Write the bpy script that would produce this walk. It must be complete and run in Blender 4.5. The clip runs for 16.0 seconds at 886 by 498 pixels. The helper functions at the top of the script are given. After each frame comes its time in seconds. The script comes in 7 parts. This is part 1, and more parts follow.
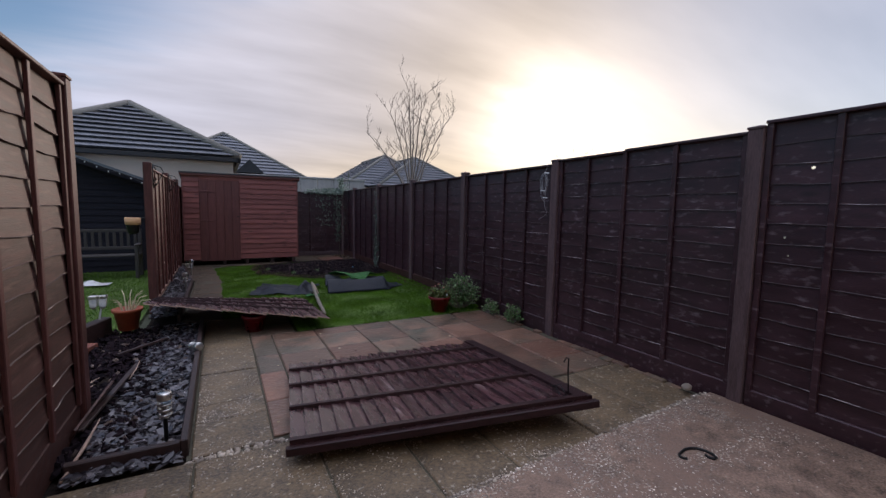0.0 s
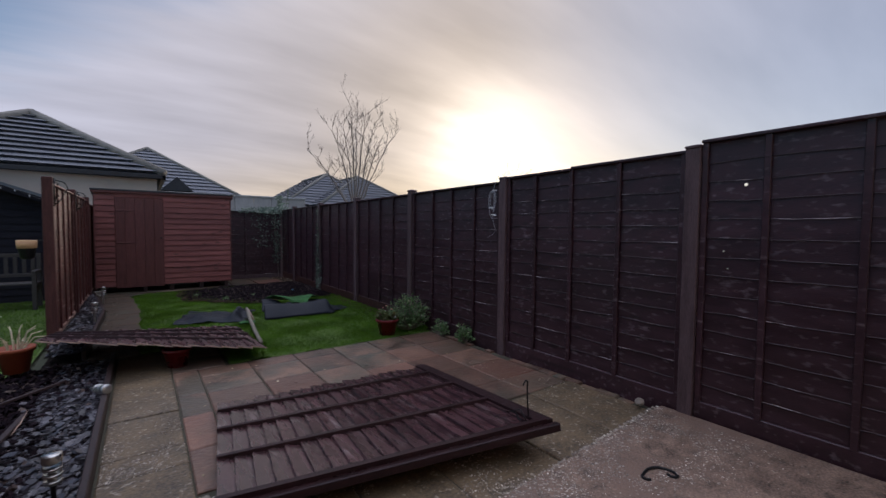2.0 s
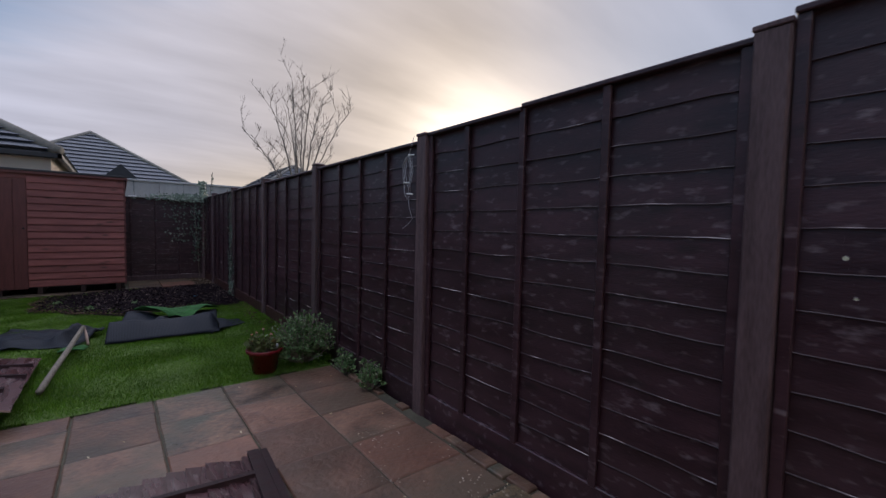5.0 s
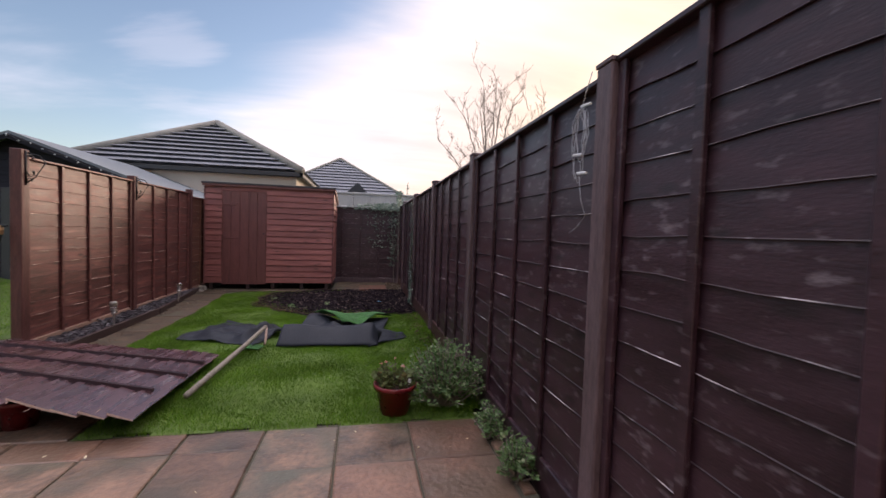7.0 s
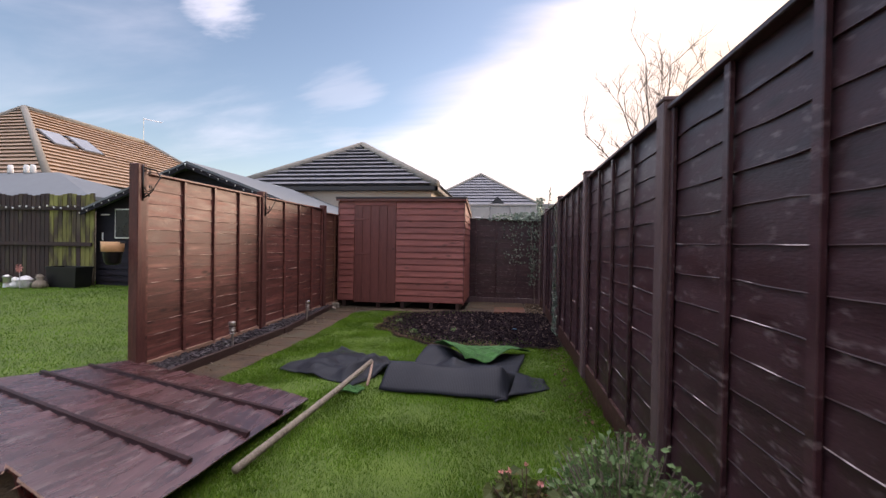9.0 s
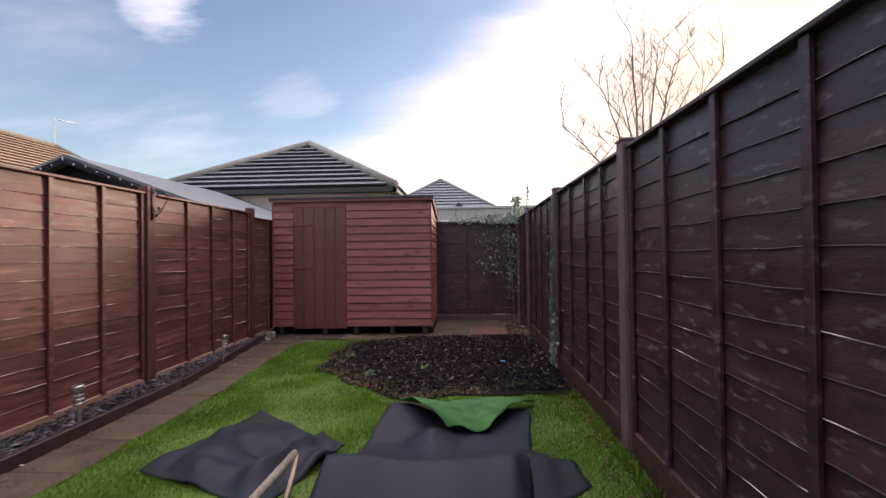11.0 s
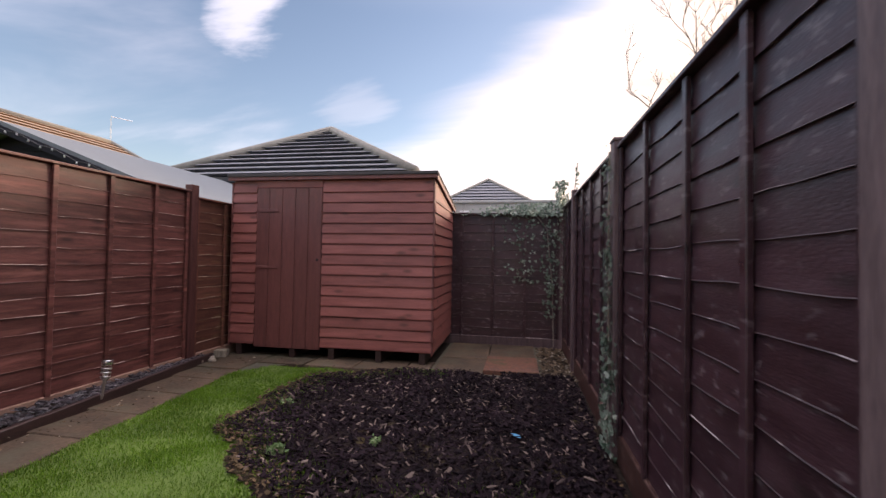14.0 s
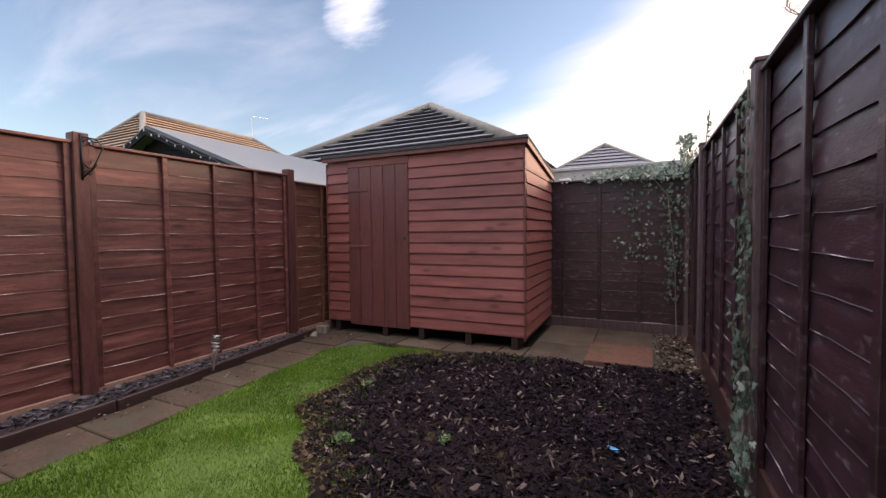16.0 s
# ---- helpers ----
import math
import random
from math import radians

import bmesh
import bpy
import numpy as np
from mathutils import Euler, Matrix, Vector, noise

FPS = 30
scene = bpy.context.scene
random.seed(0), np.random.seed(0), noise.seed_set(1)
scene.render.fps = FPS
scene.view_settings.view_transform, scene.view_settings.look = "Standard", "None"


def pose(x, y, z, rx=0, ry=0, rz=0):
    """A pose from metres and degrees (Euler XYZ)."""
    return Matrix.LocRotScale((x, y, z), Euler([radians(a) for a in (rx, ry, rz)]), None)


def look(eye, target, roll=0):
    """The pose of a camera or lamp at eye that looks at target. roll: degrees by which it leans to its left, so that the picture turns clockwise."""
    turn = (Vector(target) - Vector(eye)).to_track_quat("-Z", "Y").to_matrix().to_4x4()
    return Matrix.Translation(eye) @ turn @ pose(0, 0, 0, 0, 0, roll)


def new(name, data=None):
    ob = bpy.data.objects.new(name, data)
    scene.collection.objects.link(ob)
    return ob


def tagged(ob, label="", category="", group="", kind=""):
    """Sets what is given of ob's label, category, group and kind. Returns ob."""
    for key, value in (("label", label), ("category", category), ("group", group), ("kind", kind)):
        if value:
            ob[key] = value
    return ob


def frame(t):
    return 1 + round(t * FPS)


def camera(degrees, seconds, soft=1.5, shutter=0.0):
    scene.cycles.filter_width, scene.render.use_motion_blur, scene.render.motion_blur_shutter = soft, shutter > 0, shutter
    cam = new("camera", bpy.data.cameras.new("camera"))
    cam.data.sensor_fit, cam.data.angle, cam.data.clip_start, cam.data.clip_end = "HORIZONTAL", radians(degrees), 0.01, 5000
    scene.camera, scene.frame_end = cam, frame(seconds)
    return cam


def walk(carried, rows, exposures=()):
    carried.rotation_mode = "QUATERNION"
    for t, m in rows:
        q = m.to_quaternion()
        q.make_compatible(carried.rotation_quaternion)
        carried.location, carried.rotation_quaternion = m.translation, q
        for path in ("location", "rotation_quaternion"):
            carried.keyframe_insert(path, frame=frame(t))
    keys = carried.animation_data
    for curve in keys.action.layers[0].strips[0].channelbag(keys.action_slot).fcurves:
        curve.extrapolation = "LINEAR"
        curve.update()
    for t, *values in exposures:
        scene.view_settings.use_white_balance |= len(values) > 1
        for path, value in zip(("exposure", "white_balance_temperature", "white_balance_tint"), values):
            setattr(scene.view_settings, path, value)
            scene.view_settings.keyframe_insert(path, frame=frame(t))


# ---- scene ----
cam = camera(94.0, 16.0, soft=1.4, shutter=0.3)
PATH = [
    (0, (0.28, 0.176, 1.362), (1.226, 1.928, 1.176), 1.0),
    (0.5, (0.286, 0.176, 1.362), (1.249, 1.924, 1.22), 1.0),
    (1, (0.295, 0.186, 1.356), (1.29, 1.917, 1.239), 1.0),
    (1.5, (0.297, 0.249, 1.357), (1.36, 1.939, 1.25), 0.8),
    (2, (0.329, 0.342, 1.351), (1.504, 1.958, 1.26), 0.5),
    (2.5, (0.5, 0.487, 1.34), (1.809, 1.998, 1.264), 0.3),
    (3, (0.717, 0.607, 1.329), (2.137, 2.014, 1.268), 0.2),
    (5.5, (2.107, 1.484, 1.278), (3.211, 3.148, 1.171), 1.7),
    (6, (2.323, 1.698, 1.273), (3.222, 3.481, 1.172), 2.0),
    (6.5, (2.48, 1.944, 1.29), (3.126, 3.835, 1.201), 2.0),
    (7, (2.606, 2.169, 1.261), (2.992, 4.13, 1.185), 1.9),
    (7.5, (2.692, 2.426, 1.226), (2.82, 4.42, 1.162), 1.6),
    (8, (2.705, 2.741, 1.24), (2.604, 4.738, 1.184), 0.9),
    (8.5, (2.791, 3.079, 1.219), (2.493, 5.056, 1.182), 0.9),
    (11, (2.508, 4.823, 1.23), (2.406, 6.82, 1.253), -0.7),
    (11.5, (2.549, 5.172, 1.213), (2.639, 7.17, 1.231), -1.0),
    (12, (2.604, 5.503, 1.211), (2.807, 7.493, 1.201), -1.1),
    (12.5, (2.684, 5.859, 1.198), (2.862, 7.851, 1.199), -0.4),
    (13, (2.84, 6.117, 1.18), (2.89, 8.116, 1.194), 0.1),
    (13.5, (2.909, 6.366, 1.166), (2.775, 8.362, 1.198), 0.7),
    (14, (2.91, 6.675, 1.171), (2.555, 8.642, 1.217), 1.0),
    (14.5, (2.944, 6.887, 1.178), (2.374, 8.804, 1.229), 1.0),
    (15, (3.02, 7.045, 1.2), (2.295, 8.909, 1.231), 0.6),
    (15.5, (3.036, 7.09, 1.197), (2.214, 8.913, 1.184), -0.0),
    (16, (3.045, 7.101, 1.184), (2.176, 8.901, 1.107), -0.6),
]
EXPOSURES = [(0.0, 0.42, 6250, 19), (1.5, 0.27, 6200, 19), (3.0, 0.1, 6150, 19), (5.5, 0.34, 6250, 19), (6.0, 0.7, 6600, 21), (7.0, 1.2, 7300, 25), (8.5, 1.4, 7450, 26), (11.0, 1.42, 7400, 25), (12.5, 1.38, 7700, 27), (16.0, 1.58, 7600, 25)]
walk(cam, [(t, look(eye, target, roll)) for t, eye, target, roll in PATH], EXPOSURES)

# ---- sky and sun ----
SUN_AZ, SUN_EL = radians(41.5), radians(9.0)
SUN_DIR = Vector((math.sin(SUN_AZ) * math.cos(SUN_EL), math.cos(SUN_AZ) * math.cos(SUN_EL), math.sin(SUN_EL)))


def link(nt, a, b):
    nt.links.new(a, b)


def make_world():
    w = bpy.data.worlds.new("sky")
    w.use_nodes = True
    scene.world = w
    nt = w.node_tree
    nt.nodes.clear()
    N = nt.nodes.new
    out, bg, sky, tc = N("ShaderNodeOutputWorld"), N("ShaderNodeBackground"), N("ShaderNodeTexSky"), N("ShaderNodeTexCoord")
    sky.sky_type, sky.sun_disc = "NISHITA", False
    sky.sun_elevation, sky.sun_rotation = SUN_EL, SUN_AZ
    sky.dust_density, sky.air_density, sky.ozone_density = 0.9, 1.0, 2.2
    # flat cloud sheet: direction projected on a plane overhead
    sep = N("ShaderNodeSeparateXYZ"); link(nt, tc.outputs["Generated"], sep.inputs[0])
    lift = N("ShaderNodeMath"); lift.operation = "ADD"; lift.inputs[1].default_value = 0.22
    top = N("ShaderNodeMath"); top.operation = "MAXIMUM"; top.inputs[1].default_value = 0.0
    link(nt, sep.outputs[2], top.inputs[0]); link(nt, top.outputs[0], lift.inputs[0])
    com = N("ShaderNodeCombineXYZ")
    for k in (0, 1):
        d = N("ShaderNodeMath"); d.operation = "DIVIDE"
        link(nt, sep.outputs[k], d.inputs[0]); link(nt, lift.outputs[0], d.inputs[1]); link(nt, d.outputs[0], com.inputs[k])
    mp = N("ShaderNodeMapping"); mp.inputs["Rotation"].default_value = (0, 0, radians(50)); mp.inputs["Scale"].default_value = (0.55, 1.5, 1)
    mp.inputs["Location"].default_value = (0.7, 0.1, 0)
    link(nt, com.outputs[0], mp.inputs[0])
    noi = N("ShaderNodeTexNoise"); noi.inputs["Scale"].default_value = 1.3; noi.inputs["Detail"].default_value = 7; noi.inputs["Roughness"].default_value = 0.55
    noi.inputs["Distortion"].default_value = 0.4
    link(nt, mp.outputs[0], noi.inputs["Vector"])
    # nearness to the sun
    dot = N("ShaderNodeVectorMath"); dot.operation = "DOT_PRODUCT"; dot.inputs[1].default_value = SUN_DIR
    nrm = N("ShaderNodeVectorMath"); nrm.operation = "NORMALIZE"; link(nt, tc.outputs["Generated"], nrm.inputs[0])
    link(nt, nrm.outputs[0], dot.inputs[0])
    near = N("ShaderNodeMapRange"); near.inputs[1].default_value, near.inputs[2].default_value = 0.35, 1.0
    link(nt, dot.outputs["Value"], near.inputs[0])
    # one broad cirrus sheet covers the sunward sky up to a straight, frayed edge
    unit = nrm.outputs[0]

    def lobe(direction, lo, hi, interpolation="SMOOTHSTEP"):
        """How near the view lies to a direction, from 0 at cosine lo to 1 at cosine hi."""
        a, b = N("ShaderNodeVectorMath"), N("ShaderNodeMapRange")
        a.operation = "DOT_PRODUCT"; a.inputs[1].default_value = direction
        b.interpolation_type = interpolation
        b.inputs[1].default_value, b.inputs[2].default_value = lo, hi
        link(nt, unit, a.inputs[0]); link(nt, a.outputs["Value"], b.inputs[0])
        return a, b

    def math_node(op, a, b):
        k = N("ShaderNodeMath"); k.operation = op
        for i, v in enumerate((a, b)):
            if hasattr(v, "is_linked"):
                link(nt, v, k.inputs[i])
            else:
                k.inputs[i].default_value = v
        return k.outputs[0]

    fray = math_node("MULTIPLY", math_node("SUBTRACT", noi.outputs["Fac"], 0.5), 0.30)
    edge, _ = lobe(SHEET_EDGE, 0, 1)
    mask = N("ShaderNodeMapRange"); mask.interpolation_type = "SMOOTHSTEP"
    mask.inputs[1].default_value, mask.inputs[2].default_value = -0.07, 0.13
    link(nt, math_node("ADD", edge.outputs["Value"], fray), mask.inputs[0])
    # thinner cloud past the sun, wisps on the clear side, two small puffs
    _, gap = lobe(THIN_SKY, 0.80, 1.0)
    cover = math_node("MULTIPLY", mask.outputs[0], math_node("SUBTRACT", 1.0, math_node("MULTIPLY", gap.outputs[0], 0.45)))
    wisp = N("ShaderNodeMapRange"); wisp.interpolation_type = "SMOOTHSTEP"
    wisp.inputs[1].default_value, wisp.inputs[2].default_value, wisp.inputs[4].default_value = 0.50, 0.80, 0.38
    link(nt, noi.outputs["Fac"], wisp.inputs[0])
    cover = math_node("MAXIMUM", cover, wisp.outputs[0])
    for az, el, wide, much in PUFFS:
        a, e = radians(az), radians(el)
        dn, puff = lobe((math.sin(a) * math.cos(e), math.cos(a) * math.cos(e), math.sin(e)), 0, 1)
        link(nt, math_node("ADD", dn.outputs["Value"], math_node("MULTIPLY", fray, 0.026 * wide)), puff.inputs[0])
        puff.inputs[1].default_value, puff.inputs[2].default_value, puff.inputs[4].default_value = math.cos(radians(wide)), math.cos(radians(wide * 0.1)), much
        cover = math_node("MAXIMUM", cover, puff.outputs[0])
    # overhead, out of view, the sheet is closed to add light from above
    thick = N("ShaderNodeMapRange"); thick.interpolation_type = "SMOOTHSTEP"
    thick.inputs[1].default_value, thick.inputs[2].default_value = 0.50, 0.85
    link(nt, sep.outputs[2], thick.inputs[0])
    cover = math_node("MAXIMUM", cover, thick.outputs[0])
    ramp = N("ShaderNodeValToRGB"); link(nt, near.outputs[0], ramp.inputs[0])
    e = ramp.color_ramp.elements
    e[0].position, e[0].color = 0.0, CLOUD_FAR
    e[1].position, e[1].color = 1.0, CLOUD_SUN
    for p, c in CLOUD_MID:
        k = e.new(p); k.color = c
    ramp.color_ramp.interpolation = "B_SPLINE"
    # unseen overhead cloud, made brighter towards the zenith to fill the garden with light
    high = N("ShaderNodeMapRange"); high.interpolation_type = "SMOOTHSTEP"
    high.inputs[1].default_value, high.inputs[2].default_value, high.inputs[3].default_value, high.inputs[4].default_value = 0.35, 1.0, CLOUD_GAIN, CLOUD_GAIN * ZENITH
    link(nt, sep.outputs[2], high.inputs[0])
    mul = N("ShaderNodeVectorMath"); mul.operation = "SCALE"
    # thinner and thicker streaks within the sheet
    streak = N("ShaderNodeTexNoise"); streak.inputs["Scale"].default_value = 2.4; streak.inputs["Detail"].default_value = 6
    mp2 = N("ShaderNodeMapping"); mp2.inputs["Rotation"].default_value = (0, 0, radians(-20)); mp2.inputs["Scale"].default_value = (0.5, 1.7, 1)
    link(nt, com.outputs[0], mp2.inputs[0]); link(nt, mp2.outputs[0], streak.inputs["Vector"])
    sr = N("ShaderNodeMapRange"); sr.inputs[1].default_value, sr.inputs[2].default_value, sr.inputs[3].default_value, sr.inputs[4].default_value = 0.3, 0.7, 0.86, 1.14
    link(nt, streak.outputs["Fac"], sr.inputs[0])
    both = N("ShaderNodeMath"); both.operation = "MULTIPLY"
    link(nt, sr.outputs[0], both.inputs[0]); link(nt, high.outputs[0], both.inputs[1])
    link(nt, both.outputs[0], mul.inputs["Scale"])
    # the low sky below the sheet is a warm band, stronger sunwards
    low = N("ShaderNodeMapRange"); low.interpolation_type = "SMOOTHSTEP"
    low.inputs[1].default_value, low.inputs[2].default_value, low.inputs[3].default_value, low.inputs[4].default_value = 0.0, 0.20, 1.0, 0.0
    link(nt, sep.outputs[2], low.inputs[0])
    _, sunward = lobe(SUN_DIR, 0.62, 0.98)
    warm = N("ShaderNodeMix"); warm.data_type = "RGBA"; warm.inputs["B"].default_value = LOW_SKY
    link(nt, math_node("MULTIPLY", math_node("MULTIPLY", low.outputs[0], sunward.outputs[0]), 0.75), warm.inputs["Factor"])
    link(nt, ramp.outputs[0], warm.inputs["A"])
    link(nt, warm.outputs["Result"], mul.inputs[0])
    mix = N("ShaderNodeMix"); mix.data_type = "RGBA"
    link(nt, cover, mix.inputs["Factor"]); link(nt, sky.outputs[0], mix.inputs["A"]); link(nt, mul.outputs[0], mix.inputs["B"])
    link(nt, mix.outputs["Result"], bg.inputs["Color"])
    bg.inputs["Strength"].default_value = SKY_STRENGTH
    link(nt, bg.outputs[0], out.inputs[0])


SKY_STRENGTH, CLOUD_GAIN, ZENITH = 0.12, 10.0, 2.5
SHEET_EDGE, THIN_SKY = (0.574, 0.367, -0.732), (0.93, 0.24, 0.28)
PUFFS = [(-35.5, 27.9, 4.6, 0.55), (-22.5, 18.9, 6.0, 0.22)]
CLOUD_FAR, CLOUD_SUN, LOW_SKY = (0.36, 0.40, 0.48, 1), (1.35, 1.15, 0.88, 1), (0.62, 0.49, 0.28, 1)
CLOUD_MID = [(0.45, (0.40, 0.415, 0.46, 1)), (0.72, (0.375, 0.37, 0.38, 1)), (0.86, (0.385, 0.36, 0.335, 1)), (0.93, (0.43, 0.38, 0.315, 1)), (0.965, (0.54, 0.47, 0.37, 1)), (0.985, (0.76, 0.66, 0.50, 1))]
make_world()
sun = new("sun", bpy.data.lights.new("sun", "SUN"))
sun.data.energy, sun.data.angle, sun.data.color = 1.2, radians(12), (1.0, 0.86, 0.68)
sun.matrix_world = look((0, 0, 20), Vector((0, 0, 20)) - SUN_DIR)

# ---- materials ----
def material(name, colour, dark=None, scale=6.0, stretch=(1, 1, 1), rough=0.7, bump=0.3, fine=60.0, spread=0.5, metal=0.0, spec=0.5,
             patch=None, patch_scale=2.0, patch_amount=(0.55, 0.75), vary=0.0, hue_vary=None, fine_bump=0.5, bump_depth=0.006, knots=None, patch_stretch=None, gloss=0.15):
    """Two scales of noise between two colours, a third patch colour, per-object variation, bump from the grain."""
    m = bpy.data.materials.new(name)
    m.use_nodes = True
    nt = m.node_tree
    N = nt.nodes.new
    b = nt.nodes["Principled BSDF"]
    tc, mp = N("ShaderNodeTexCoord"), N("ShaderNodeMapping")
    oi = N("ShaderNodeObjectInfo")
    mp.inputs["Scale"].default_value = stretch
    link(nt, tc.outputs["Object"], mp.inputs[0])
    shift = N("ShaderNodeVectorMath"); shift.operation = "ADD"
    rnd = N("ShaderNodeMath"); rnd.operation = "MULTIPLY"; rnd.inputs[1].default_value = 37.0
    link(nt, oi.outputs["Random"], rnd.inputs[0])
    link(nt, mp.outputs[0], shift.inputs[0]); link(nt, rnd.outputs[0], shift.inputs[1])
    n1, n2 = N("ShaderNodeTexNoise"), N("ShaderNodeTexNoise")
    n1.inputs["Scale"].default_value, n1.inputs["Detail"].default_value = scale, 4
    n2.inputs["Scale"].default_value, n2.inputs["Detail"].default_value = fine, 5
    for n in (n1, n2):
        link(nt, shift.outputs[0], n.inputs["Vector"])
    mid = N("ShaderNodeMix"); mid.data_type = "FLOAT"; mid.inputs["Factor"].default_value = spread
    link(nt, n1.outputs["Fac"], mid.inputs["A"]); link(nt, n2.outputs["Fac"], mid.inputs["B"])
    rg = N("ShaderNodeMapRange"); rg.inputs[1].default_value, rg.inputs[2].default_value = 0.36, 0.64
    link(nt, mid.outputs["Result"], rg.inputs[0])
    if dark is None:
        dark = tuple(c * 0.6 for c in colour)
    mix = N("ShaderNodeMix"); mix.data_type = "RGBA"
    mix.inputs["A"].default_value, mix.inputs["B"].default_value = (*dark, 1), (*colour, 1)
    link(nt, rg.outputs[0], mix.inputs["Factor"])
    col = mix.outputs["Result"]
    if patch:
        n3 = N("ShaderNodeTexNoise"); n3.inputs["Scale"].default_value, n3.inputs["Detail"].default_value = patch_scale, 6
        pm = N("ShaderNodeMapping"); pm.inputs["Scale"].default_value = patch_stretch or tuple(min(a, 2.5) for a in stretch)
        ps = N("ShaderNodeVectorMath"); ps.operation = "ADD"
        link(nt, tc.outputs["Object"], pm.inputs[0]); link(nt, pm.outputs[0], ps.inputs[0]); link(nt, rnd.outputs[0], ps.inputs[1])
        link(nt, ps.outputs[0], n3.inputs["Vector"])
        r3 = N("ShaderNodeMapRange"); r3.inputs[1].default_value, r3.inputs[2].default_value = patch_amount
        link(nt, n3.outputs["Fac"], r3.inputs[0])
        m3 = N("ShaderNodeMix"); m3.data_type = "RGBA"; m3.inputs["B"].default_value = (*patch, 1)
        link(nt, r3.outputs[0], m3.inputs["Factor"]); link(nt, col, m3.inputs["A"])
        col = m3.outputs["Result"]
    if knots:
        km = N("ShaderNodeMapping"); km.inputs["Scale"].default_value = (1.6, 0.2, 4.2) if stretch[0] <= stretch[2] else (4.2, 1.6, 0.2)
        ks = N("ShaderNodeVectorMath"); ks.operation = "ADD"
        link(nt, tc.outputs["Object"], km.inputs[0]); link(nt, km.outputs[0], ks.inputs[0]); link(nt, rnd.outputs[0], ks.inputs[1])
        vo = N("ShaderNodeTexVoronoi"); vo.inputs["Scale"].default_value = 1.7
        link(nt, ks.outputs[0], vo.inputs["Vector"])
        kr = N("ShaderNodeMapRange"); kr.inputs[1].default_value, kr.inputs[2].default_value, kr.inputs[3].default_value, kr.inputs[4].default_value = 0.06, 0.20, 0.9, 0.0
        link(nt, vo.outputs["Distance"], kr.inputs[0])
        mk = N("ShaderNodeMix"); mk.data_type = "RGBA"; mk.inputs["B"].default_value = (*knots, 1)
        link(nt, kr.outputs[0], mk.inputs["Factor"]); link(nt, col, mk.inputs["A"])
        col = mk.outputs["Result"]
    if hue_vary:
        rr = N("ShaderNodeMapRange"); rr.inputs[1].default_value, rr.inputs[2].default_value, rr.inputs[4].default_value = 0.2, 1.0, 0.6
        link(nt, oi.outputs["Random"], rr.inputs[0])
        m4 = N("ShaderNodeMix"); m4.data_type = "RGBA"; m4.inputs["B"].default_value = (*hue_vary, 1)
        link(nt, rr.outputs[0], m4.inputs["Factor"]); link(nt, col, m4.inputs["A"])
        col = m4.outputs["Result"]
    if vary:
        hs = N("ShaderNodeHueSaturation")
        vr = N("ShaderNodeMapRange"); vr.inputs[3].default_value, vr.inputs[4].default_value = 1 - vary, 1 + vary
        fr = N("ShaderNodeMath"); fr.operation = "FRACT"
        ml = N("ShaderNodeMath"); ml.operation = "MULTIPLY"; ml.inputs[1].default_value = 7.31
        link(nt, oi.outputs["Random"], ml.inputs[0]); link(nt, ml.outputs[0], fr.inputs[0]); link(nt, fr.outputs[0], vr.inputs[0])
        link(nt, vr.outputs[0], hs.inputs["Value"]); link(nt, col, hs.inputs["Color"])
        col = hs.outputs["Color"]
    link(nt, col, b.inputs["Base Color"])
    ro = N("ShaderNodeMapRange"); ro.inputs[3].default_value, ro.inputs[4].default_value = max(0.05, rough - gloss), min(1, rough + gloss)
    link(nt, n1.outputs["Fac"], ro.inputs[0]); link(nt, ro.outputs[0], b.inputs["Roughness"])
    b.inputs["Metallic"].default_value = metal
    b.inputs["Specular IOR Level"].default_value = spec
    if bump:
        bp = N("ShaderNodeBump"); bp.inputs["Strength"].default_value = bump; bp.inputs["Distance"].default_value = bump_depth
        h = N("ShaderNodeMix"); h.data_type = "FLOAT"; h.inputs["Factor"].default_value = fine_bump
        link(nt, n1.outputs["Fac"], h.inputs["A"]); link(nt, n2.outputs["Fac"], h.inputs["B"])
        link(nt, h.outputs["Result"], bp.inputs["Height"]); link(nt, bp.outputs[0], b.inputs["Normal"])
    return m


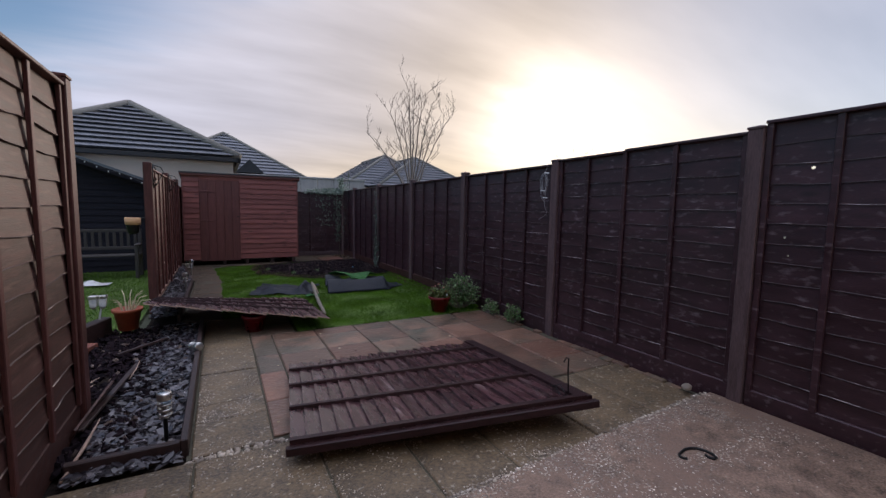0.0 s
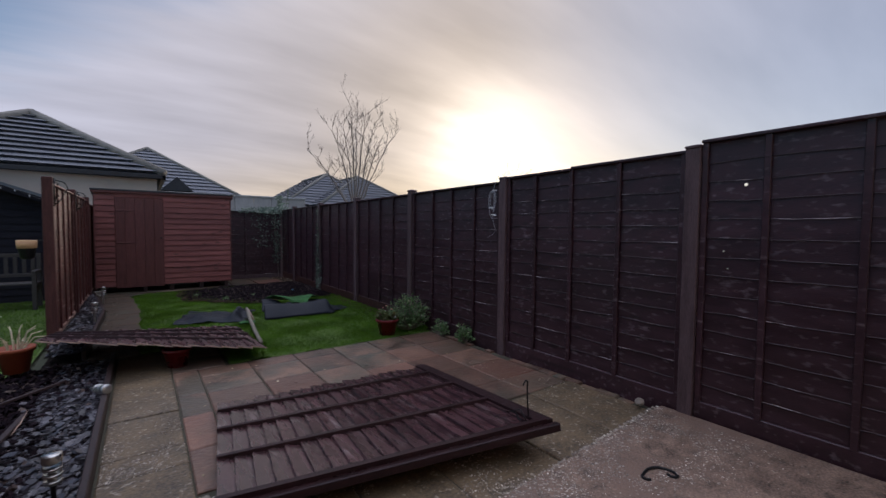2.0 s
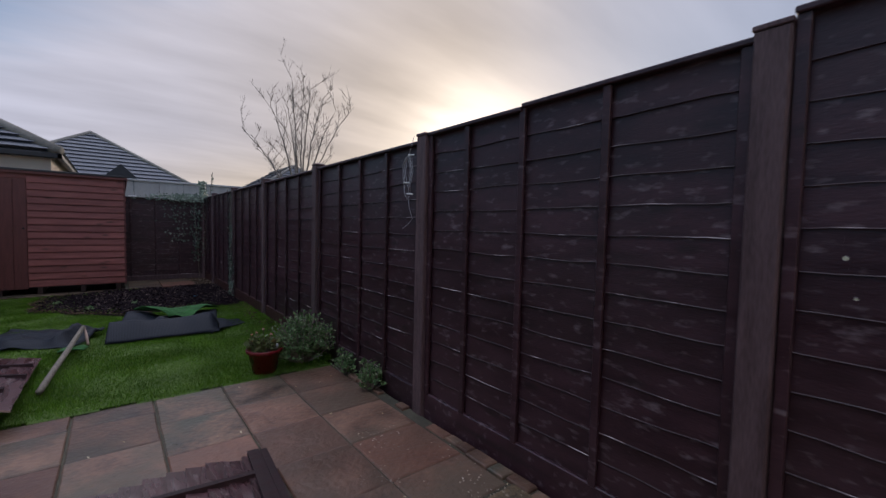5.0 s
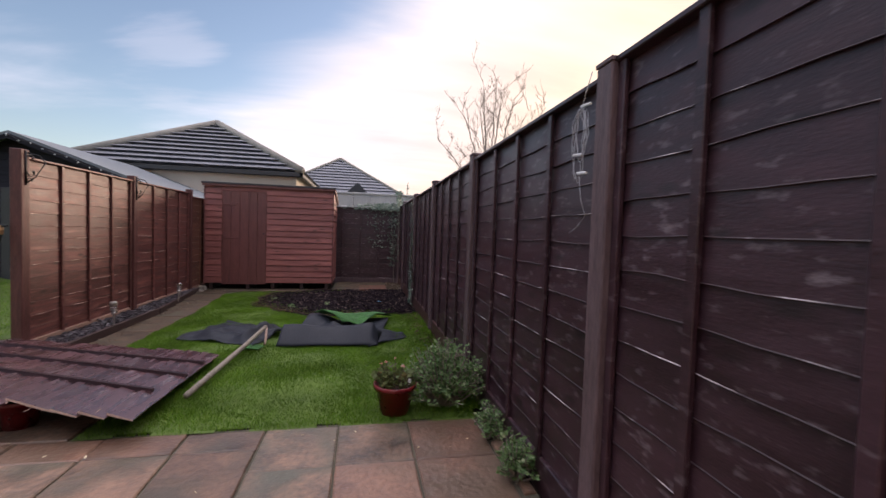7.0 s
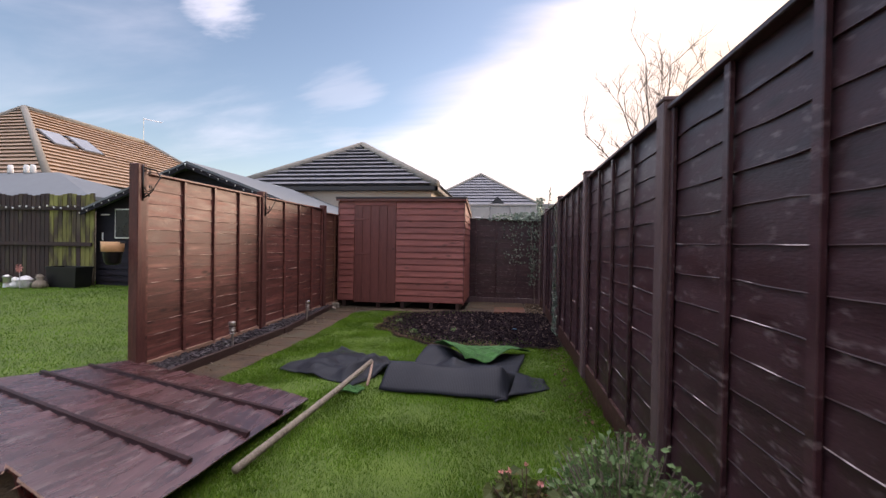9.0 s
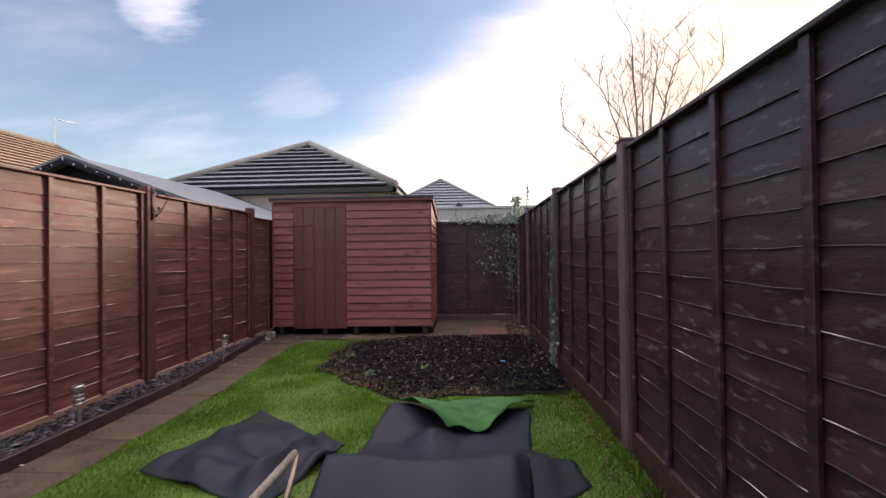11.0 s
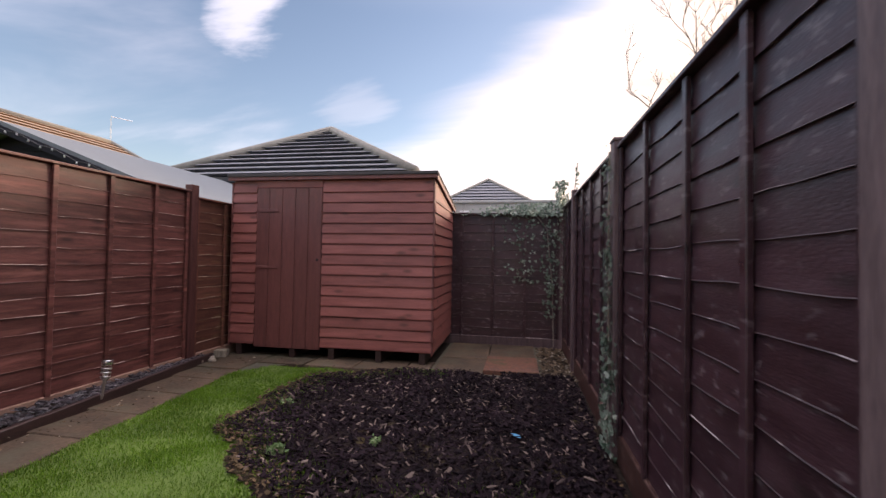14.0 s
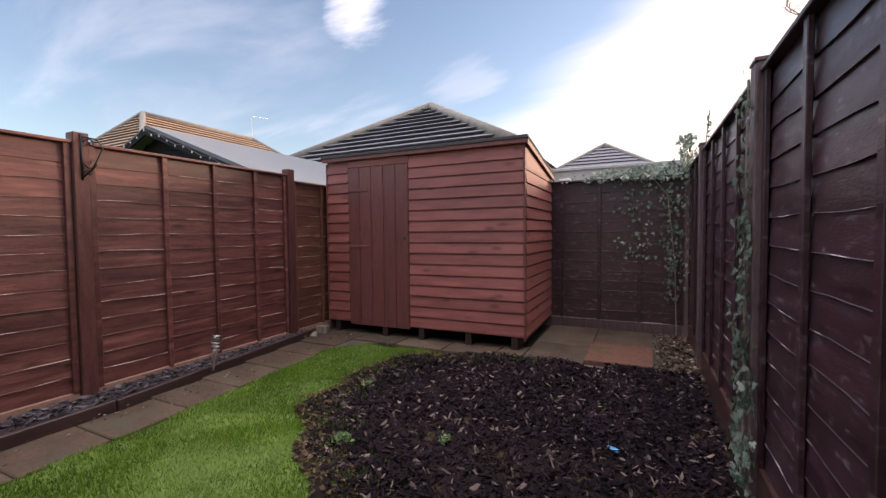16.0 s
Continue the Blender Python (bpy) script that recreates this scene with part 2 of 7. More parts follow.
def island_material(name, a, b_, rough=0.8, third=None, translucent=False, spec=0.22, drift=2.2):
    """Every loose piece of one mesh takes its own tint between the colours."""
    m = bpy.data.materials.new(name)
    m.use_nodes = True
    nt = m.node_tree
    N = nt.nodes.new
    b = nt.nodes["Principled BSDF"]
    g, r = N("ShaderNodeNewGeometry"), N("ShaderNodeValToRGB")
    e = r.color_ramp.elements
    e[0].color, e[1].color = (*a, 1), (*b_, 1)
    if third:
        k = e.new(0.9); k.color = (*b_, 1)
        e[-1].color = (*third, 1)
    link(nt, g.outputs["Random Per Island"], r.inputs[0])
    # broad drifts of lighter and darker pieces
    tc, no, mr, hs = N("ShaderNodeTexCoord"), N("ShaderNodeTexNoise"), N("ShaderNodeMapRange"), N("ShaderNodeHueSaturation")
    no.inputs["Scale"].default_value, no.inputs["Detail"].default_value = drift, 4
    mr.inputs[1].default_value, mr.inputs[2].default_value, mr.inputs[3].default_value, mr.inputs[4].default_value = 0.3, 0.7, 0.65, 1.35
    link(nt, tc.outputs["Object"], no.inputs["Vector"]); link(nt, no.outputs["Fac"], mr.inputs[0])
    link(nt, mr.outputs[0], hs.inputs["Value"]); link(nt, r.outputs[0], hs.inputs["Color"])
    link(nt, hs.outputs[0], b.inputs["Base Color"])
    b.inputs["Roughness"].default_value = rough
    b.inputs["Specular IOR Level"].default_value = spec
    if translucent:
        t, mx = N("ShaderNodeBsdfTranslucent"), N("ShaderNodeMixShader")
        link(nt, hs.outputs[0], t.inputs[0])
        mx.inputs[0].default_value = 0.35
        link(nt, b.outputs[0], mx.inputs[1]); link(nt, t.outputs[0], mx.inputs[2])
        link(nt, mx.outputs[0], nt.nodes["Material Output"].inputs[0])
    return m


M = {}
M["fence_dark"] = material("dark_stained_fence_wood", (0.056, 0.0235, 0.0300), (0.029, 0.0118, 0.0155), 2.2, (1.6, 4, 6), 0.40, 0.3, 24, 0.3, vary=0.18, spec=0.5, knots=(0.018, 0.009, 0.010),
                           patch=(0.15, 0.112, 0.118), patch_scale=5.0, patch_amount=(0.58, 0.76), patch_stretch=(2.6, 4, 6), gloss=0.24)
M["fence_red"] = material("red_brown_fence_wood", (0.158, 0.053, 0.044), (0.062, 0.019, 0.016), 3, (1, 5, 8), 0.46, 0.6, 26, 0.35, vary=0.22, spec=0.4, knots=(0.034, 0.011, 0.010),
                          patch=(0.24, 0.095, 0.073), patch_scale=2.6, patch_amount=(0.54, 0.8), patch_stretch=(1.2, 4, 8), gloss=0.25)
M["fence_brown"] = material("weathered_brown_fence_wood", (0.098, 0.045, 0.037), (0.038, 0.016, 0.014), 4, (1, 5, 8), 0.5, 0.3, 18, 0.35, vary=0.2, spec=0.3, knots=(0.04, 0.018, 0.015),
                            patch=(0.17, 0.098, 0.08), patch_scale=3, patch_amount=(0.55, 0.82), patch_stretch=(1.2, 4, 8))
M["fence_mossy"] = material("mustard_weathered_fence_wood", (0.175, 0.070, 0.046), (0.080, 0.028, 0.021), 3, (1, 5, 8), 0.5, 0.5, 26, 0.35, vary=0.22, spec=0.3,
                            patch=(0.21, 0.125, 0.060), patch_scale=2.4, patch_amount=(0.58, 0.82), patch_stretch=(1.5, 4, 6))
M["post_dark"] = material("dark_stained_post_wood", (0.145, 0.096, 0.098), (0.075, 0.048, 0.050), 4, (8, 8, 1), 0.5, 0.4, 25, 0.5, vary=0.15, spec=0.3)
M["post_red"] = material("red_brown_post_wood", (0.115, 0.042, 0.036), (0.055, 0.020, 0.018), 4, (8, 8, 1), 0.5, 0.4, 25, 0.5, vary=0.15, spec=0.3)
M["edge_pale"] = material("bare_wood_edge", (0.34, 0.20, 0.14), (0.2, 0.11, 0.08), 10, (1, 6, 6), 0.7, 0.3, 50)
M["shed"] = material("red_brown_shed_boards", (0.33, 0.112, 0.092), (0.20, 0.062, 0.052), 3, (1, 5, 8), 0.5, 0.4, 22, 0.35, vary=0.16, spec=0.4, knots=(0.10, 0.035, 0.028))
M["shed_door"] = material("red_brown_door_boards", (0.19, 0.063, 0.053), (0.11, 0.036, 0.031), 4, (9, 6, 1), 0.5, 0.35, 22, 0.5, vary=0.1)
M["felt"] = material("dark_roofing_felt", (0.05, 0.045, 0.045), (0.03, 0.028, 0.028), 6, (1, 1, 1), 0.85, 0.5, 150)
# the pale patch paints sheen on the wet boards along with wear
M["fallen"] = material("wet_fallen_panel_wood", (0.088, 0.036, 0.038), (0.036, 0.014, 0.016), 3, (6, 1, 5), 0.27, 0.8, 18, 0.3, vary=0.24,
                       patch=(0.19, 0.14, 0.135), patch_scale=3.6, patch_amount=(0.57, 0.80), patch_stretch=(5, 1.2, 4), spec=0.85, knots=(0.03, 0.012, 0.012), gloss=0.2)
M["fallen_dark"] = material("wet_dark_timber", (0.034, 0.011, 0.012), (0.013, 0.005, 0.006), 5, (1, 6, 6), 0.45, 0.5, 25, spec=0.3)
M["splinter"] = material("split_pale_wood", (0.50, 0.36, 0.28), (0.32, 0.2, 0.15), 12, (1, 6, 6), 0.8, 0.4, 60)
M["slab"] = material("weathered_stone_slab", (0.25, 0.150, 0.098), (0.055, 0.040, 0.030), 4.5, (1, 1, 1), 0.42, 1.0, 30, 0.4, vary=0.30, bump_depth=0.022, fine_bump=0.3,
                     patch=(0.085, 0.078, 0.054), patch_scale=2.6, patch_amount=(0.42, 0.62), hue_vary=(0.20, 0.080, 0.052), gloss=0.28)
M["grit_slab"] = material("gritty_stone_slab", (0.200, 0.138, 0.076), (0.060, 0.043, 0.026), 6, (1, 1, 1), 0.5, 1.0, 60, 0.55, vary=0.15, bump_depth=0.010,
                          patch=(0.36, 0.31, 0.24), patch_scale=34, patch_amount=(0.60, 0.70))
M["path_slab"] = material("glint_path_slab", (0.130, 0.086, 0.056), (0.045, 0.032, 0.023), 4, (1, 1, 1), 0.75, 0.7, 40, 0.42, vary=0.22, spec=0.25,
                          patch=(0.085, 0.075, 0.05), patch_scale=3, patch_amount=(0.5, 0.7))
M["red_slab"] = material("reddish_mossy_slab", (0.19, 0.075, 0.048), (0.07, 0.038, 0.027), 4, (1, 1, 1), 0.7, 0.8, 40, 0.45, spec=0.25, patch=(0.06, 0.058, 0.03), patch_scale=4, patch_amount=(0.52, 0.7))
M["concrete"] = material("glint_concrete", (0.34, 0.225, 0.160), (0.075, 0.048, 0.034), 11, (1, 1, 1), 0.55, 1.0, 75, 0.5, bump_depth=0.014,
                         patch=(0.21, 0.135, 0.098), patch_scale=2.4, patch_amount=(0.46, 0.70), gloss=0.25)
M["mortar"] = material("dark_mossy_joint", (0.10, 0.09, 0.06), (0.05, 0.045, 0.03), 12, (1, 1, 1), 0.95, 0.6, 80)
M["soil"] = material("dark_soil", (0.032, 0.023, 0.018), (0.012, 0.009, 0.008), 9, (1, 1, 1), 0.9, 1.0, 50, bump_depth=0.02, spec=0.08)
M["mulch_soil"] = material("dark_leafy_soil", (0.020, 0.013, 0.011), (0.006, 0.0042, 0.0045), 14, (1, 1, 1), 0.9, 1.0, 60, bump_depth=0.02, spec=0.08,
                           patch=(0.045, 0.034, 0.016), patch_scale=5, patch_amount=(0.56, 0.70))
M["turf"] = material("turf_base", (0.09, 0.15, 0.02), (0.05, 0.09, 0.012), 4, (1, 1, 1), 0.95, 0.6, 90)
M["far_ground"] = material("far_ground", (0.07, 0.085, 0.04), (0.05, 0.055, 0.03), 0.4, (1, 1, 1), 0.95, 0.3, 6)
M["grass"] = island_material("grass_blades", (0.050, 0.125, 0.009), (0.120, 0.240, 0.019), 0.65, (0.19, 0.24, 0.045), True)
M["bark"] = island_material("bark_chips", (0.006, 0.0036, 0.0054), (0.021, 0.0120, 0.0155), 0.8, (0.20, 0.150, 0.125), spec=0.10)
M["slate"] = island_material("slate_chips", (0.018, 0.015, 0.019), (0.066, 0.058, 0.066), 0.30, (0.18, 0.16, 0.17), spec=0.6)
M["tile_dark"] = material("grey_roof_tile", (0.165, 0.17, 0.19), (0.11, 0.112, 0.126), 2, (1, 1, 1), 0.5, 0.3, 30, 0.5, vary=0.08)
# dark tone that paints the shade between tile courses
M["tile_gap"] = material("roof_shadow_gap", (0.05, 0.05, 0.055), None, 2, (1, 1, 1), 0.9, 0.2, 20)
M["tile_orange"] = material("sandy_brown_roof_tile", (0.36, 0.245, 0.165), (0.26, 0.175, 0.115), 2, (1, 1, 1), 0.7, 0.3, 30, 0.5, vary=0.08)
M["ridge"] = material("mortared_ridge_tile", (0.24, 0.225, 0.19), (0.15, 0.14, 0.12), 6, (1, 1, 1), 0.8, 0.4, 40)
M["render"] = material("cream_render", (0.62, 0.52, 0.42), (0.55, 0.45, 0.36), 1.5, (1, 1, 1), 0.85, 0.2, 60)
M["fascia"] = material("dark_fascia", (0.035, 0.033, 0.035), None, 3, (1, 1, 1), 0.5, 0.1, 40)
M["summer_wall"] = material("charcoal_painted_boards", (0.027, 0.026, 0.034), (0.015, 0.014, 0.019), 4, (1, 6, 9), 0.75, 0.3, 22, vary=0.1, spec=0.12)
M["summer_roof"] = material("grey_green_felt", (0.155, 0.175, 0.185), (0.115, 0.13, 0.14), 3, (1, 1, 1), 0.75, 0.4, 120)
M["white"] = material("white_plastic", (0.78, 0.78, 0.76), (0.68, 0.68, 0.66), 6, (1, 1, 1), 0.4, 0.05, 60)
M["terracotta"] = material("terracotta_plastic", (0.36, 0.085, 0.035), (0.28, 0.065, 0.03), 5, (1, 1, 1), 0.45, 0.1, 50)
M["red_pot"] = material("dark_red_glazed_pot", (0.17, 0.007, 0.010), (0.11, 0.005, 0.007), 5, (1, 1, 1), 0.3, 0.1, 50)
M["tarp"] = material("black_woven_backing", (0.009, 0.0115, 0.017), (0.0045, 0.006, 0.009), 5, (1, 1, 1), 0.55, 0.5, 130, spec=0.22)
def rib(m, pitch):
    """Woven ribs across a sheet: paler crowns, dark valleys, with relief."""
    nt = m.node_tree
    b = nt.nodes["Principled BSDF"]
    tc, wv, mx, bp = (nt.nodes.new(k) for k in ("ShaderNodeTexCoord", "ShaderNodeTexWave", "ShaderNodeMix", "ShaderNodeBump"))
    wv.inputs["Scale"].default_value, wv.inputs["Distortion"].default_value = 0.314 / pitch, 1.5
    link(nt, tc.outputs["Object"], wv.inputs["Vector"])
    mx.data_type = "RGBA"
    mx.inputs["B"].default_value = (0.016, 0.020, 0.028, 1)
    link(nt, b.inputs["Base Color"].links[0].from_socket, mx.inputs["A"]); link(nt, wv.outputs["Fac"], mx.inputs["Factor"])
    link(nt, mx.outputs["Result"], b.inputs["Base Color"])
    bp.inputs["Strength"].default_value, bp.inputs["Distance"].default_value = 0.35, 0.002
    link(nt, wv.outputs["Fac"], bp.inputs["Height"]); link(nt, bp.outputs[0], b.inputs["Normal"])


rib(M["tarp"], 0.013)
M["astro"] = material("artificial_turf", (0.045, 0.175, 0.040), (0.014, 0.070, 0.013), 14, (1, 1, 1), 0.9, 1.0, 240, bump_depth=0.012)
M["pole"] = material("bare_weathered_timber", (0.30, 0.255, 0.195), (0.11, 0.09, 0.065), 5, (10, 10, 1), 0.75, 0.8, 30, 0.5)
M["iron"] = material("black_wrought_iron", (0.02, 0.02, 0.022), (0.012, 0.012, 0.013), 8, (1, 1, 1), 0.45, 0.2, 80, metal=0.5)
M["steel"] = material("brushed_steel", (0.62, 0.6, 0.57), (0.45, 0.44, 0.42), 6, (1, 1, 1), 0.3, 0.1, 60, metal=0.9)
M["cable"] = material("pale_grey_cable", (0.5, 0.49, 0.5), None, 6, (1, 1, 1), 0.5, 0.0, 60)
M["twig"] = material("pale_brown_bark", (0.30, 0.255, 0.215), (0.18, 0.15, 0.125), 4, (1, 1, 1), 0.85, 0.3, 40)
M["ivy"] = island_material("ivy_leaf", (0.08, 0.125, 0.09), (0.25, 0.31, 0.25), 0.30, (0.46, 0.50, 0.42), True)
M["shrub"] = island_material("shrub_leaf", (0.075, 0.155, 0.055), (0.21, 0.33, 0.14), 0.42, (0.44, 0.50, 0.32), True)
M["pink"] = island_material("pink_flower", (0.62, 0.17, 0.17), (0.75, 0.4, 0.35), 0.6, None, True)
M["dry"] = island_material("dry_stem", (0.45, 0.36, 0.22), (0.68, 0.6, 0.42), 0.8)
M["edging"] = material("wet_brown_edging_board", (0.045, 0.022, 0.019), (0.018, 0.009, 0.008), 5, (6, 1, 6), 0.5, 0.4, 30, vary=0.15)
# the brightest tone is raised to paint sun glints on wet grit
M["pebble"] = island_material("mortar_pebble", (0.12, 0.09, 0.07), (0.48, 0.41, 0.33), 0.55, (0.80, 0.74, 0.66), spec=0.5)
M["brick"] = material("red_house_brick", (0.25, 0.085, 0.055), (0.14, 0.045, 0.032), 9, (1, 1, 1), 0.8, 0.6, 60)
M["bench"] = material("dark_bench_timber", (0.06, 0.05, 0.045), None, 5, (1, 6, 6), 0.6, 0.3, 30)


def glass(name, colour=(0.9, 0.95, 0.97), rough=0.02):
    m = bpy.data.materials.new(name)
    m.use_nodes = True
    b = m.node_tree.nodes["Principled BSDF"]
    b.inputs["Base Color"].default_value = (*colour, 1)
    b.inputs["Roughness"].default_value = rough
    b.inputs["Transmission Weight"].default_value = 1.0
    return m


M["glass"] = glass("clear_glass")
M["dark_glass"] = material("dark_window_glass", (0.012, 0.014, 0.018), None, 2, (1, 1, 1), 0.3, 0.0, 20, spec=0.25)

# ---- mesh helpers ----
rng = random.Random(7)


def mesh_from(name, verts, faces, mat, smooth=False):
    me = bpy.data.meshes.new(name)
    me.from_pydata(verts, [], faces)
    if smooth:
        me.polygons.foreach_set("use_smooth", [True] * len(me.polygons))
    me.materials.append(mat)
    me.update()
    return me


def put(name, me, parent=None, m=None, label=""):
    ob = new(name, me)
    if parent is not None:
        ob.parent = parent
    if m is not None:
        ob.matrix_basis = m
    if label:
        ob["label"] = label
    return ob


def part(name, bm, mat, parent=None, label="", m=None, smooth=False):
    me = bpy.data.meshes.new(name)
    bmesh.ops.recalc_face_normals(bm, faces=bm.faces)
    bm.to_mesh(me)
    bm.free()
    me.materials.append(mat)
    if smooth:
        me.polygons.foreach_set("use_smooth", [True] * len(me.polygons))
    return put(name, me, parent, m, label)


def root(name, x=0, y=0, z=0, rz=0, rx=0, ry=0):
    ob = new(name)
    ob.matrix_basis = pose(x, y, z, rx, ry, rz)
    ob.empty_display_size = 0.1
    return ob


def add_box(bm, x0, x1, y0, y1, z0, z1, bevel=0.0, m=None):
    vs = [bm.verts.new(p) for p in ((x0, y0, z0), (x1, y0, z0), (x1, y1, z0), (x0, y1, z0), (x0, y0, z1), (x1, y0, z1), (x1, y1, z1), (x0, y1, z1))]
    fs = [bm.faces.new([vs[i] for i in q]) for q in ((0, 3, 2, 1), (4, 5, 6, 7), (0, 1, 5, 4), (1, 2, 6, 5), (2, 3, 7, 6), (3, 0, 4, 7))]
    got = set(vs)
    if bevel:
        es = list({e for f in fs for e in f.edges})
        r = bmesh.ops.bevel(bm, geom=es, offset=bevel, segments=1, affect="EDGES", profile=0.5)
        got = {v for v in bm.verts if v in got or v in set(r["verts"])}
        got = {v for v in got if v.is_valid} | set(r["verts"])
    if m is not None:
        bmesh.ops.transform(bm, matrix=m, verts=[v for v in got if v.is_valid])
    return bm


def box(x0, x1, y0, y1, z0, z1, bevel=0.0):
    return add_box(bmesh.new(), x0, x1, y0, y1, z0, z1, bevel)


def lathe(bm, profile, seg=20, m=None):
    """A turned body from (radius, height) pairs."""
    rings = []
    for r, z in profile:
        rings.append([bm.verts.new((r * math.cos(2 * math.pi * k / seg), r * math.sin(2 * math.pi * k / seg), z)) for k in range(seg)])
    for a, b in zip(rings, rings[1:]):
        for k in range(seg):
            bm.faces.new((a[k], a[(k + 1) % seg], b[(k + 1) % seg], b[k]))
    for ring in (rings[0], rings[-1]):
        if profile[0][0] > 1e-4:
            bm.faces.new(ring)
    if m is not None:
        bmesh.ops.transform(bm, matrix=m, verts=[v for r in rings for v in r])
    return bm


def tube_data(points, radii, seg=6):
    """Vertices and faces of a tapered tube along points."""
    pts = [Vector(p) for p in points]
    vs, fs = [], []
    for i, p in enumerate(pts):
        d = (pts[min(i + 1, len(pts) - 1)] - pts[max(i - 1, 0)]).normalized()
        a = d.cross(Vector((0.31, 0.17, 0.93)) if abs(d.z) < 0.9 else Vector((1, 0.1, 0))).normalized()
        b = d.cross(a)
        r = radii[i] if hasattr(radii, "__len__") else radii
        for k in range(seg):
            w = 2 * math.pi * k / seg
            vs.append(p + a * (r * math.cos(w)) + b * (r * math.sin(w)))
    for i in range(len(pts) - 1):
        for k in range(seg):
            fs.append((i * seg + k, i * seg + (k + 1) % seg, (i + 1) * seg + (k + 1) % seg, (i + 1) * seg + k))
    fs.append(tuple(range(seg - 1, -1, -1)))
    fs.append(tuple(range((len(pts) - 1) * seg, len(pts) * seg)))
    return vs, fs


class Bag:
    """Gathers vertices and faces of many small pieces for one mesh."""

    def __init__(self):
        self.v, self.f = [], []

    def add(self, vs, fs):
        n = len(self.v)
        self.v += [tuple(p) for p in vs]
        self.f += [tuple(i + n for i in q) for q in fs]

    def mesh(self, name, mat, smooth=False):
        return mesh_from(name, self.v, self.f, mat, smooth)


# ---- ground ----
def grid_sheet(name, x0, x1, y0, y1, z, mat, step, rough, inside=None):
    nx, ny = max(1, round((x1 - x0) / step)), max(1, round((y1 - y0) / step))
    vs, fs, idx = [], [], {}
    for j in range(ny + 1):
        for i in range(nx + 1):
            x, y = x0 + (x1 - x0) * i / nx, y0 + (y1 - y0) * j / ny
            idx[i, j] = len(vs)
            vs.append((x, y, z + rough * noise.noise((x * 2.3, y * 2.3, 0.5))))
    for j in range(ny):
        for i in range(nx):
            cx, cy = x0 + (x1 - x0) * (i + 0.5) / nx, y0 + (y1 - y0) * (j + 0.5) / ny
            if inside is None or inside(cx, cy):
                fs.append((idx[i, j], idx[i + 1, j], idx[i + 1, j + 1], idx[i, j + 1]))
    return put(name, mesh_from(name, vs, fs, mat, True))


ground = put("ground", mesh_from("ground", [(-300, -300, -0.06), (300, -300, -0.06), (300, 300, -0.06), (-300, 300, -0.06)], [(0, 1, 2, 3)], M["far_ground"]))
tagged(ground, "flat ground running out to the horizon", "ground", kind="structure")

FENCE_X, LEFT_X, BACK_Y = 3.53, -0.52, 12.5


def mulch_edge(a):
    """Distance from the bed's middle to its ragged edge, by angle."""
    return 1.0 + 0.05 * math.sin(3 * a + 0.6) + 0.035 * math.sin(7 * a + 2) + 0.03 * math.sin(13 * a)


MX, MY, MRX, MRY = 2.42, 9.68, 1.48, 1.19


def in_mulch(x, y, grow=1.0):
    a = math.atan2((y - MY) / MRY, (x - MX) / MRX)
    d = math.hypot((y - MY) / MRY, (x - MX) / MRX)
    if x > MX + 0.35 and y > MY:
        return y < 10.95 and x < 3.46
    if x > MX + 0.35:
        return y > MY - MRY * mulch_edge(a) * grow * 0.98 and x < 3.44
    return d < mulch_edge(a) * grow


def in_garden(x, y):
    return y < 10.80 and x > 0.3


def in_lawn(x, y, grow=1.05):
    left = 0.28 if y < 8.6 else 0.28 - 0.14 * (y - 8.6) / 1.9
    if x < left + 0.012 * math.sin(y * 9) or x > 3.42 or y < 4.87 + 0.01 * math.sin(x * 11) or y > 10.85:
        return False
    if x < 1.02 and y < 5.75:
        return False
    if y > 10.4 and x < 0.14 + (y - 10.4) * 0.8:
        return False
    if y > 10.72 + 0.03 * math.sin(x * 8) and x > 0.3:
        return False
    return not in_mulch(x, y, grow)


lawn = grid_sheet("lawn", 0.05, 3.45, 4.85, 10.9, 0.0, M["turf"], 0.05, 0.012, in_lawn)
tagged(lawn, "short green garden lawn, a little worn at the edges", "lawn", kind="structure")
soil = grid_sheet("soil", -0.5, 3.6, 2.6, 12.6, -0.03, M["soil"], 0.1, 0.01)
tagged(soil, "dark damp soil under the beds and joints", "soil", kind="structure")
mulch_bed = grid_sheet("mulch_bed", 0.5, 3.46, 8.1, 11.0, 0.016, M["mulch_soil"], 0.05, 0.02, lambda x, y: in_mulch(x, y, 1.09) and in_garden(x, y))
tagged(mulch_bed, "rounded bed of dark soil under bark", "bed", kind="structure")

# ---- fences ----


def glint_edge(name, base, pale, amount=(0.50, 0.56)):
    """Stained wood with pale patches painted along the edge for glints and gap light."""
    m = material(name, base, None, 5, (1, 1, 1), 0.5, 0.2, 40, patch=pale, patch_scale=3.5, patch_amount=amount)
    return m


M["glint_fence_dark"] = glint_edge("glint_dark_edge", (0.05, 0.026, 0.028), (0.50, 0.42, 0.41), (0.57, 0.66))
M["glint_fence_brown"] = glint_edge("glint_brown_edge", (0.08, 0.04, 0.032), (0.45, 0.34, 0.28), (0.58, 0.68))
M["glint_fence_mossy"] = glint_edge("glint_mossy_edge", (0.18, 0.09, 0.05), (0.55, 0.42, 0.30), (0.48, 0.56))
M["glint_fence_red"] = glint_edge("glint_red_edge", (0.17, 0.06, 0.045), (0.66, 0.46, 0.38), (0.50, 0.60))


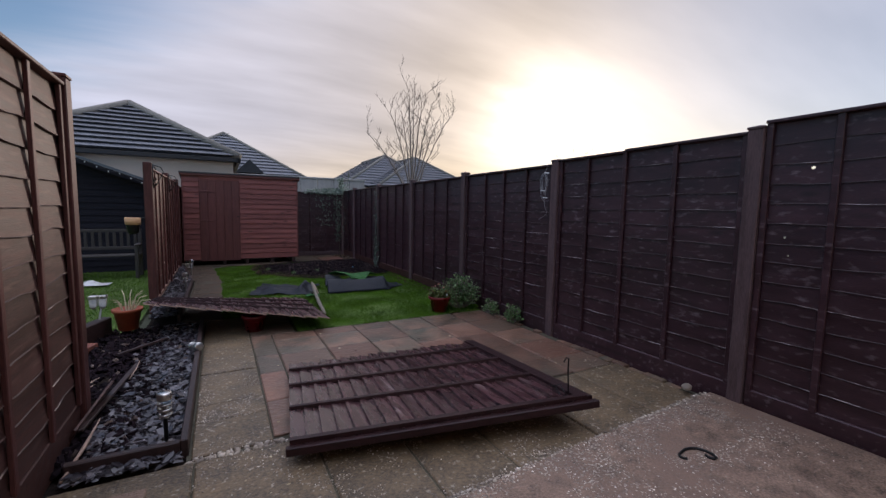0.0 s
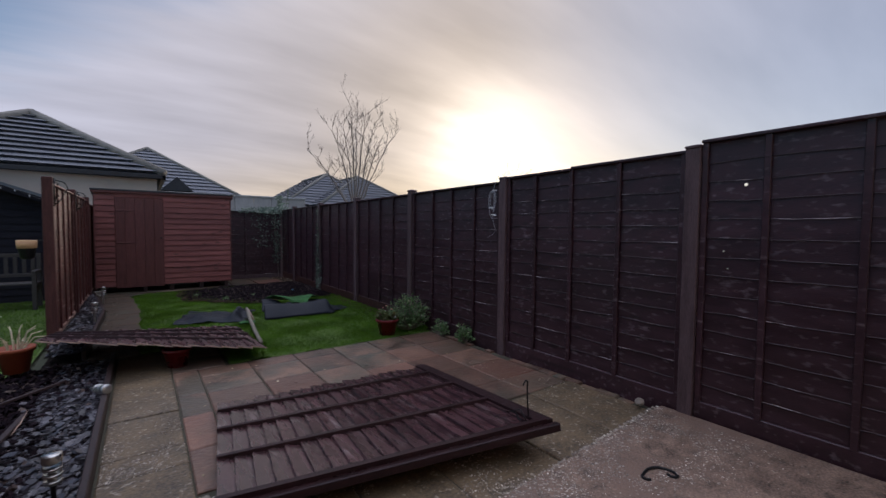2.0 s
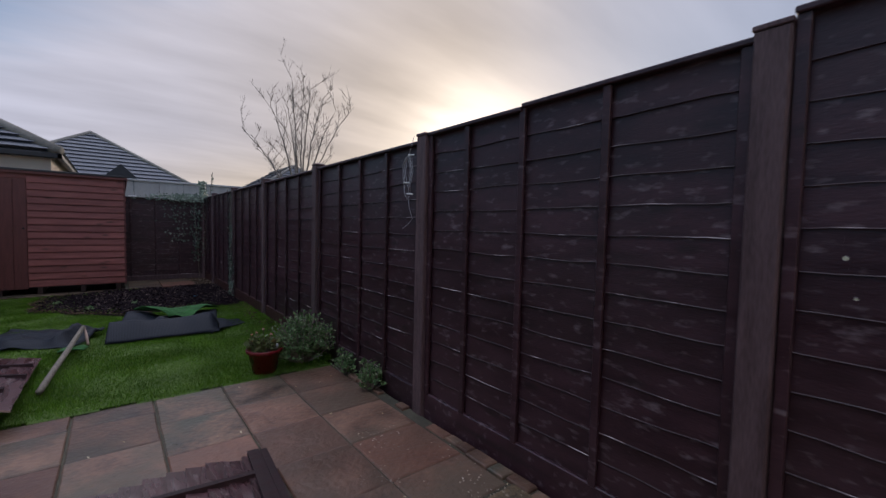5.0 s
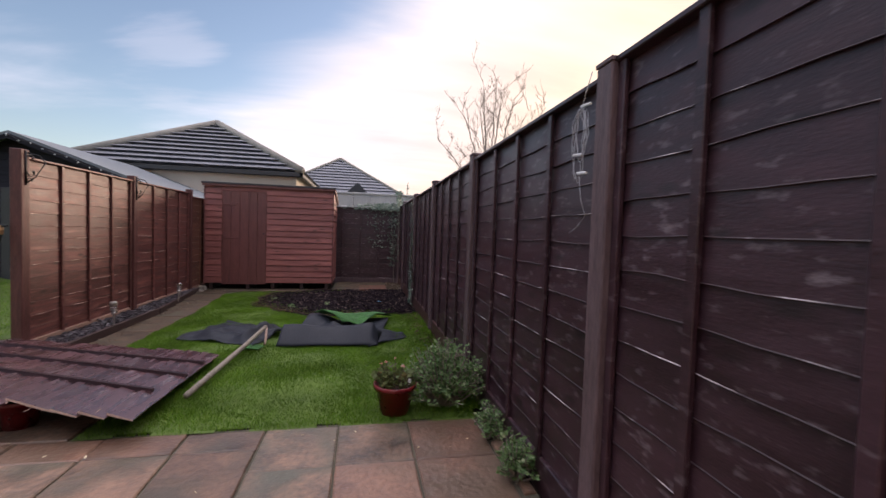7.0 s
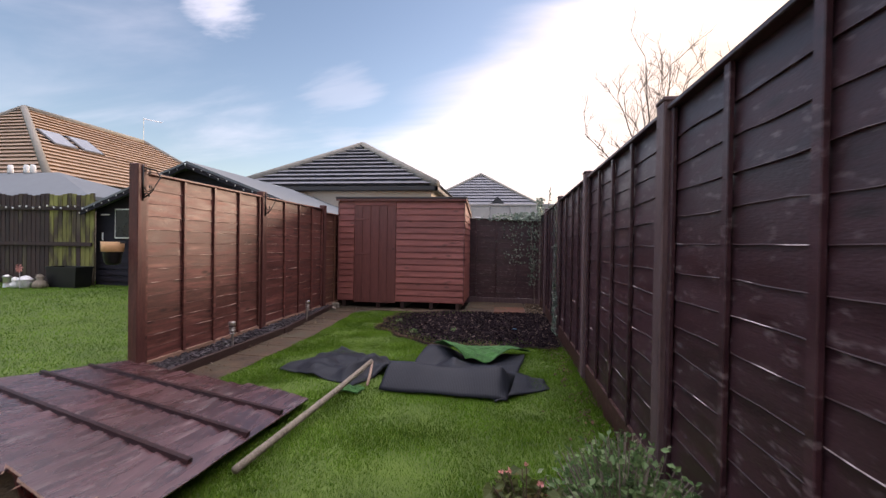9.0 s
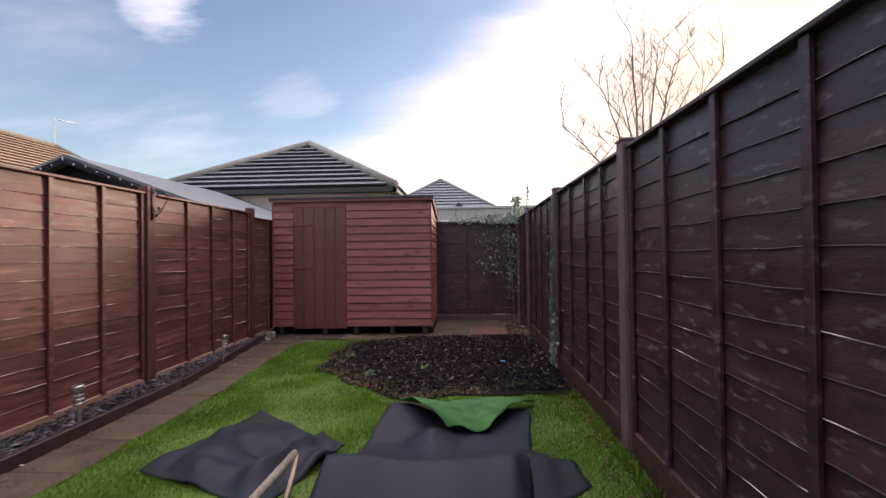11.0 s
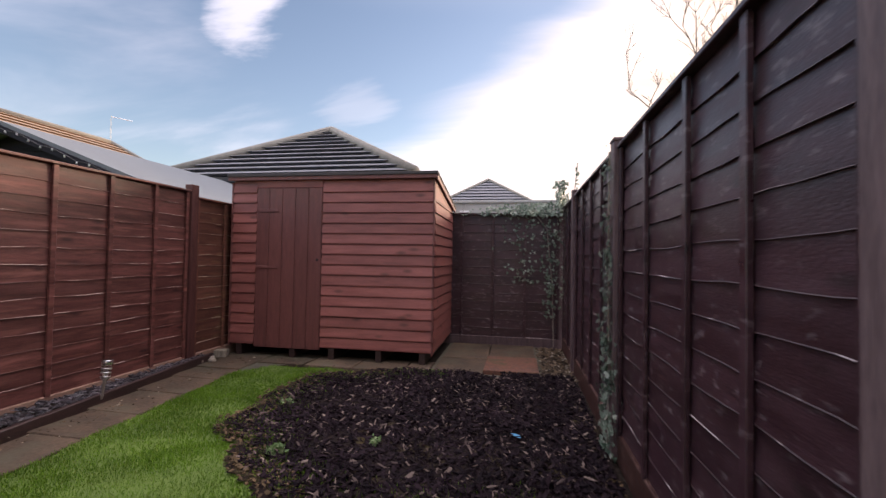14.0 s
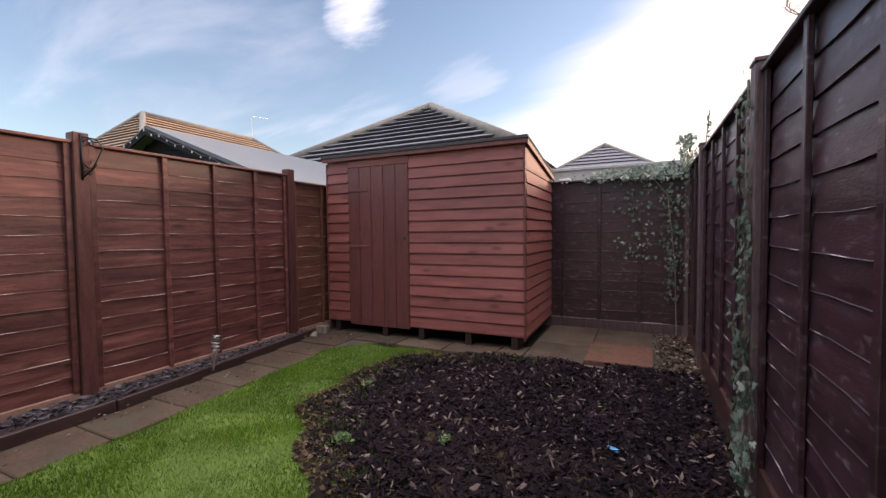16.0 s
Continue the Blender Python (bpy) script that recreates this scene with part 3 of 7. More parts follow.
def slat_section(vs, fs, x0, x1, n, k, lo, hi, waney, lip=0.0034):
    """A run of one lapped board between x0 and x1, from height lo to hi; strip faces are the last of each ring."""
    base = len(vs)
    for i in range(n + 1):
        x = x0 + (x1 - x0) * i / n
        w = waney * noise.noise((x * 2.6 + k * 7.7, k * 3.1, 0)) + 0.5 * waney * noise.noise((x * 9 + k, 4.2, 0))
        bow = 0.004 * noise.noise((x * 1.7 + k * 5, 9.1, 0))
        za, zb = (w if lo == 0 else lo), hi
        fa, fb = za / 0.165, zb / 0.165
        front = lambda f: -0.0125 + bow + f * 0.0095
        back = lambda f: -0.005 + bow + f * 0.009
        for y, z in ((front(fa) - 0.0012, za), (back(fa), za), (back(fb), zb), (front(fb), zb), (front(fa) + 0.0012, za + lip)):
            vs.append((x, y, z))
    for i in range(n):
        a, b = base + 5 * i, base + 5 * (i + 1)
        for q in range(5):
            fs.append((a + q, a + (q + 1) % 5, b + (q + 1) % 5, b + q))
    fs += [tuple(base + q for q in range(5)), tuple(base + 5 * n + q for q in (4, 3, 2, 1, 0))]


def slat_mesh(mat, worn, k, length=1.80, height=0.165, waney=0.012, holes=()):
    """One lapped board: bottom edge wavy and proud, tilted back at the top; knots may have dropped out of it."""
    vs, fs, strip, runs, x = [], [], [], [], 0.0
    for hx, hz, r in sorted(holes):
        runs.append((x, hx - r, 6, 0, height))
        for a, b, t in ((-1.0, -0.45, 0.6), (-0.45, 0.45, 1.0), (0.45, 1.0, 0.6)):
            if hz - r * t > 0.004:
                runs.append((hx + a * r, hx + b * r, 1, 0, hz - r * t))
            if hz + r * t < height - 0.002:
                runs.append((hx + a * r, hx + b * r, 1, max(0.001, hz + r * t), height))
        x = hx + r
    runs.append((x, length, 16, 0, height))
    for x0, x1, n, lo, hi in runs:
        f0 = len(fs)
        slat_section(vs, fs, x0, x1, n, k, lo, hi, waney)
        if lo == 0:
            strip += [f0 + 5 * i + 4 for i in range(n)]
    me = mesh_from("slat", vs, fs, mat)
    # the lower lip takes the pale colour that paints glints and gap light
    me.materials.append(worn)
    for i in strip:
        me.polygons[i].material_index = 1
    return me


def batten_mesh(mat, length, wide=0.038, deep=0.02):
    me = bpy.data.meshes.new("batten")
    bm = box(-wide / 2, wide / 2, -deep / 2, deep / 2, 0, length, 0.003)
    bm.to_mesh(me)
    bm.free()
    me.materials.append(mat)
    return me


KIT = {}


def fence_kit(tone):
    if tone not in KIT:
        mat = M[tone]
        KIT[tone] = ([slat_mesh(mat, M["glint_" + tone], k, waney=0.026 if tone == "fence_brown" else 0.014) for k in range(8)], mat)
    return KIT[tone]


def fence_panel(x, y, z, rz, tone, label, width=1.82, height=1.74, rows=14, bays=4, seed=0, m=None, parent=None, holes=(), mids=None, proud=1.0, step=None):
    """A waney-lap panel whose left foot stands at (x, y, z), front towards local -y."""
    slats, mat = fence_kit(tone)
    r = random.Random(seed)
    p = root("fence_panel", x, y, z, rz)
    p.parent = parent
    if m is not None:
        p.matrix_basis = m
    pitch = (height - 0.012) / rows
    order = list(range(8))
    for k in range(rows):
        me = slats[r.choice(order)]
        flip = r.random() < 0.5
        sx, sz = (width - 0.01) / 1.80, pitch * 1.17 / 0.165
        mine = [((hx - 0.005) / sx, (hz - k * pitch) / sz, hr) for hx, hz, hr in holes if -hr < hz - k * pitch < pitch * 1.17 + hr]
        if mine:
            me, flip = slat_mesh(mat, M["glint_" + tone], 30 + k, holes=mine), False
        mm = Matrix.Translation((0.005 + (width - 0.01 if flip else 0), 0, k * pitch)) @ Matrix.Diagonal((-sx if flip else sx, proud, sz, 1))
        put("slat", me, p, mm)
    bat = batten_mesh(M["post_red"] if tone == "fence_brown" else mat, height)
    inner = mids or [0.022 + (width - 0.044) * k / bays for k in range(1, bays)]
    for bx in [0.022] + list(inner) + [width - 0.022]:
        put("batten", bat, p, Matrix.Translation((bx, -0.0145 - 0.009 * proud, 0)))
    for k in (0, bays):
        bx = 0.022 + (width - 0.044) * k / bays
        put("batten", bat, p, Matrix.Translation((bx, 0.018, 0)))
    for x0, x1, drop in ((0, width, 0.0),) if step is None else ((0, step - 0.002, 0.014), (step + 0.002, width, 0.0)):
        part("capping_rail", box(x0, x1, -0.038 - 0.009 * proud, 0.03, height - drop, height + 0.022 - drop, 0.004), mat, p)
    p["label"] = label
    return p




def fence_post(parent, x, y, z, top, tone, label, w=0.1, cap=True):
    p = root("post", x, y, z)
    p.parent = parent
    bm = box(-w / 2, w / 2, -w / 2, w / 2, 0, top - z - 0.02, 0.006)
    part("shaft", bm, M[tone], p)
    p["label"] = label
    if not cap:
        return p
    bm = box(-w / 2 - 0.004, w / 2 + 0.004, -w / 2 - 0.004, w / 2 + 0.004, top - z - 0.02, top - z - 0.002, 0.003)
    a = [bm.verts.new(q) for q in ((-w / 2, -w / 2, top - z - 0.002), (w / 2, -w / 2, top - z - 0.002), (w / 2, w / 2, top - z - 0.002), (-w / 2, w / 2, top - z - 0.002), (0, 0, top - z + 0.012))]
    for k in range(4):
        bm.faces.new((a[k], a[(k + 1) % 4], a[4]))
    part("cap", bm, M[tone], p)
    p["label"] = label
    return p


def gravel_board(parent, x0, x1, y0, y1, z0, z1, tone, label):
    g = part("gravel_board", box(x0, x1, y0, y1, z0, z1, 0.005), M[tone], parent)
    g["label"] = label
    return g


RIGHT_POSTS = [-2.17, -0.24, 1.69, 3.60, 5.525, 7.445, 9.368, 11.29]

RIGHT_BATTENS = {1: (1.26, 0.81, 0.33), 2: (3.165, 2.735, 2.265), 3: (4.98, 4.555, 4.11), 4: (6.96, 6.53, 6.08), 5: (8.81, 8.32, 7.915)}
# dropped-out knots: along the panel, up it, radius
KNOT_HOLES = ((0.26, 1.53, 0.011), (0.147, 1.087, 0.007), (0.175, 0.97, 0.005), (0.946, 1.62, 0.012), (0.900, 1.70, 0.006), (1.03, 1.405, 0.007), (1.06, 1.018, 0.005))


def fence(name_label, x, y):
    f = root("fence", 0, 0, 0)
    tagged(f, name_label, "fence")
    return f


right_fence = fence("long dark-stained waney-lap garden fence with timber posts", FENCE_X, 5)
for k, y in enumerate(RIGHT_POSTS):
    fence_post(right_fence, FENCE_X, y, -0.06, 1.93 if k > 2 else 2.0 if k < 2 else 1.965, "post_dark", "square dark-stained timber post")
for k, (a, b) in enumerate(zip(RIGHT_POSTS, RIGHT_POSTS[1:] + [12.47])):
    tall = (0.115, 0.115, 0.060, 0.008, 0, 0, 0, 0)[k]
    mids = [b - 0.05 - y for y in RIGHT_BATTENS[k]] if k in RIGHT_BATTENS else None
    fence_panel(FENCE_X + 0.01, b - 0.05, 0.137, -90, "fence_dark", "dark-stained waney-lap panel", width=b - a - 0.1, height=1.72 + tall, seed=k, bays=4 if b - a > 1.5 else 2, parent=right_fence,
                holes=KNOT_HOLES if k == 1 else (), mids=mids, step=0.815 if k == 2 else None)
    gravel_board(right_fence, FENCE_X - 0.02, FENCE_X + 0.02, a + 0.052, b - 0.052, -0.05, 0.148, "fence_dark" if k < 4 else "fence_brown", "dark timber foot board")
left_fence = fence("red-brown waney-lap garden fence beside the path, ending at a gap", LEFT_X, 8)
LEFT_POSTS = [6.70, 8.62, 10.53]
for y in LEFT_POSTS:
    fence_post(left_fence, LEFT_X, y, -0.06, 1.93, "post_red", "square red-brown timber post", 0.095, False)
for k, (a, b) in enumerate(zip(LEFT_POSTS, LEFT_POSTS[1:] + [12.4])):
    fence_panel(LEFT_X - 0.01, a + 0.05, 0.088, 90, "fence_red" if k < 2 else "fence_mossy", "red-brown waney-lap panel" if k < 2 else "mustard-stained weathered waney-lap panel", width=b - a - 0.1, height=1.74 if k < 2 else 1.68, seed=20 + k, parent=left_fence, mids=[0.022 + (b - a - 0.144) * f / 4 + (0.025, 0.06, 0)[k] for f in (1, 2, 3)])
    gravel_board(left_fence, LEFT_X - 0.02, LEFT_X + 0.02, a + 0.052, b - 0.052, -0.05, 0.1, "edge_pale", "pale weathered foot board")
house_fence = fence("tall weathered brown waney-lap fence beside the storm gap", LEFT_X, 2)
fence_post(house_fence, LEFT_X, 3.38, -0.06, 2.1, "post_red", "square red-brown end post")
fence_post(house_fence, LEFT_X, 1.46, -0.06, 2.1, "post_red", "square red-brown timber post")
fence_post(house_fence, LEFT_X, -0.46, -0.06, 2.1, "post_red", "square red-brown timber post")
for y in (1.51, -0.41):
    fence_panel(LEFT_X - 0.01, y, 0.158, 90, "fence_brown", "tall weathered brown waney-lap panel", width=1.82, height=1.87, seed=40, parent=house_fence, proud=1.9)
    gravel_board(house_fence, LEFT_X - 0.02, LEFT_X + 0.02, y, y + 1.82, -0.05, 0.168, "fence_brown", "weathered brown foot board")
back_fence = fence("dark weathered waney-lap fence behind the bed, partly hung with ivy", 2.6, BACK_Y)
fence_panel(1.66, BACK_Y + 0.02, 0.1, 0, "fence_dark", "dark weathered waney-lap panel", width=1.82, height=1.70, seed=60, parent=back_fence)
fence_post(back_fence, 3.50, BACK_Y + 0.045, -0.06, 1.88, "post_dark", "square dark timber post")
gravel_board(back_fence, 1.66, 3.48, BACK_Y, BACK_Y + 0.04, -0.05, 0.098, "post_dark", "dark timber foot board")

# ---- shed ----
def lap_boards(parent, x0, x1, z0, z1, n, y, mat, m=None, proud=0.022):
    pitch = (z1 - z0) / n
    me = None
    for k in range(n):
        a, b = z0 + k * pitch, z0 + (k + 1) * pitch + 0.012
        if me is None:
            g = pitch - 0.013
            prof = [(-0.004, 0), (-proud, 0), (-proud - 0.001, 0.006), (-0.012, g), (-0.001, g + 0.002), (-0.001, b - a), (0.006, b - a), (0.006, 0)]
            vs = [(x, py, pz) for x in (x0, x1) for py, pz in prof]
            fs = [(i, (i + 1) % 8, 8 + (i + 1) % 8, 8 + i) for i in range(8)] + [(7, 6, 5, 4, 3, 2, 1, 0), (8, 9, 10, 11, 12, 13, 14, 15)]
            me = mesh_from("board", vs, fs, mat)
        mm = Matrix.Translation((0, y, a))
        put("board", me, parent, m @ mm if m is not None else mm)


def shed():
    s = root("garden_shed", 0.775, 11.1, 0.0, 0.6)
    X0, X1, D = -1.225, 1.225, 1.35
    body = bmesh.new()
    z = 0.125
    ring = [(X0, 0.012), (X1, 0.012), (X1, D), (X0, D)]
    lo = [body.verts.new((x, y, z)) for x, y in ring]
    hi = [body.verts.new((x, y, 2.06 if y < 0.5 else 1.86)) for x, y in ring]
    for k in range(4):
        body.faces.new((lo[k], lo[(k + 1) % 4], hi[(k + 1) % 4], hi[k]))
    body.faces.new(lo[::-1]); body.faces.new(hi)
    part("body", body, M["shed"], s)
    lap_boards(s, X0 + 0.01, -0.905, 0.138, 2.03, 16, 0.012, M["shed"])
    lap_boards(s, -0.075, X1 - 0.01, 0.138, 2.03, 16, 0.012, M["shed"])
    lap_boards(s, 0.02, D - 0.01, 0.138, 1.794, 14, 0, M["shed"], Matrix.Translation((X1, 0, 0)) @ Matrix.Rotation(radians(90), 4, "Z"))
    gable = bmesh.new()
    vs = [gable.verts.new((x, y, z)) for x in (X1 + 0.002, X1 + 0.014) for y, z in ((0.02, 1.805), (D, 1.805), (D, 1.86), (0.02, 2.05))]
    for q in ((3, 2, 1, 0), (4, 5, 6, 7), (0, 1, 5, 4), (1, 2, 6, 5), (2, 3, 7, 6), (3, 0, 4, 7)):
        gable.faces.new([vs[i] for i in q])
    part("side_wedge", gable, M["shed"], s)
    door = part("door", box(-0.90, -0.08, -0.006, 0.010, 0.10, 1.965, 0.003), M["shed_door"], s, "closed ledged door of vertical boards")
    w = 0.82 / 5
    for k in range(5):
        put_box = box(-0.90 + k * w + 0.003, -0.90 + (k + 1) * w - 0.003, -0.016, -0.006, 0.105, 1.96, 0.004)
        part("board", put_box, M["shed_door"], door)
    part("hinge", box(-0.885, -0.62, -0.024, -0.016, 1.68, 1.72, 0.004), M["shed_door"], door, "painted strap hinge")
    part("hinge", box(-0.885, -0.62, -0.024, -0.016, 1.02, 1.05, 0.004), M["shed_door"], door, "painted strap hinge")
    lock = lathe(bmesh.new(), [(0.014, 0), (0.016, 0.004), (0.010, 0.008)], 12, Matrix.Translation((-0.125, -0.018, 1.13)) @ Matrix.Rotation(radians(90), 4, "X"))
    part("keyhole", lock, M["iron"], door, "black keyhole plate")
    part("door_header", box(-0.905, -0.075, -0.008, 0.012, 1.968, 2.05, 0.003), M["shed"], s)
    for x0 in (X0 - 0.012, X1 - 0.008):
        part("corner_strip", box(x0, x0 + 0.02, -0.012, 0.03, 0.10, 2.04, 0.003), M["shed_door"], s)
    for x in (-1.1, -0.42, 0.06, 0.62, 1.12):
        part("bearer", box(x - 0.035, x + 0.035, -0.0, D, 0.0, 0.125, 0.004), M["edging"], s)
    roof = bmesh.new()
    add_box(roof, X0 - 0.05, X1 + 0.05, -0.06, D + 0.06, 0, 0.035, 0.004)
    rm = Matrix.Translation((0, 0, 2.085)) @ Matrix.Rotation(-math.atan2(0.2, D), 4, "X")
    bmesh.ops.transform(roof, matrix=rm, verts=roof.verts)
    part("roof", roof, M["felt"], s, "dark felted pent roof")
    part("fascia", box(X0 - 0.04, X1 + 0.04, -0.048, -0.03, 2.05, 2.10, 0.003), M["shed_door"], s)
    fe = bmesh.new()
    add_box(fe, X1 + 0.03, X1 + 0.048, -0.04, D + 0.05, -0.055, -0.003, 0.003)
    bmesh.ops.transform(fe, matrix=rm, verts=fe.verts)
    part("side_fascia", fe, M["shed_door"], s)
    tagged(s, "red-brown overlap-board garden shed with a closed plank door on bearers", "shed")


shed()

# ---- houses beyond ----
def tiled_slope(parent, a, b, c, d, rows, mat, lift=0.10):
    """Courses of lapped tiles on the quad a-b (eaves) to d-c (top)."""
    a, b, c, d = (Vector(p) for p in (a, b, c, d))
    nrm = (b - a).cross(d - a).normalized()
    if nrm.z < 0:
        nrm = -nrm
    for k in range(rows):
        f0, f1 = k / rows, min(1.0, (k + 1.25) / rows)
        p, q, r, s = a.lerp(d, f0), b.lerp(c, f0), b.lerp(c, f1), a.lerp(d, f1)
        vs = [p + nrm * lift, q + nrm * lift, r + nrm * 0.01, s + nrm * 0.01, p.lerp(s, 0.22), q.lerp(r, 0.22), r, s]
        put("tile_course", mesh_from("tile_course", vs, [(0, 1, 2, 3), (4, 5, 1, 0), (5, 6, 2, 1), (7, 4, 0, 3), (7, 6, 5, 4)], mat), parent)


def ridge_roll(parent, a, b, r=0.13):
    vs, fs = tube_data([a, Vector(a).lerp(Vector(b), 0.5), b], r, 8)
    put("ridge_tile", mesh_from("ridge_tile", vs, fs, M["ridge"], True), parent)


def hip_house(cx, ridge0, ridge1, half, eave_y0, eave_y1, ez, rz_top, tile, label, along="y", rows=16, wall_mat="render", walls=True):
    """A hipped house: ridge along y from ridge0 to ridge1 at x = cx."""
    h = root("house", cx, ridge0, -0.06)
    o = Vector((cx, ridge0, -0.06))

    def P(x, y, z):
        return Vector((x, y, z)) - o
    x0, x1 = cx - half, cx + half
    A, B, C, D = P(x0, eave_y0, ez), P(x1, eave_y0, ez), P(x1, eave_y1, ez), P(x0, eave_y1, ez)
    R0, R1 = P(cx, ridge0, rz_top), P(cx, ridge1, rz_top)
    if walls:
        w = 0.16
        part("wall", box(x0 + w - o.x, x1 - w - o.x, eave_y0 + w - o.y, eave_y1 - w - o.y, 0, ez + 0.1 + 0.06), M[wall_mat], h)
    base = [A, B, C, D, R0, R1]
    # sheet below the courses, coloured dark as the shade in their gaps
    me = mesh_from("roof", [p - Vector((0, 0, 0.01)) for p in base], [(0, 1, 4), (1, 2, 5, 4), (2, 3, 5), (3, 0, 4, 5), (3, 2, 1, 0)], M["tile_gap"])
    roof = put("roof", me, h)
    tiled_slope(roof, A, B, R0, R0, rows, tile)
    tiled_slope(roof, B, C, R1, R0, rows, tile)
    tiled_slope(roof, D, A, R0, R1, rows, tile)
    for p, q in ((A, R0), (B, R0), (R0, R1), (C, R1)):
        ridge_roll(roof, p + Vector((0, 0, 0.04)), q + Vector((0, 0, 0.04)))
    for p, q in ((A, B), (B, C)):
        g = bmesh.new()
        lo, hi = Vector((min(p.x, q.x) - 0.05, min(p.y, q.y) - 0.05, ez + 0.06 - 0.13)), Vector((max(p.x, q.x) + 0.05, max(p.y, q.y) + 0.05, ez + 0.06 + 0.0))
        add_box(g, lo.x, hi.x, lo.y, hi.y, lo.z, hi.z, 0.02)
        part("gutter", g, M["fascia"], h)
    tagged(h, label, "house")
    return h


hip_house(-2.25, 17.4, 24.0, 3.1, 14.7, 27.0, 2.86, 4.64, M["tile_dark"], "cream-rendered bungalow with a grey hipped tile roof beyond the fence", rows=11)
hip_house(0.7, 37.5, 44.0, 6.0, 32.5, 48.0, 3.2, 7.05, M["tile_dark"], "distant bungalow with a grey hipped tile roof", rows=15)


def far_hip(cx, ridge0, ridge1, half, e0, e1, ez, top, label, rows):
    return hip_house(cx, ridge0, ridge1, half, e0, e1, ez, top, M["tile_dark"], label, rows=rows)


far_hip(15.8, 34.5, 40, 4.6, 31, 44, 3.2, 5.95, "far bungalow with a pale grey hipped roof", 12)
far_hip(13.9, 37.0, 44, 4.6, 34, 47, 3.3, 6.25, "far bungalow with a grey hipped roof behind another", 12)


def porch_gable():
    """A little gable over the eaves of the distant bungalow."""
    h = bpy.data.objects["house.001"]
    o = h.matrix_basis.translation
    g = bmesh.new()
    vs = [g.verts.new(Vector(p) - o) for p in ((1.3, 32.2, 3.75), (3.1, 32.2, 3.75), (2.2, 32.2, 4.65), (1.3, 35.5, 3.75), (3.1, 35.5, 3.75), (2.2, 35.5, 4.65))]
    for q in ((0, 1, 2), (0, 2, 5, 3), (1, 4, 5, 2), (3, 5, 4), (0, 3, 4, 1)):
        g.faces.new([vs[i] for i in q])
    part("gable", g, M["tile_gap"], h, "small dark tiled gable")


porch_gable()


def pale_wall():
    """Pale panelled garden wall behind the back fence."""
    w = root("garden_wall", 2.6, 16.0, -0.06)
    for k in range(9):
        part("panel", box(-2.7 + k * 0.6, -2.7 + (k + 1) * 0.6 - 0.012, 0, 0.06, 0, 2.50, 0.008), M["pale_wall"], w)
    part("coping", box(-2.72, 2.72, -0.03, 0.09, 2.50, 2.56, 0.008), M["pale_wall"], w)
    tagged(w, "pale grey panelled garden wall behind the back fence", "garden wall")


M["pale_wall"] = material("pale_grey_panel", (0.46, 0.45, 0.43), (0.34, 0.33, 0.32), 2, (3, 3, 1), 0.8, 0.3, 30, vary=0.08)
pale_wall()
# the pane's base colour carries the reflected sky
M["roof_glass"] = material("sky_lit_roof_glass", (0.20, 0.23, 0.26), (0.15, 0.17, 0.2), 1, (1, 1, 1), 0.2, 0.0, 20, spec=0.8)


def sandy_house():
    """Ridge along y at x = -18.7, its near slope facing the garden, with two roof windows."""
    h = hip_house(-18.7, 19.0, 25.2, 5.2, 16.0, 29.2, 3.4, 7.05, M["tile_orange"], "rendered house with a sandy brown hipped roof and two roof windows", rows=20)
    ang = math.atan2(3.65, 5.2)
    for k, y in enumerate((-0.45, 0.75)):
        u = 2.35
        m = Matrix.Translation((u, y, 7.11 - u * math.tan(ang) + 0.10)) @ Matrix.Rotation(ang, 4, "Y")
        w = part("roof_window", box(-0.62, 0.62, -0.5, 0.5, -0.06, 0.05, 0.02), M["fascia"], h, "dark framed roof window")
        w.matrix_basis = m
        part("pane", box(-0.54, 0.54, -0.42, 0.42, 0.05, 0.058, 0.0), M["roof_glass"], w)
    vs, fs = tube_data([(0, 6.2, 7.1), (0, 6.2, 8.6)], 0.02, 5)
    v2, f2 = tube_data([(0, 6.2, 8.55), (0.6, 6.9, 8.5)], 0.02, 5)
    fs += [tuple(i + len(vs) for i in f) for f in f2]
    vs = list(vs) + list(v2)
    a = put("aerial", mesh_from("aerial", vs, fs, M["steel"]), h, None, "thin steel television aerial")
    return h


sandy_house()


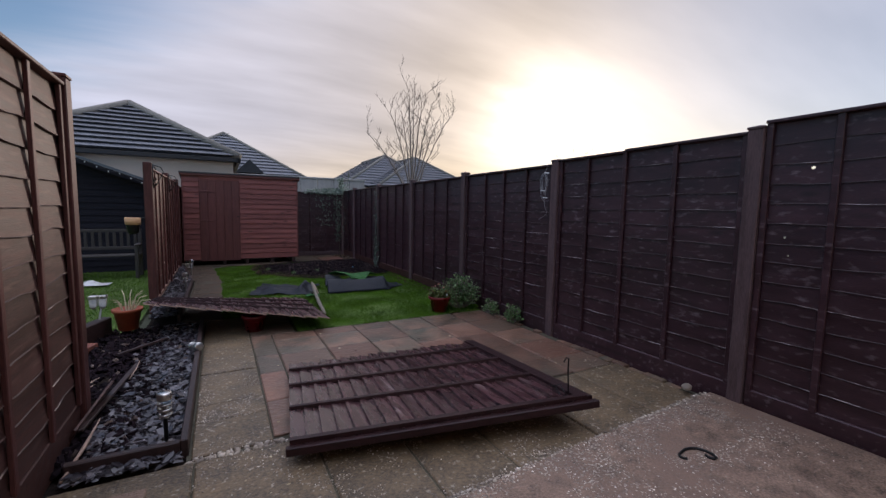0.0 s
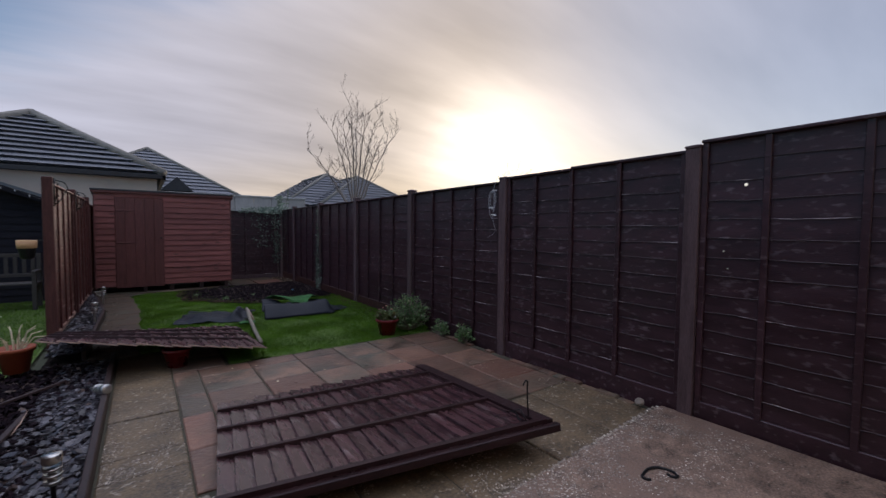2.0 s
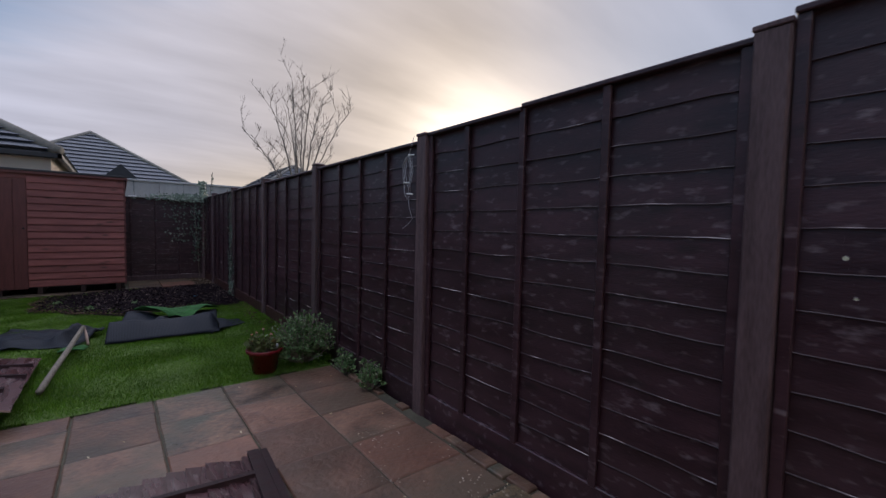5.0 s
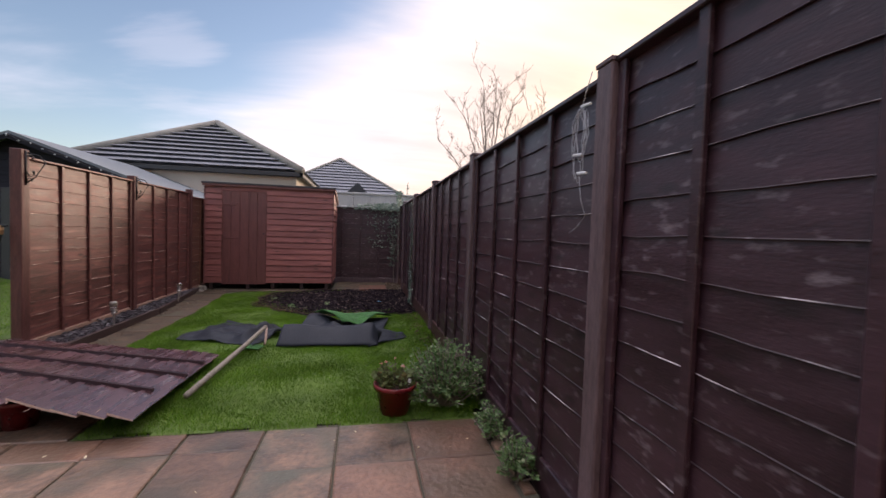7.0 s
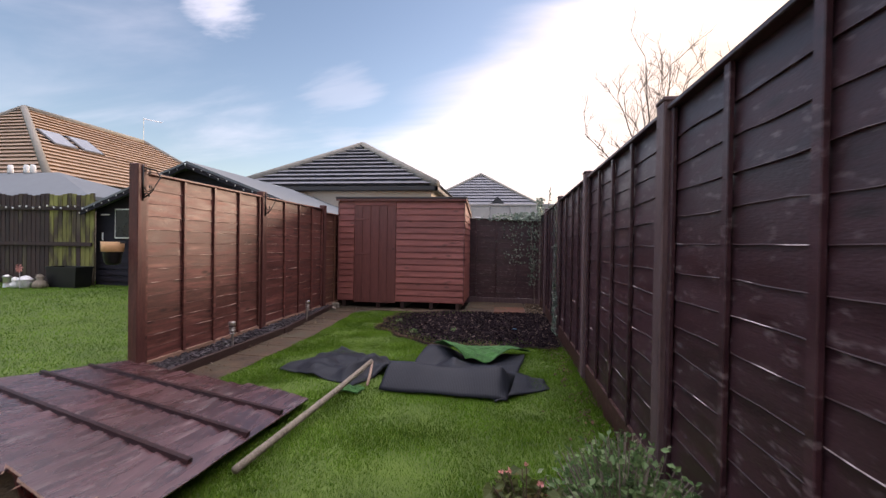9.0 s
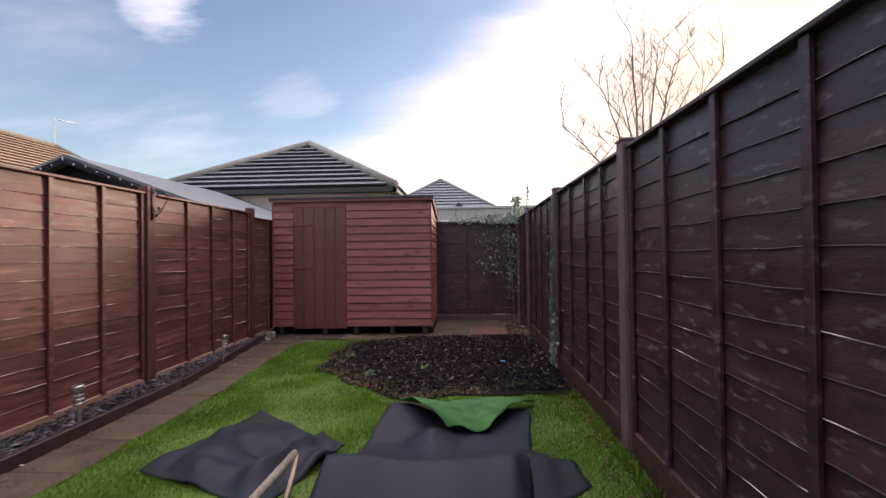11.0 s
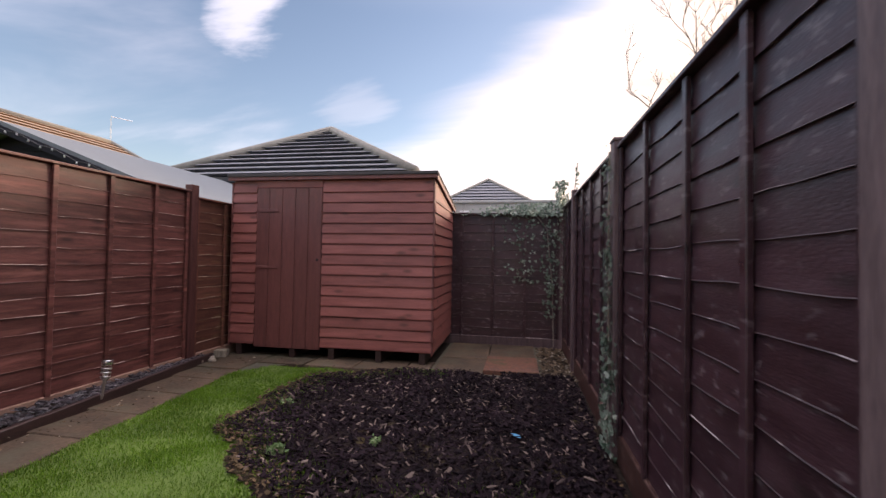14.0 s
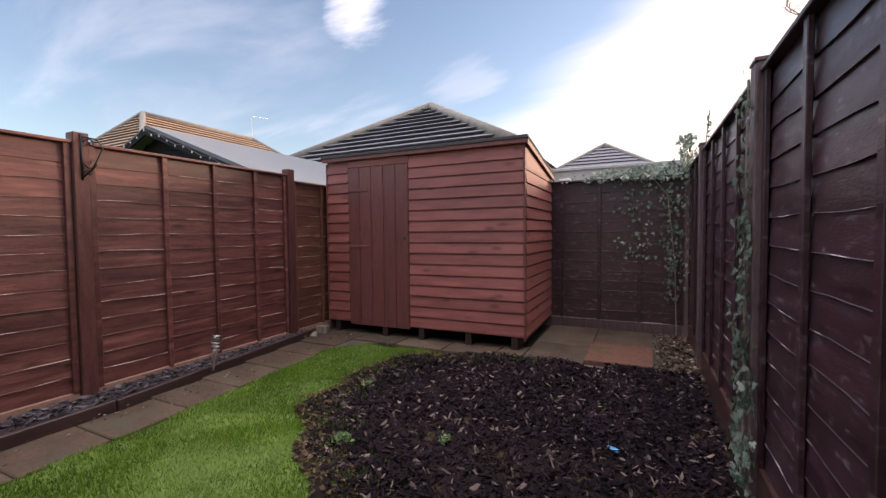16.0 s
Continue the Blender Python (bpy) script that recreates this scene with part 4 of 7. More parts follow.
def corner_house():
    """The pale gable end of the house over the right fence: gable towards the garden, ridge away from it."""
    h = root("house", 8.0, 0.48, -0.06)
    wall = bmesh.new()
    pts = [(0, 0), (0, 3.75), (-3.3, 6.0), (-6.6, 3.75), (-6.6, 0)]
    f, g = [wall.verts.new((0, y, z)) for y, z in pts], [wall.verts.new((8, y, z)) for y, z in pts]
    wall.faces.new(f); wall.faces.new(g[::-1])
    for k in range(5):
        wall.faces.new((f[k], g[k], g[(k + 1) % 5], f[(k + 1) % 5]))
    part("wall", wall, M["render"], h)
    for s, e in ((0.12, 3.72), (-6.72, 3.72)):
        r = bmesh.new()
        vs = [r.verts.new(p) for dz in (0.0, 0.12) for p in ((-0.12, s, e + dz), (8.1, s, e + dz), (8.1, -3.3, 6.02 + dz), (-0.12, -3.3, 6.02 + dz))]
        for q in ((0, 3, 2, 1), (4, 5, 6, 7), (0, 1, 5, 4), (1, 2, 6, 5), (2, 3, 7, 6), (3, 0, 4, 7)):
            r.faces.new([vs[i] for i in q])
        part("roof_slope", r, M["tile_dark"], h)
        t = tube_data([(-0.14, s, e), (-0.14, -3.3, 6.02)], 0.07, 6)
        put("bargeboard", mesh_from("bargeboard", *t, M["fascia"]), h)
    t = tube_data([(-0.2, 0.17, 3.72), (8, 0.17, 3.72)], 0.06, 8)
    put("gutter", mesh_from("gutter", *t, M["white"], True), h, None, "white round gutter")
    t = tube_data([(-0.06, 0.14, 0.0), (-0.06, 0.14, 3.7)], 0.04, 8)
    put("downpipe", mesh_from("downpipe", *t, M["white"], True), h, None, "white plastic downpipe")
    tagged(h, "pale rendered house with a dark-edged gable over the fence", "house")


corner_house()


def own_house():
    """Plain back wall of the house that the walk sets out from."""
    w = part("wall_house", box(-6, 9, -3.6, -3.3, -0.06, 5.2), M["render"])
    tagged(w, "plain rendered back wall of the house", "wall", kind="structure")


own_house()


# ---- tree ----
def bare_tree(x, y, z, label, stems, seed, turn, fork=1.7):
    """Stems fan out from one fork: each (sideways, height) of a tip, seen across the direction turn."""
    r = random.Random(seed)
    t = root("tree", x, y, z)
    across, deep = Vector((math.cos(turn), math.sin(turn), 0)), Vector((-math.sin(turn), math.cos(turn), 0))
    trunk = Bag()
    trunk.add(*tube_data([(0, 0, -0.05), (0.03, 0, 0.6), (0, 0.03, 1.2), (0.01, 0, fork + 0.05)], [0.10, 0.085, 0.075, 0.06], 10))
    put("trunk", trunk.mesh("trunk", M["twig"], True), t)

    def shoot(bag, p, d, length, rad, depth):
        pts, rads, n = [p], [rad], 5
        for i in range(n):
            d = (d + Vector((r.uniform(-1, 1), r.uniform(-1, 1), r.uniform(-0.5, 0.9))) * 0.17).normalized()
            p = p + d * (length / n)
            pts.append(p); rads.append(rad + (0.0028 - rad) * (i + 1) / n)
        bag.add(*tube_data(pts, rads, 4))
        if depth:
            for k in range(3):
                q = pts[r.randint(1, n - 1)]
                side = Vector((r.uniform(-1, 1), r.uniform(-1, 1), r.uniform(-0.1, 0.7))).normalized()
                shoot(bag, q, (d * 0.7 + side * 0.7).normalized(), length * r.uniform(0.35, 0.6), rad * 0.6, depth - 1)

    for side, top in stems:
        bag, tip = Bag(), across * side + deep * r.uniform(-0.8, 0.8) + Vector((0, 0, top))
        base = Vector((0, 0, fork - 0.1))
        ctrl = base.lerp(tip, 0.5) + Vector((0, 0, 0.10 * (top - fork))) - across * side * 0.12
        pts = []
        for i in range(13):
            f = i / 12
            q = base * (1 - f) ** 2 + ctrl * (2 * f * (1 - f)) + tip * f * f
            pts.append(q + Vector((r.uniform(-1, 1), r.uniform(-1, 1), 0)) * 0.022 * min(1, i))
        bag.add(*tube_data(pts, [0.036 - 0.031 * (i / 12) ** 0.8 for i in range(13)], 6))
        for i in range(4, 13):
            if r.random() < 0.92:
                d = (pts[i] - pts[i - 1]).normalized()
                out = (across * r.uniform(-1, 1) + deep * r.uniform(-1, 1) + Vector((0, 0, r.uniform(-0.1, 0.5)))).normalized()
                shoot(bag, pts[i], (d * 0.7 + out * 0.75).normalized(), (top - fork) * r.uniform(0.15, 0.32), 0.0078, 2)
        put("limb", bag.mesh("limb", M["twig"], True), t, None, "bare twiggy winter limb")
    tagged(t, label, "tree")
    return t


bare_tree(5.85, 12.7, -0.06, "bare winter tree with fine spreading branches behind the fence",
          [(-1.45, 3.9), (-1.0, 3.4), (-0.7, 4.45), (-0.4, 4.85), (-0.15, 5.05), (0.05, 5.15), (0.3, 4.95), (0.6, 4.75), (0.95, 4.6), (1.35, 4.7)], 5, radians(-23))
bare_tree(20.2, 19.8, -0.06, "distant bare tree with a sunlit crown", [(-0.5, 4.7), (-0.2, 5.2), (0.15, 5.3), (0.5, 4.9)], 15, radians(-45))

# ---- summerhouse and next garden ----
def summerhouse():
    s = root("summerhouse", -3.28, 10.9, -0.03)
    X0, X1, D, AX, AZ, ZL, ZR = -2.42, 2.23, 4.2, -0.15, 2.77, 1.88, 1.88
    b = bmesh.new()
    lo = [b.verts.new(p) for p in ((X0, 0, 0), (X1, 0, 0), (X1, D, 0), (X0, D, 0))]
    hi = [b.verts.new(p) for p in ((X0, 0, ZL), (X1, 0, ZR), (X1, D, ZR), (X0, D, ZL))]
    ap = [b.verts.new((AX, 0, AZ - 0.03)), b.verts.new((AX, D, AZ - 0.03))]
    for q in ((lo[0], lo[1], hi[1], ap[0], hi[0]), (lo[1], lo[2], hi[2], hi[1]), (lo[2], lo[3], hi[3], ap[1], hi[2]), (lo[3], lo[0], hi[0], hi[3]),
              (hi[0], ap[0], ap[1], hi[3]), (hi[1], hi[2], ap[1], ap[0]), (lo[3], lo[2], lo[1], lo[0])):
        b.faces.new(q)
    part("body", b, M["summer_wall"], s)
    pitch = 0.13
    for k in range(21):
        z = k * pitch
        zz = z + pitch
        x0 = X0 if zz < ZL else X0 + (AX - X0) * (zz - ZL) / (AZ - ZL)
        x1 = X1 if zz < ZR else X1 + (AX - X1) * (zz - ZR) / (AZ - ZR)
        if x1 - x0 > 0.2:
            vs = [(x0, -0.02, z), (x1, -0.02, z), (x1, -0.005, zz), (x0, -0.005, zz), (x0, -0.001, z), (x1, -0.001, z), (x1, -0.001, zz), (x0, -0.001, zz)]
            put("board", mesh_from("board", vs, [(0, 1, 2, 3), (4, 5, 1, 0), (5, 6, 2, 1), (7, 4, 0, 3), (2, 6, 7, 3)], M["summer_wall"]), s)
    for a, c, name in (((X0 - 0.12, ZL - 0.04), (AX, AZ), "roof_slope"), ((AX, AZ), (X1 + 0.12, ZR - 0.04), "roof_slope")):
        r = bmesh.new()
        vs = [r.verts.new((px, py, pz + dz)) for dz in (0, 0.05) for (px, pz), py in ((a, -0.22), (c, -0.22), (c, D + 0.1), (a, D + 0.1))]
        for q in ((0, 3, 2, 1), (4, 5, 6, 7), (0, 1, 5, 4), (1, 2, 6, 5), (2, 3, 7, 6), (3, 0, 4, 7)):
            r.faces.new([vs[i] for i in q])
        part(name, r, M["summer_roof"], s, "grey mineral felt roof slope")
        r = bmesh.new()
        vs = [r.verts.new((px, py, pz + dz)) for dz in (-0.09, -0.002) for (px, pz), py in ((a, -0.24), (c, -0.24), (c, -0.215), (a, -0.215))]
        for q in ((0, 3, 2, 1), (4, 5, 6, 7), (0, 1, 5, 4), (1, 2, 6, 5), (2, 3, 7, 6), (3, 0, 4, 7)):
            r.faces.new([vs[i] for i in q])
        part("bargeboard", r, M["summer_wall"], s)
    w = part("window", box(-1.95, -0.85, -0.04, 0.0, 1.28, 1.90, 0.01), M["white"], s, "white framed window")
    part("pane", box(-1.92, -0.88, -0.046, -0.04, 1.31, 1.87), M["dark_glass"], w)
    part("wall_bracket", box(-2.26, -2.08, -0.06, -0.02, 1.76, 1.785, 0.006), M["white"], s, "small white bracket on the wall")
    part("thermometer", box(-2.255, -2.225, -0.04, -0.02, 1.24, 1.40, 0.004), M["white"], s, "narrow white strip on the wall")
    part("door", box(-0.4, 0.5, -0.035, -0.02, 0.02, 1.85, 0.008), M["fascia"], s)
    tagged(s, "charcoal-painted timber summerhouse with a grey felt gable roof", "summerhouse")
    # little bulbs along both roof edges
    wire = root("string_lights", -3.28, 10.645, 0)
    cab, seg = Bag(), 14
    for (ax, az), (bx, bz) in (((X0 - 0.12, ZL - 0.05), (AX, AZ)), ((AX, AZ), (X1 + 0.12, ZR - 0.05))):
        pts = [(ax + (bx - ax) * i / seg, -0.0, az + (bz - az) * i / seg - 0.05 - 0.02 * math.sin(i * 2.1)) for i in range(seg + 1)]
        cab.add(*tube_data(pts, 0.005, 4))
        for p in pts[::1]:
            bulb = lathe(bmesh.new(), [(0.003, 0.0), (0.008, -0.008), (0.010, -0.02), (0.006, -0.03), (0.001, -0.034)][::-1], 8, Matrix.Translation(p))
            part("bulb", bulb, M["white"], wire, "", None, True)
    put("wire", cab.mesh("wire", M["iron"]), wire)
    tagged(wire, "string of small white bulbs along the summerhouse roof edge", "string lights")


summerhouse()


def next_z(x, y):
    """The neighbouring lawn rises towards the corner by the summerhouse."""
    f, g = min(1, max(0, (y - 6.8) / 3.2)), min(1, max(0, (-x - 2.2) / 2.2))
    return -0.025 + 0.30 * f * f * (3 - 2 * f) * g * g * (3 - 2 * g)


nb_lawn = grid_sheet("lawn", -12, -0.60, 3.4, 12.3, 0.0, M["turf"], 0.25, 0.0)
for v in nb_lawn.data.vertices:
    v.co.z = next_z(v.co.x, v.co.y)
tagged(nb_lawn, "neighbouring green lawn beyond the fence gap", "lawn", kind="structure")

M["algae"] = material("weathered_board_wood", (0.050, 0.026, 0.023), (0.018, 0.009, 0.009), 5, (6, 6, 1), 0.75, 0.4, 30, 0.5, vary=0.25,
                      patch=(0.11, 0.095, 0.05), patch_scale=0.9, patch_amount=(0.60, 0.80))
M["algae_heavy"] = material("algae_covered_board_wood", (0.075, 0.055, 0.030), (0.028, 0.017, 0.013), 4, (6, 6, 1), 0.8, 0.4, 30, 0.45, vary=0.25,
                            patch=(0.22, 0.215, 0.055), patch_scale=1.5, patch_amount=(0.40, 0.60), patch_stretch=(3, 3, 1.0))


def closeboard_fence(x0, x1, y, z, top):
    """Upright boards behind three rails; two groups of boards are green with algae."""
    f = root("fence", x0, y, z)
    n = round((x1 - x0) / 0.11)
    made = {}
    for name in ("algae", "algae_heavy"):
        made[name] = mesh_from("board", [(0, -0.012, 0), (0.115, -0.02, 0), (0.115, 0, 0), (0, 0, 0), (0, -0.012, top), (0.115, -0.02, top), (0.115, 0, top), (0, 0, top)],
                               [(0, 3, 2, 1), (4, 5, 6, 7), (0, 1, 5, 4), (1, 2, 6, 5), (2, 3, 7, 6), (3, 0, 4, 7)], M[name])
    for k in range(n):
        x = x0 + k * 0.11
        green = -6.72 < x < -6.10 or x > x1 - 0.32
        put("board", made["algae_heavy" if green else "algae"], f, Matrix.Translation((k * 0.11, 0, 0)) @ Matrix.Diagonal((1, 1, 1 + 0.012 * math.sin(k * 5.1), 1)))
    for h in (0.12, 0.88, 1.62):
        part("rail", box(0, x1 - x0, -0.06, -0.022, h, h + 0.08, 0.005), M["algae"], f)
    tagged(f, "weathered brown board fence streaked with green algae", "fence")


closeboard_fence(-12.5, -5.60, 10.75, 0.2, 1.95)


def fence_lights():
    """Small bulbs on a sagging wire along the top rail."""
    w = root("string_lights", -9.0, 10.66, 1.93)
    pts = [(i * 0.17, 0, -0.05 * math.sin(i * 0.9) ** 2) for i in range(20)]
    put("wire", mesh_from("wire", *tube_data(pts, 0.005, 4), M["iron"]), w)
    for p in pts:
        part("bulb", lathe(bmesh.new(), [(0.001, -0.05), (0.014, -0.04), (0.017, -0.02), (0.004, 0.0)], 8, Matrix.Translation(p)), M["white"], w, "", None, True)
    tagged(w, "string of small white bulbs along the board fence", "string lights")


fence_lights()


def outbuilding():
    """Low rendered outbuilding with a hipped felt roof and white pots on its ridge."""
    g = root("garage", -10.0, 12.5, -0.06)
    part("wall", box(-4, 3.6, -1.1, 1.1, 0, 2.2, 0.02), M["render"], g)
    r = bmesh.new()
    vs = [r.verts.new(p) for p in ((-4.3, -1.4, 2.22), (3.9, -1.4, 2.22), (3.9, 1.4, 2.22), (-4.3, 1.4, 2.22), (-4.0, 0, 3.0), (1.35, 0, 3.0), (-4.3, -1.4, 2.14), (3.9, -1.4, 2.14), (3.9, 1.4, 2.14), (-4.3, 1.4, 2.14))]
    for q in ((0, 1, 5, 4), (1, 2, 5), (2, 3, 4, 5), (3, 0, 4), (6, 7, 1, 0), (7, 8, 2, 1), (8, 9, 3, 2), (9, 6, 0, 3), (9, 8, 7, 6)):
        r.faces.new([vs[i] for i in q])
    part("roof", r, M["summer_roof"], g, "grey-green felt roof")
    tagged(g, "low rendered outbuilding with a grey-green felt roof", "garage")
    for x in (-0.95, -0.62, -0.15, 0.35, 0.56):
        v = part("ridge_vent", lathe(bmesh.new(), [(0.055, 0.0), (0.065, 0.02), (0.062, 0.19), (0.04, 0.22), (0.001, 0.225)], 10), M["white"], None, "", Matrix.Translation((-10 + x, 12.5, 2.93)), True)
        tagged(v, "small white vent standing on the outbuilding ridge", "vent", group="ridge vents")


outbuilding()


# ---- fallen panels ----
def fallen_panel(corners, n, torn, battens, tone, label, seed, post=None, cap=True, far_ragged=0.05, near_ragged=0.0):
    """Boards run from the near edge (a-b) to the far edge (d-c); battens run across them."""
    a, b, c, d = (Vector(p) for p in corners)
    r = random.Random(seed)
    p = root("fallen_fence", *(a * 0.25 + b * 0.25 + c * 0.25 + d * 0.25)[:2], 0)
    o = p.matrix_basis.translation.copy()

    def at(u, v, h=0.0):
        q = a.lerp(b, u).lerp(d.lerp(c, u), v)
        nn = (b - a).lerp(c - d, v).cross((d - a).lerp(c - b, u)).normalized()
        return q + nn * h - o
    for k in range(n):
        u0, u1 = k / n, (k + 1.12) / n
        v0 = -near_ragged * r.random()
        v1 = torn(u0) + r.uniform(-far_ragged, far_ragged)
        vs, fs, seg = [], [], 8
        for i in range(seg + 1):
            v = v0 + (v1 - v0) * i / seg
            w = 0.012 * noise.noise((v * 5 + k * 3.3, seed, 0.2)) / 1.8
            e = 0.004 * noise.noise((v * 3 + k, 2.2, seed))
            vs += [at(u0 + w, v, 0.021 + e), at(u1 + w, v, 0.004 + e), at(u1 + w, v, -0.005 + e), at(u0 + w, v, 0.006 + e)]
        for i in range(seg):
            q, w2 = 4 * i, 4 * i + 4
            fs += [(q + j, q + (j + 1) % 4, w2 + (j + 1) % 4, w2 + j) for j in range(4)]
        fs += [(3, 2, 1, 0), (4 * seg, 4 * seg + 1, 4 * seg + 2, 4 * seg + 3)]
        me = mesh_from("slat", vs, fs, M[tone])
        if near_ragged:
            me.materials.append(M["splinter"])
            me.polygons[len(fs) - 2].material_index = 1
        put("slat", me, p)
    for v, u0, u1 in battens:
        vs = []
        dv = 0.019 / (d - a).length
        for u in (u0, u1):
            for vv, h in ((v - dv, 0.010), (v + dv, 0.010), (v + dv * 0.8, 0.034), (v - dv * 0.8, 0.034)):
                vs.append(at(u, vv, h))
        put("batten", mesh_from("batten", vs, [(0, 1, 2, 3), (7, 6, 5, 4), (0, 4, 5, 1), (1, 5, 6, 2), (2, 6, 7, 3), (3, 7, 4, 0)], M["fallen_dark"]), p)
    if cap:
        for h0, h1, u0, u1 in ((0.012, 0.036, 0.965, 1.0), (0.0, 0.03, 1.002, 1.022)):
            vs = [at(u, v, h) for v in (0.0, torn(1.0)) for u, h in ((u0, h0), (u1, h0), (u1, h1), (u0, h1))]
            put("capping_rail", mesh_from("capping_rail", vs, [(0, 1, 2, 3), (7, 6, 5, 4), (0, 4, 5, 1), (1, 5, 6, 2), (2, 6, 7, 3), (3, 7, 4, 0)], M["fallen_dark"]), p)
    if post:
        u0, u1, v0, v1, h0, h1 = post
        bm = bmesh.new()
        vs = [bm.verts.new(at(u, v, h)) for u in (u0, u1) for v, h in ((v0, h0), (v1, h0), (v1, h1), (v0, h1))]
        for q in ((0, 1, 2, 3), (7, 6, 5, 4), (0, 4, 5, 1), (1, 5, 6, 2), (2, 6, 7, 3), (3, 7, 4, 0)):
            bm.faces.new([vs[i] for i in q])
        bmesh.ops.bevel(bm, geom=list(bm.edges), offset=0.005, segments=1, affect="EDGES")
        part("post", bm, M["fallen_dark"], p, "snapped-off red-brown post")
        vs = [at(u, v, h) for u in (0.0, 1.0) for v, h in ((0.0, 0.012), (0.026, 0.012), (0.026, 0.036), (0.0, 0.036))]
        put("batten", mesh_from("batten", vs, [(0, 1, 2, 3), (7, 6, 5, 4), (0, 4, 5, 1), (1, 5, 6, 2), (2, 6, 7, 3), (3, 7, 4, 0)], M["fallen_dark"]), p)
    tagged(p, label, "fence panel")
    return p


fallen_panel([(0.57, 2.38, 0.10), (2.27, 1.93, 0.19), (2.44, 3.58, 0.045), (0.76, 3.80, 0.03)], 20, lambda u: 0.97 + 0.03 * u,
             [(0.32, 0, 1.0), (0.60, 0, 1.0), (0.845, 0, 1.0)], "fallen", "wet red-brown fence panel blown flat on the patio", 3,
             post=(-0.012, 1.035, -0.024, 0.002, -0.038, 0.010), far_ragged=0.018)
fallen_panel([(-0.41, 5.10, 0.385), (1.32, 4.81, 0.13), (1.30, 6.35, 0.05), (-0.45, 6.55, 0.16)], 13, lambda u: 1.0,
             [(0.27, 0, 0.96), (0.52, 0, 1.0), (0.76, 0, 1.0)], "fallen", "broken red-brown fence panel lying tilted over a pot beside the lawn", 9,
             cap=False, far_ragged=0.02, near_ragged=0.085)


# ---- loose cloth on the lawn ----
def cloth(name, corners, height, mat, label, cat, n=26, thick=0.006, fold=0.02, seed=0, top_label=""):
    """A draped sheet over a quad; height(u, v) lifts it into folds."""
    a, b, c, d = (Vector(p) for p in corners)
    vs, fs = [], []
    for j in range(n + 1):
        for i in range(n + 1):
            u, v = i / n, j / n
            q = a.lerp(b, u).lerp(d.lerp(c, u), v)
            w = 0.02 * noise.noise((u * 4 + seed, v * 4, 1.0)) * (1 if 0 < i < n and 0 < j < n else 0.6)
            h = height(u, v) + fold * noise.noise((u * 3.2 + seed, v * 3.2, seed)) + fold * 0.35 * noise.noise((u * 9 + seed, v * 9, 3 + seed))
            vs.append((q.x + w, q.y - w, max(0.012, q.z + h)))
    for j in range(n):
        for i in range(n):
            k = j * (n + 1) + i
            fs.append((k, k + 1, k + n + 2, k + n + 1))
    ob = put(name, mesh_from(name, vs, fs, mat, True))
    s = ob.modifiers.new("thickness", "SOLIDIFY")
    s.thickness = thick
    if label:
        tagged(ob, label, cat)
    return ob


def hump(x, mid, wide):
    return max(0.0, 1 - ((x - mid) / wide) ** 2)


def ridge(x, mid, wide):
    return max(0.0, 1 - abs(x - mid) / wide)


def left_sheet(u, v):
    """Flat back corner, a soft ridge across the middle and a fold standing up near the far end."""
    h = 0.075 * ridge(v, 0.45, 0.5) * ridge(u, 0.35, 0.4) + 0.05 * hump(v, 0.25, 0.22) * hump(u, 0.45, 0.3)
    return h + 0.14 * ridge(u, 0.80, 0.13) * hump(v, 0.6, 0.6) + 0.09 * ridge(u, 0.97, 0.10) * hump(v, 0.7, 0.4)


def folded_sheet(u, v):
    """Rolled front edge, a sag behind it, one peaked pleat and a back corner turned up."""
    if v < 0.20:
        roll_h = 0.175 * (math.sin(v / 0.20 * math.pi / 2) * 0.45 + v / 0.20 * 0.55)
    else:
        roll_h = 0.175 * max(0.0, 1 - (v - 0.20) / 0.34) ** 1.4
    roll_h *= min(1.0, (1.02 - u) / 0.10) * (1 - 0.15 * hump(u, 0.5, 0.3)) + 0.06 * hump(u, 0.9, 0.1)
    pleat = 0.10 * ridge(v, 0.60, 0.20) * ridge(u, 0.40 - 0.25 * (v - 0.6), 0.17)
    return roll_h + pleat + 0.10 * hump(v, 1.0, 0.35) * hump(u, 0.04, 0.3) + 0.015


cloth("turf_roll", [(0.64, 7.10, 0.015), (1.50, 6.78, 0.015), (1.76, 7.34, 0.015), (0.90, 8.00, 0.015)], left_sheet,
      M["tarp"], "crumpled black underside of artificial turf on the lawn", "turf roll", n=40, seed=2, fold=0.045)
roll = cloth("turf_roll", [(1.75, 6.70, 0.012), (2.80, 6.66, 0.012), (3.00, 8.06, 0.015), (1.95, 7.86, 0.02)], folded_sheet,
             M["tarp"], "black-backed artificial turf folded over on the lawn", "turf roll", n=44, seed=5, fold=0.010)
flap = cloth("flap", [(2.38, 7.58, 0.075), (2.66, 7.60, 0.06), (3.07, 8.22, 0.035), (2.02, 7.86, 0.16)], lambda u, v: 0.06 * hump(v, 0.5, 0.5) + 0.02 * math.sin(u * 7 + v * 3), M["astro"], "", "", n=28, fold=0.022, seed=8)
flap.parent = roll
flap["label"] = "green pile side folded back"
cloth("turf_roll", [(2.70, 6.62, 0.012), (3.16, 7.02, 0.012), (3.12, 7.30, 0.012), (2.80, 7.35, 0.012)], lambda u, v: 0.03 * hump(u, 0.3, 0.4), M["tarp"],
      "flat black corner of artificial turf on the lawn", "turf roll", n=12, seed=11)
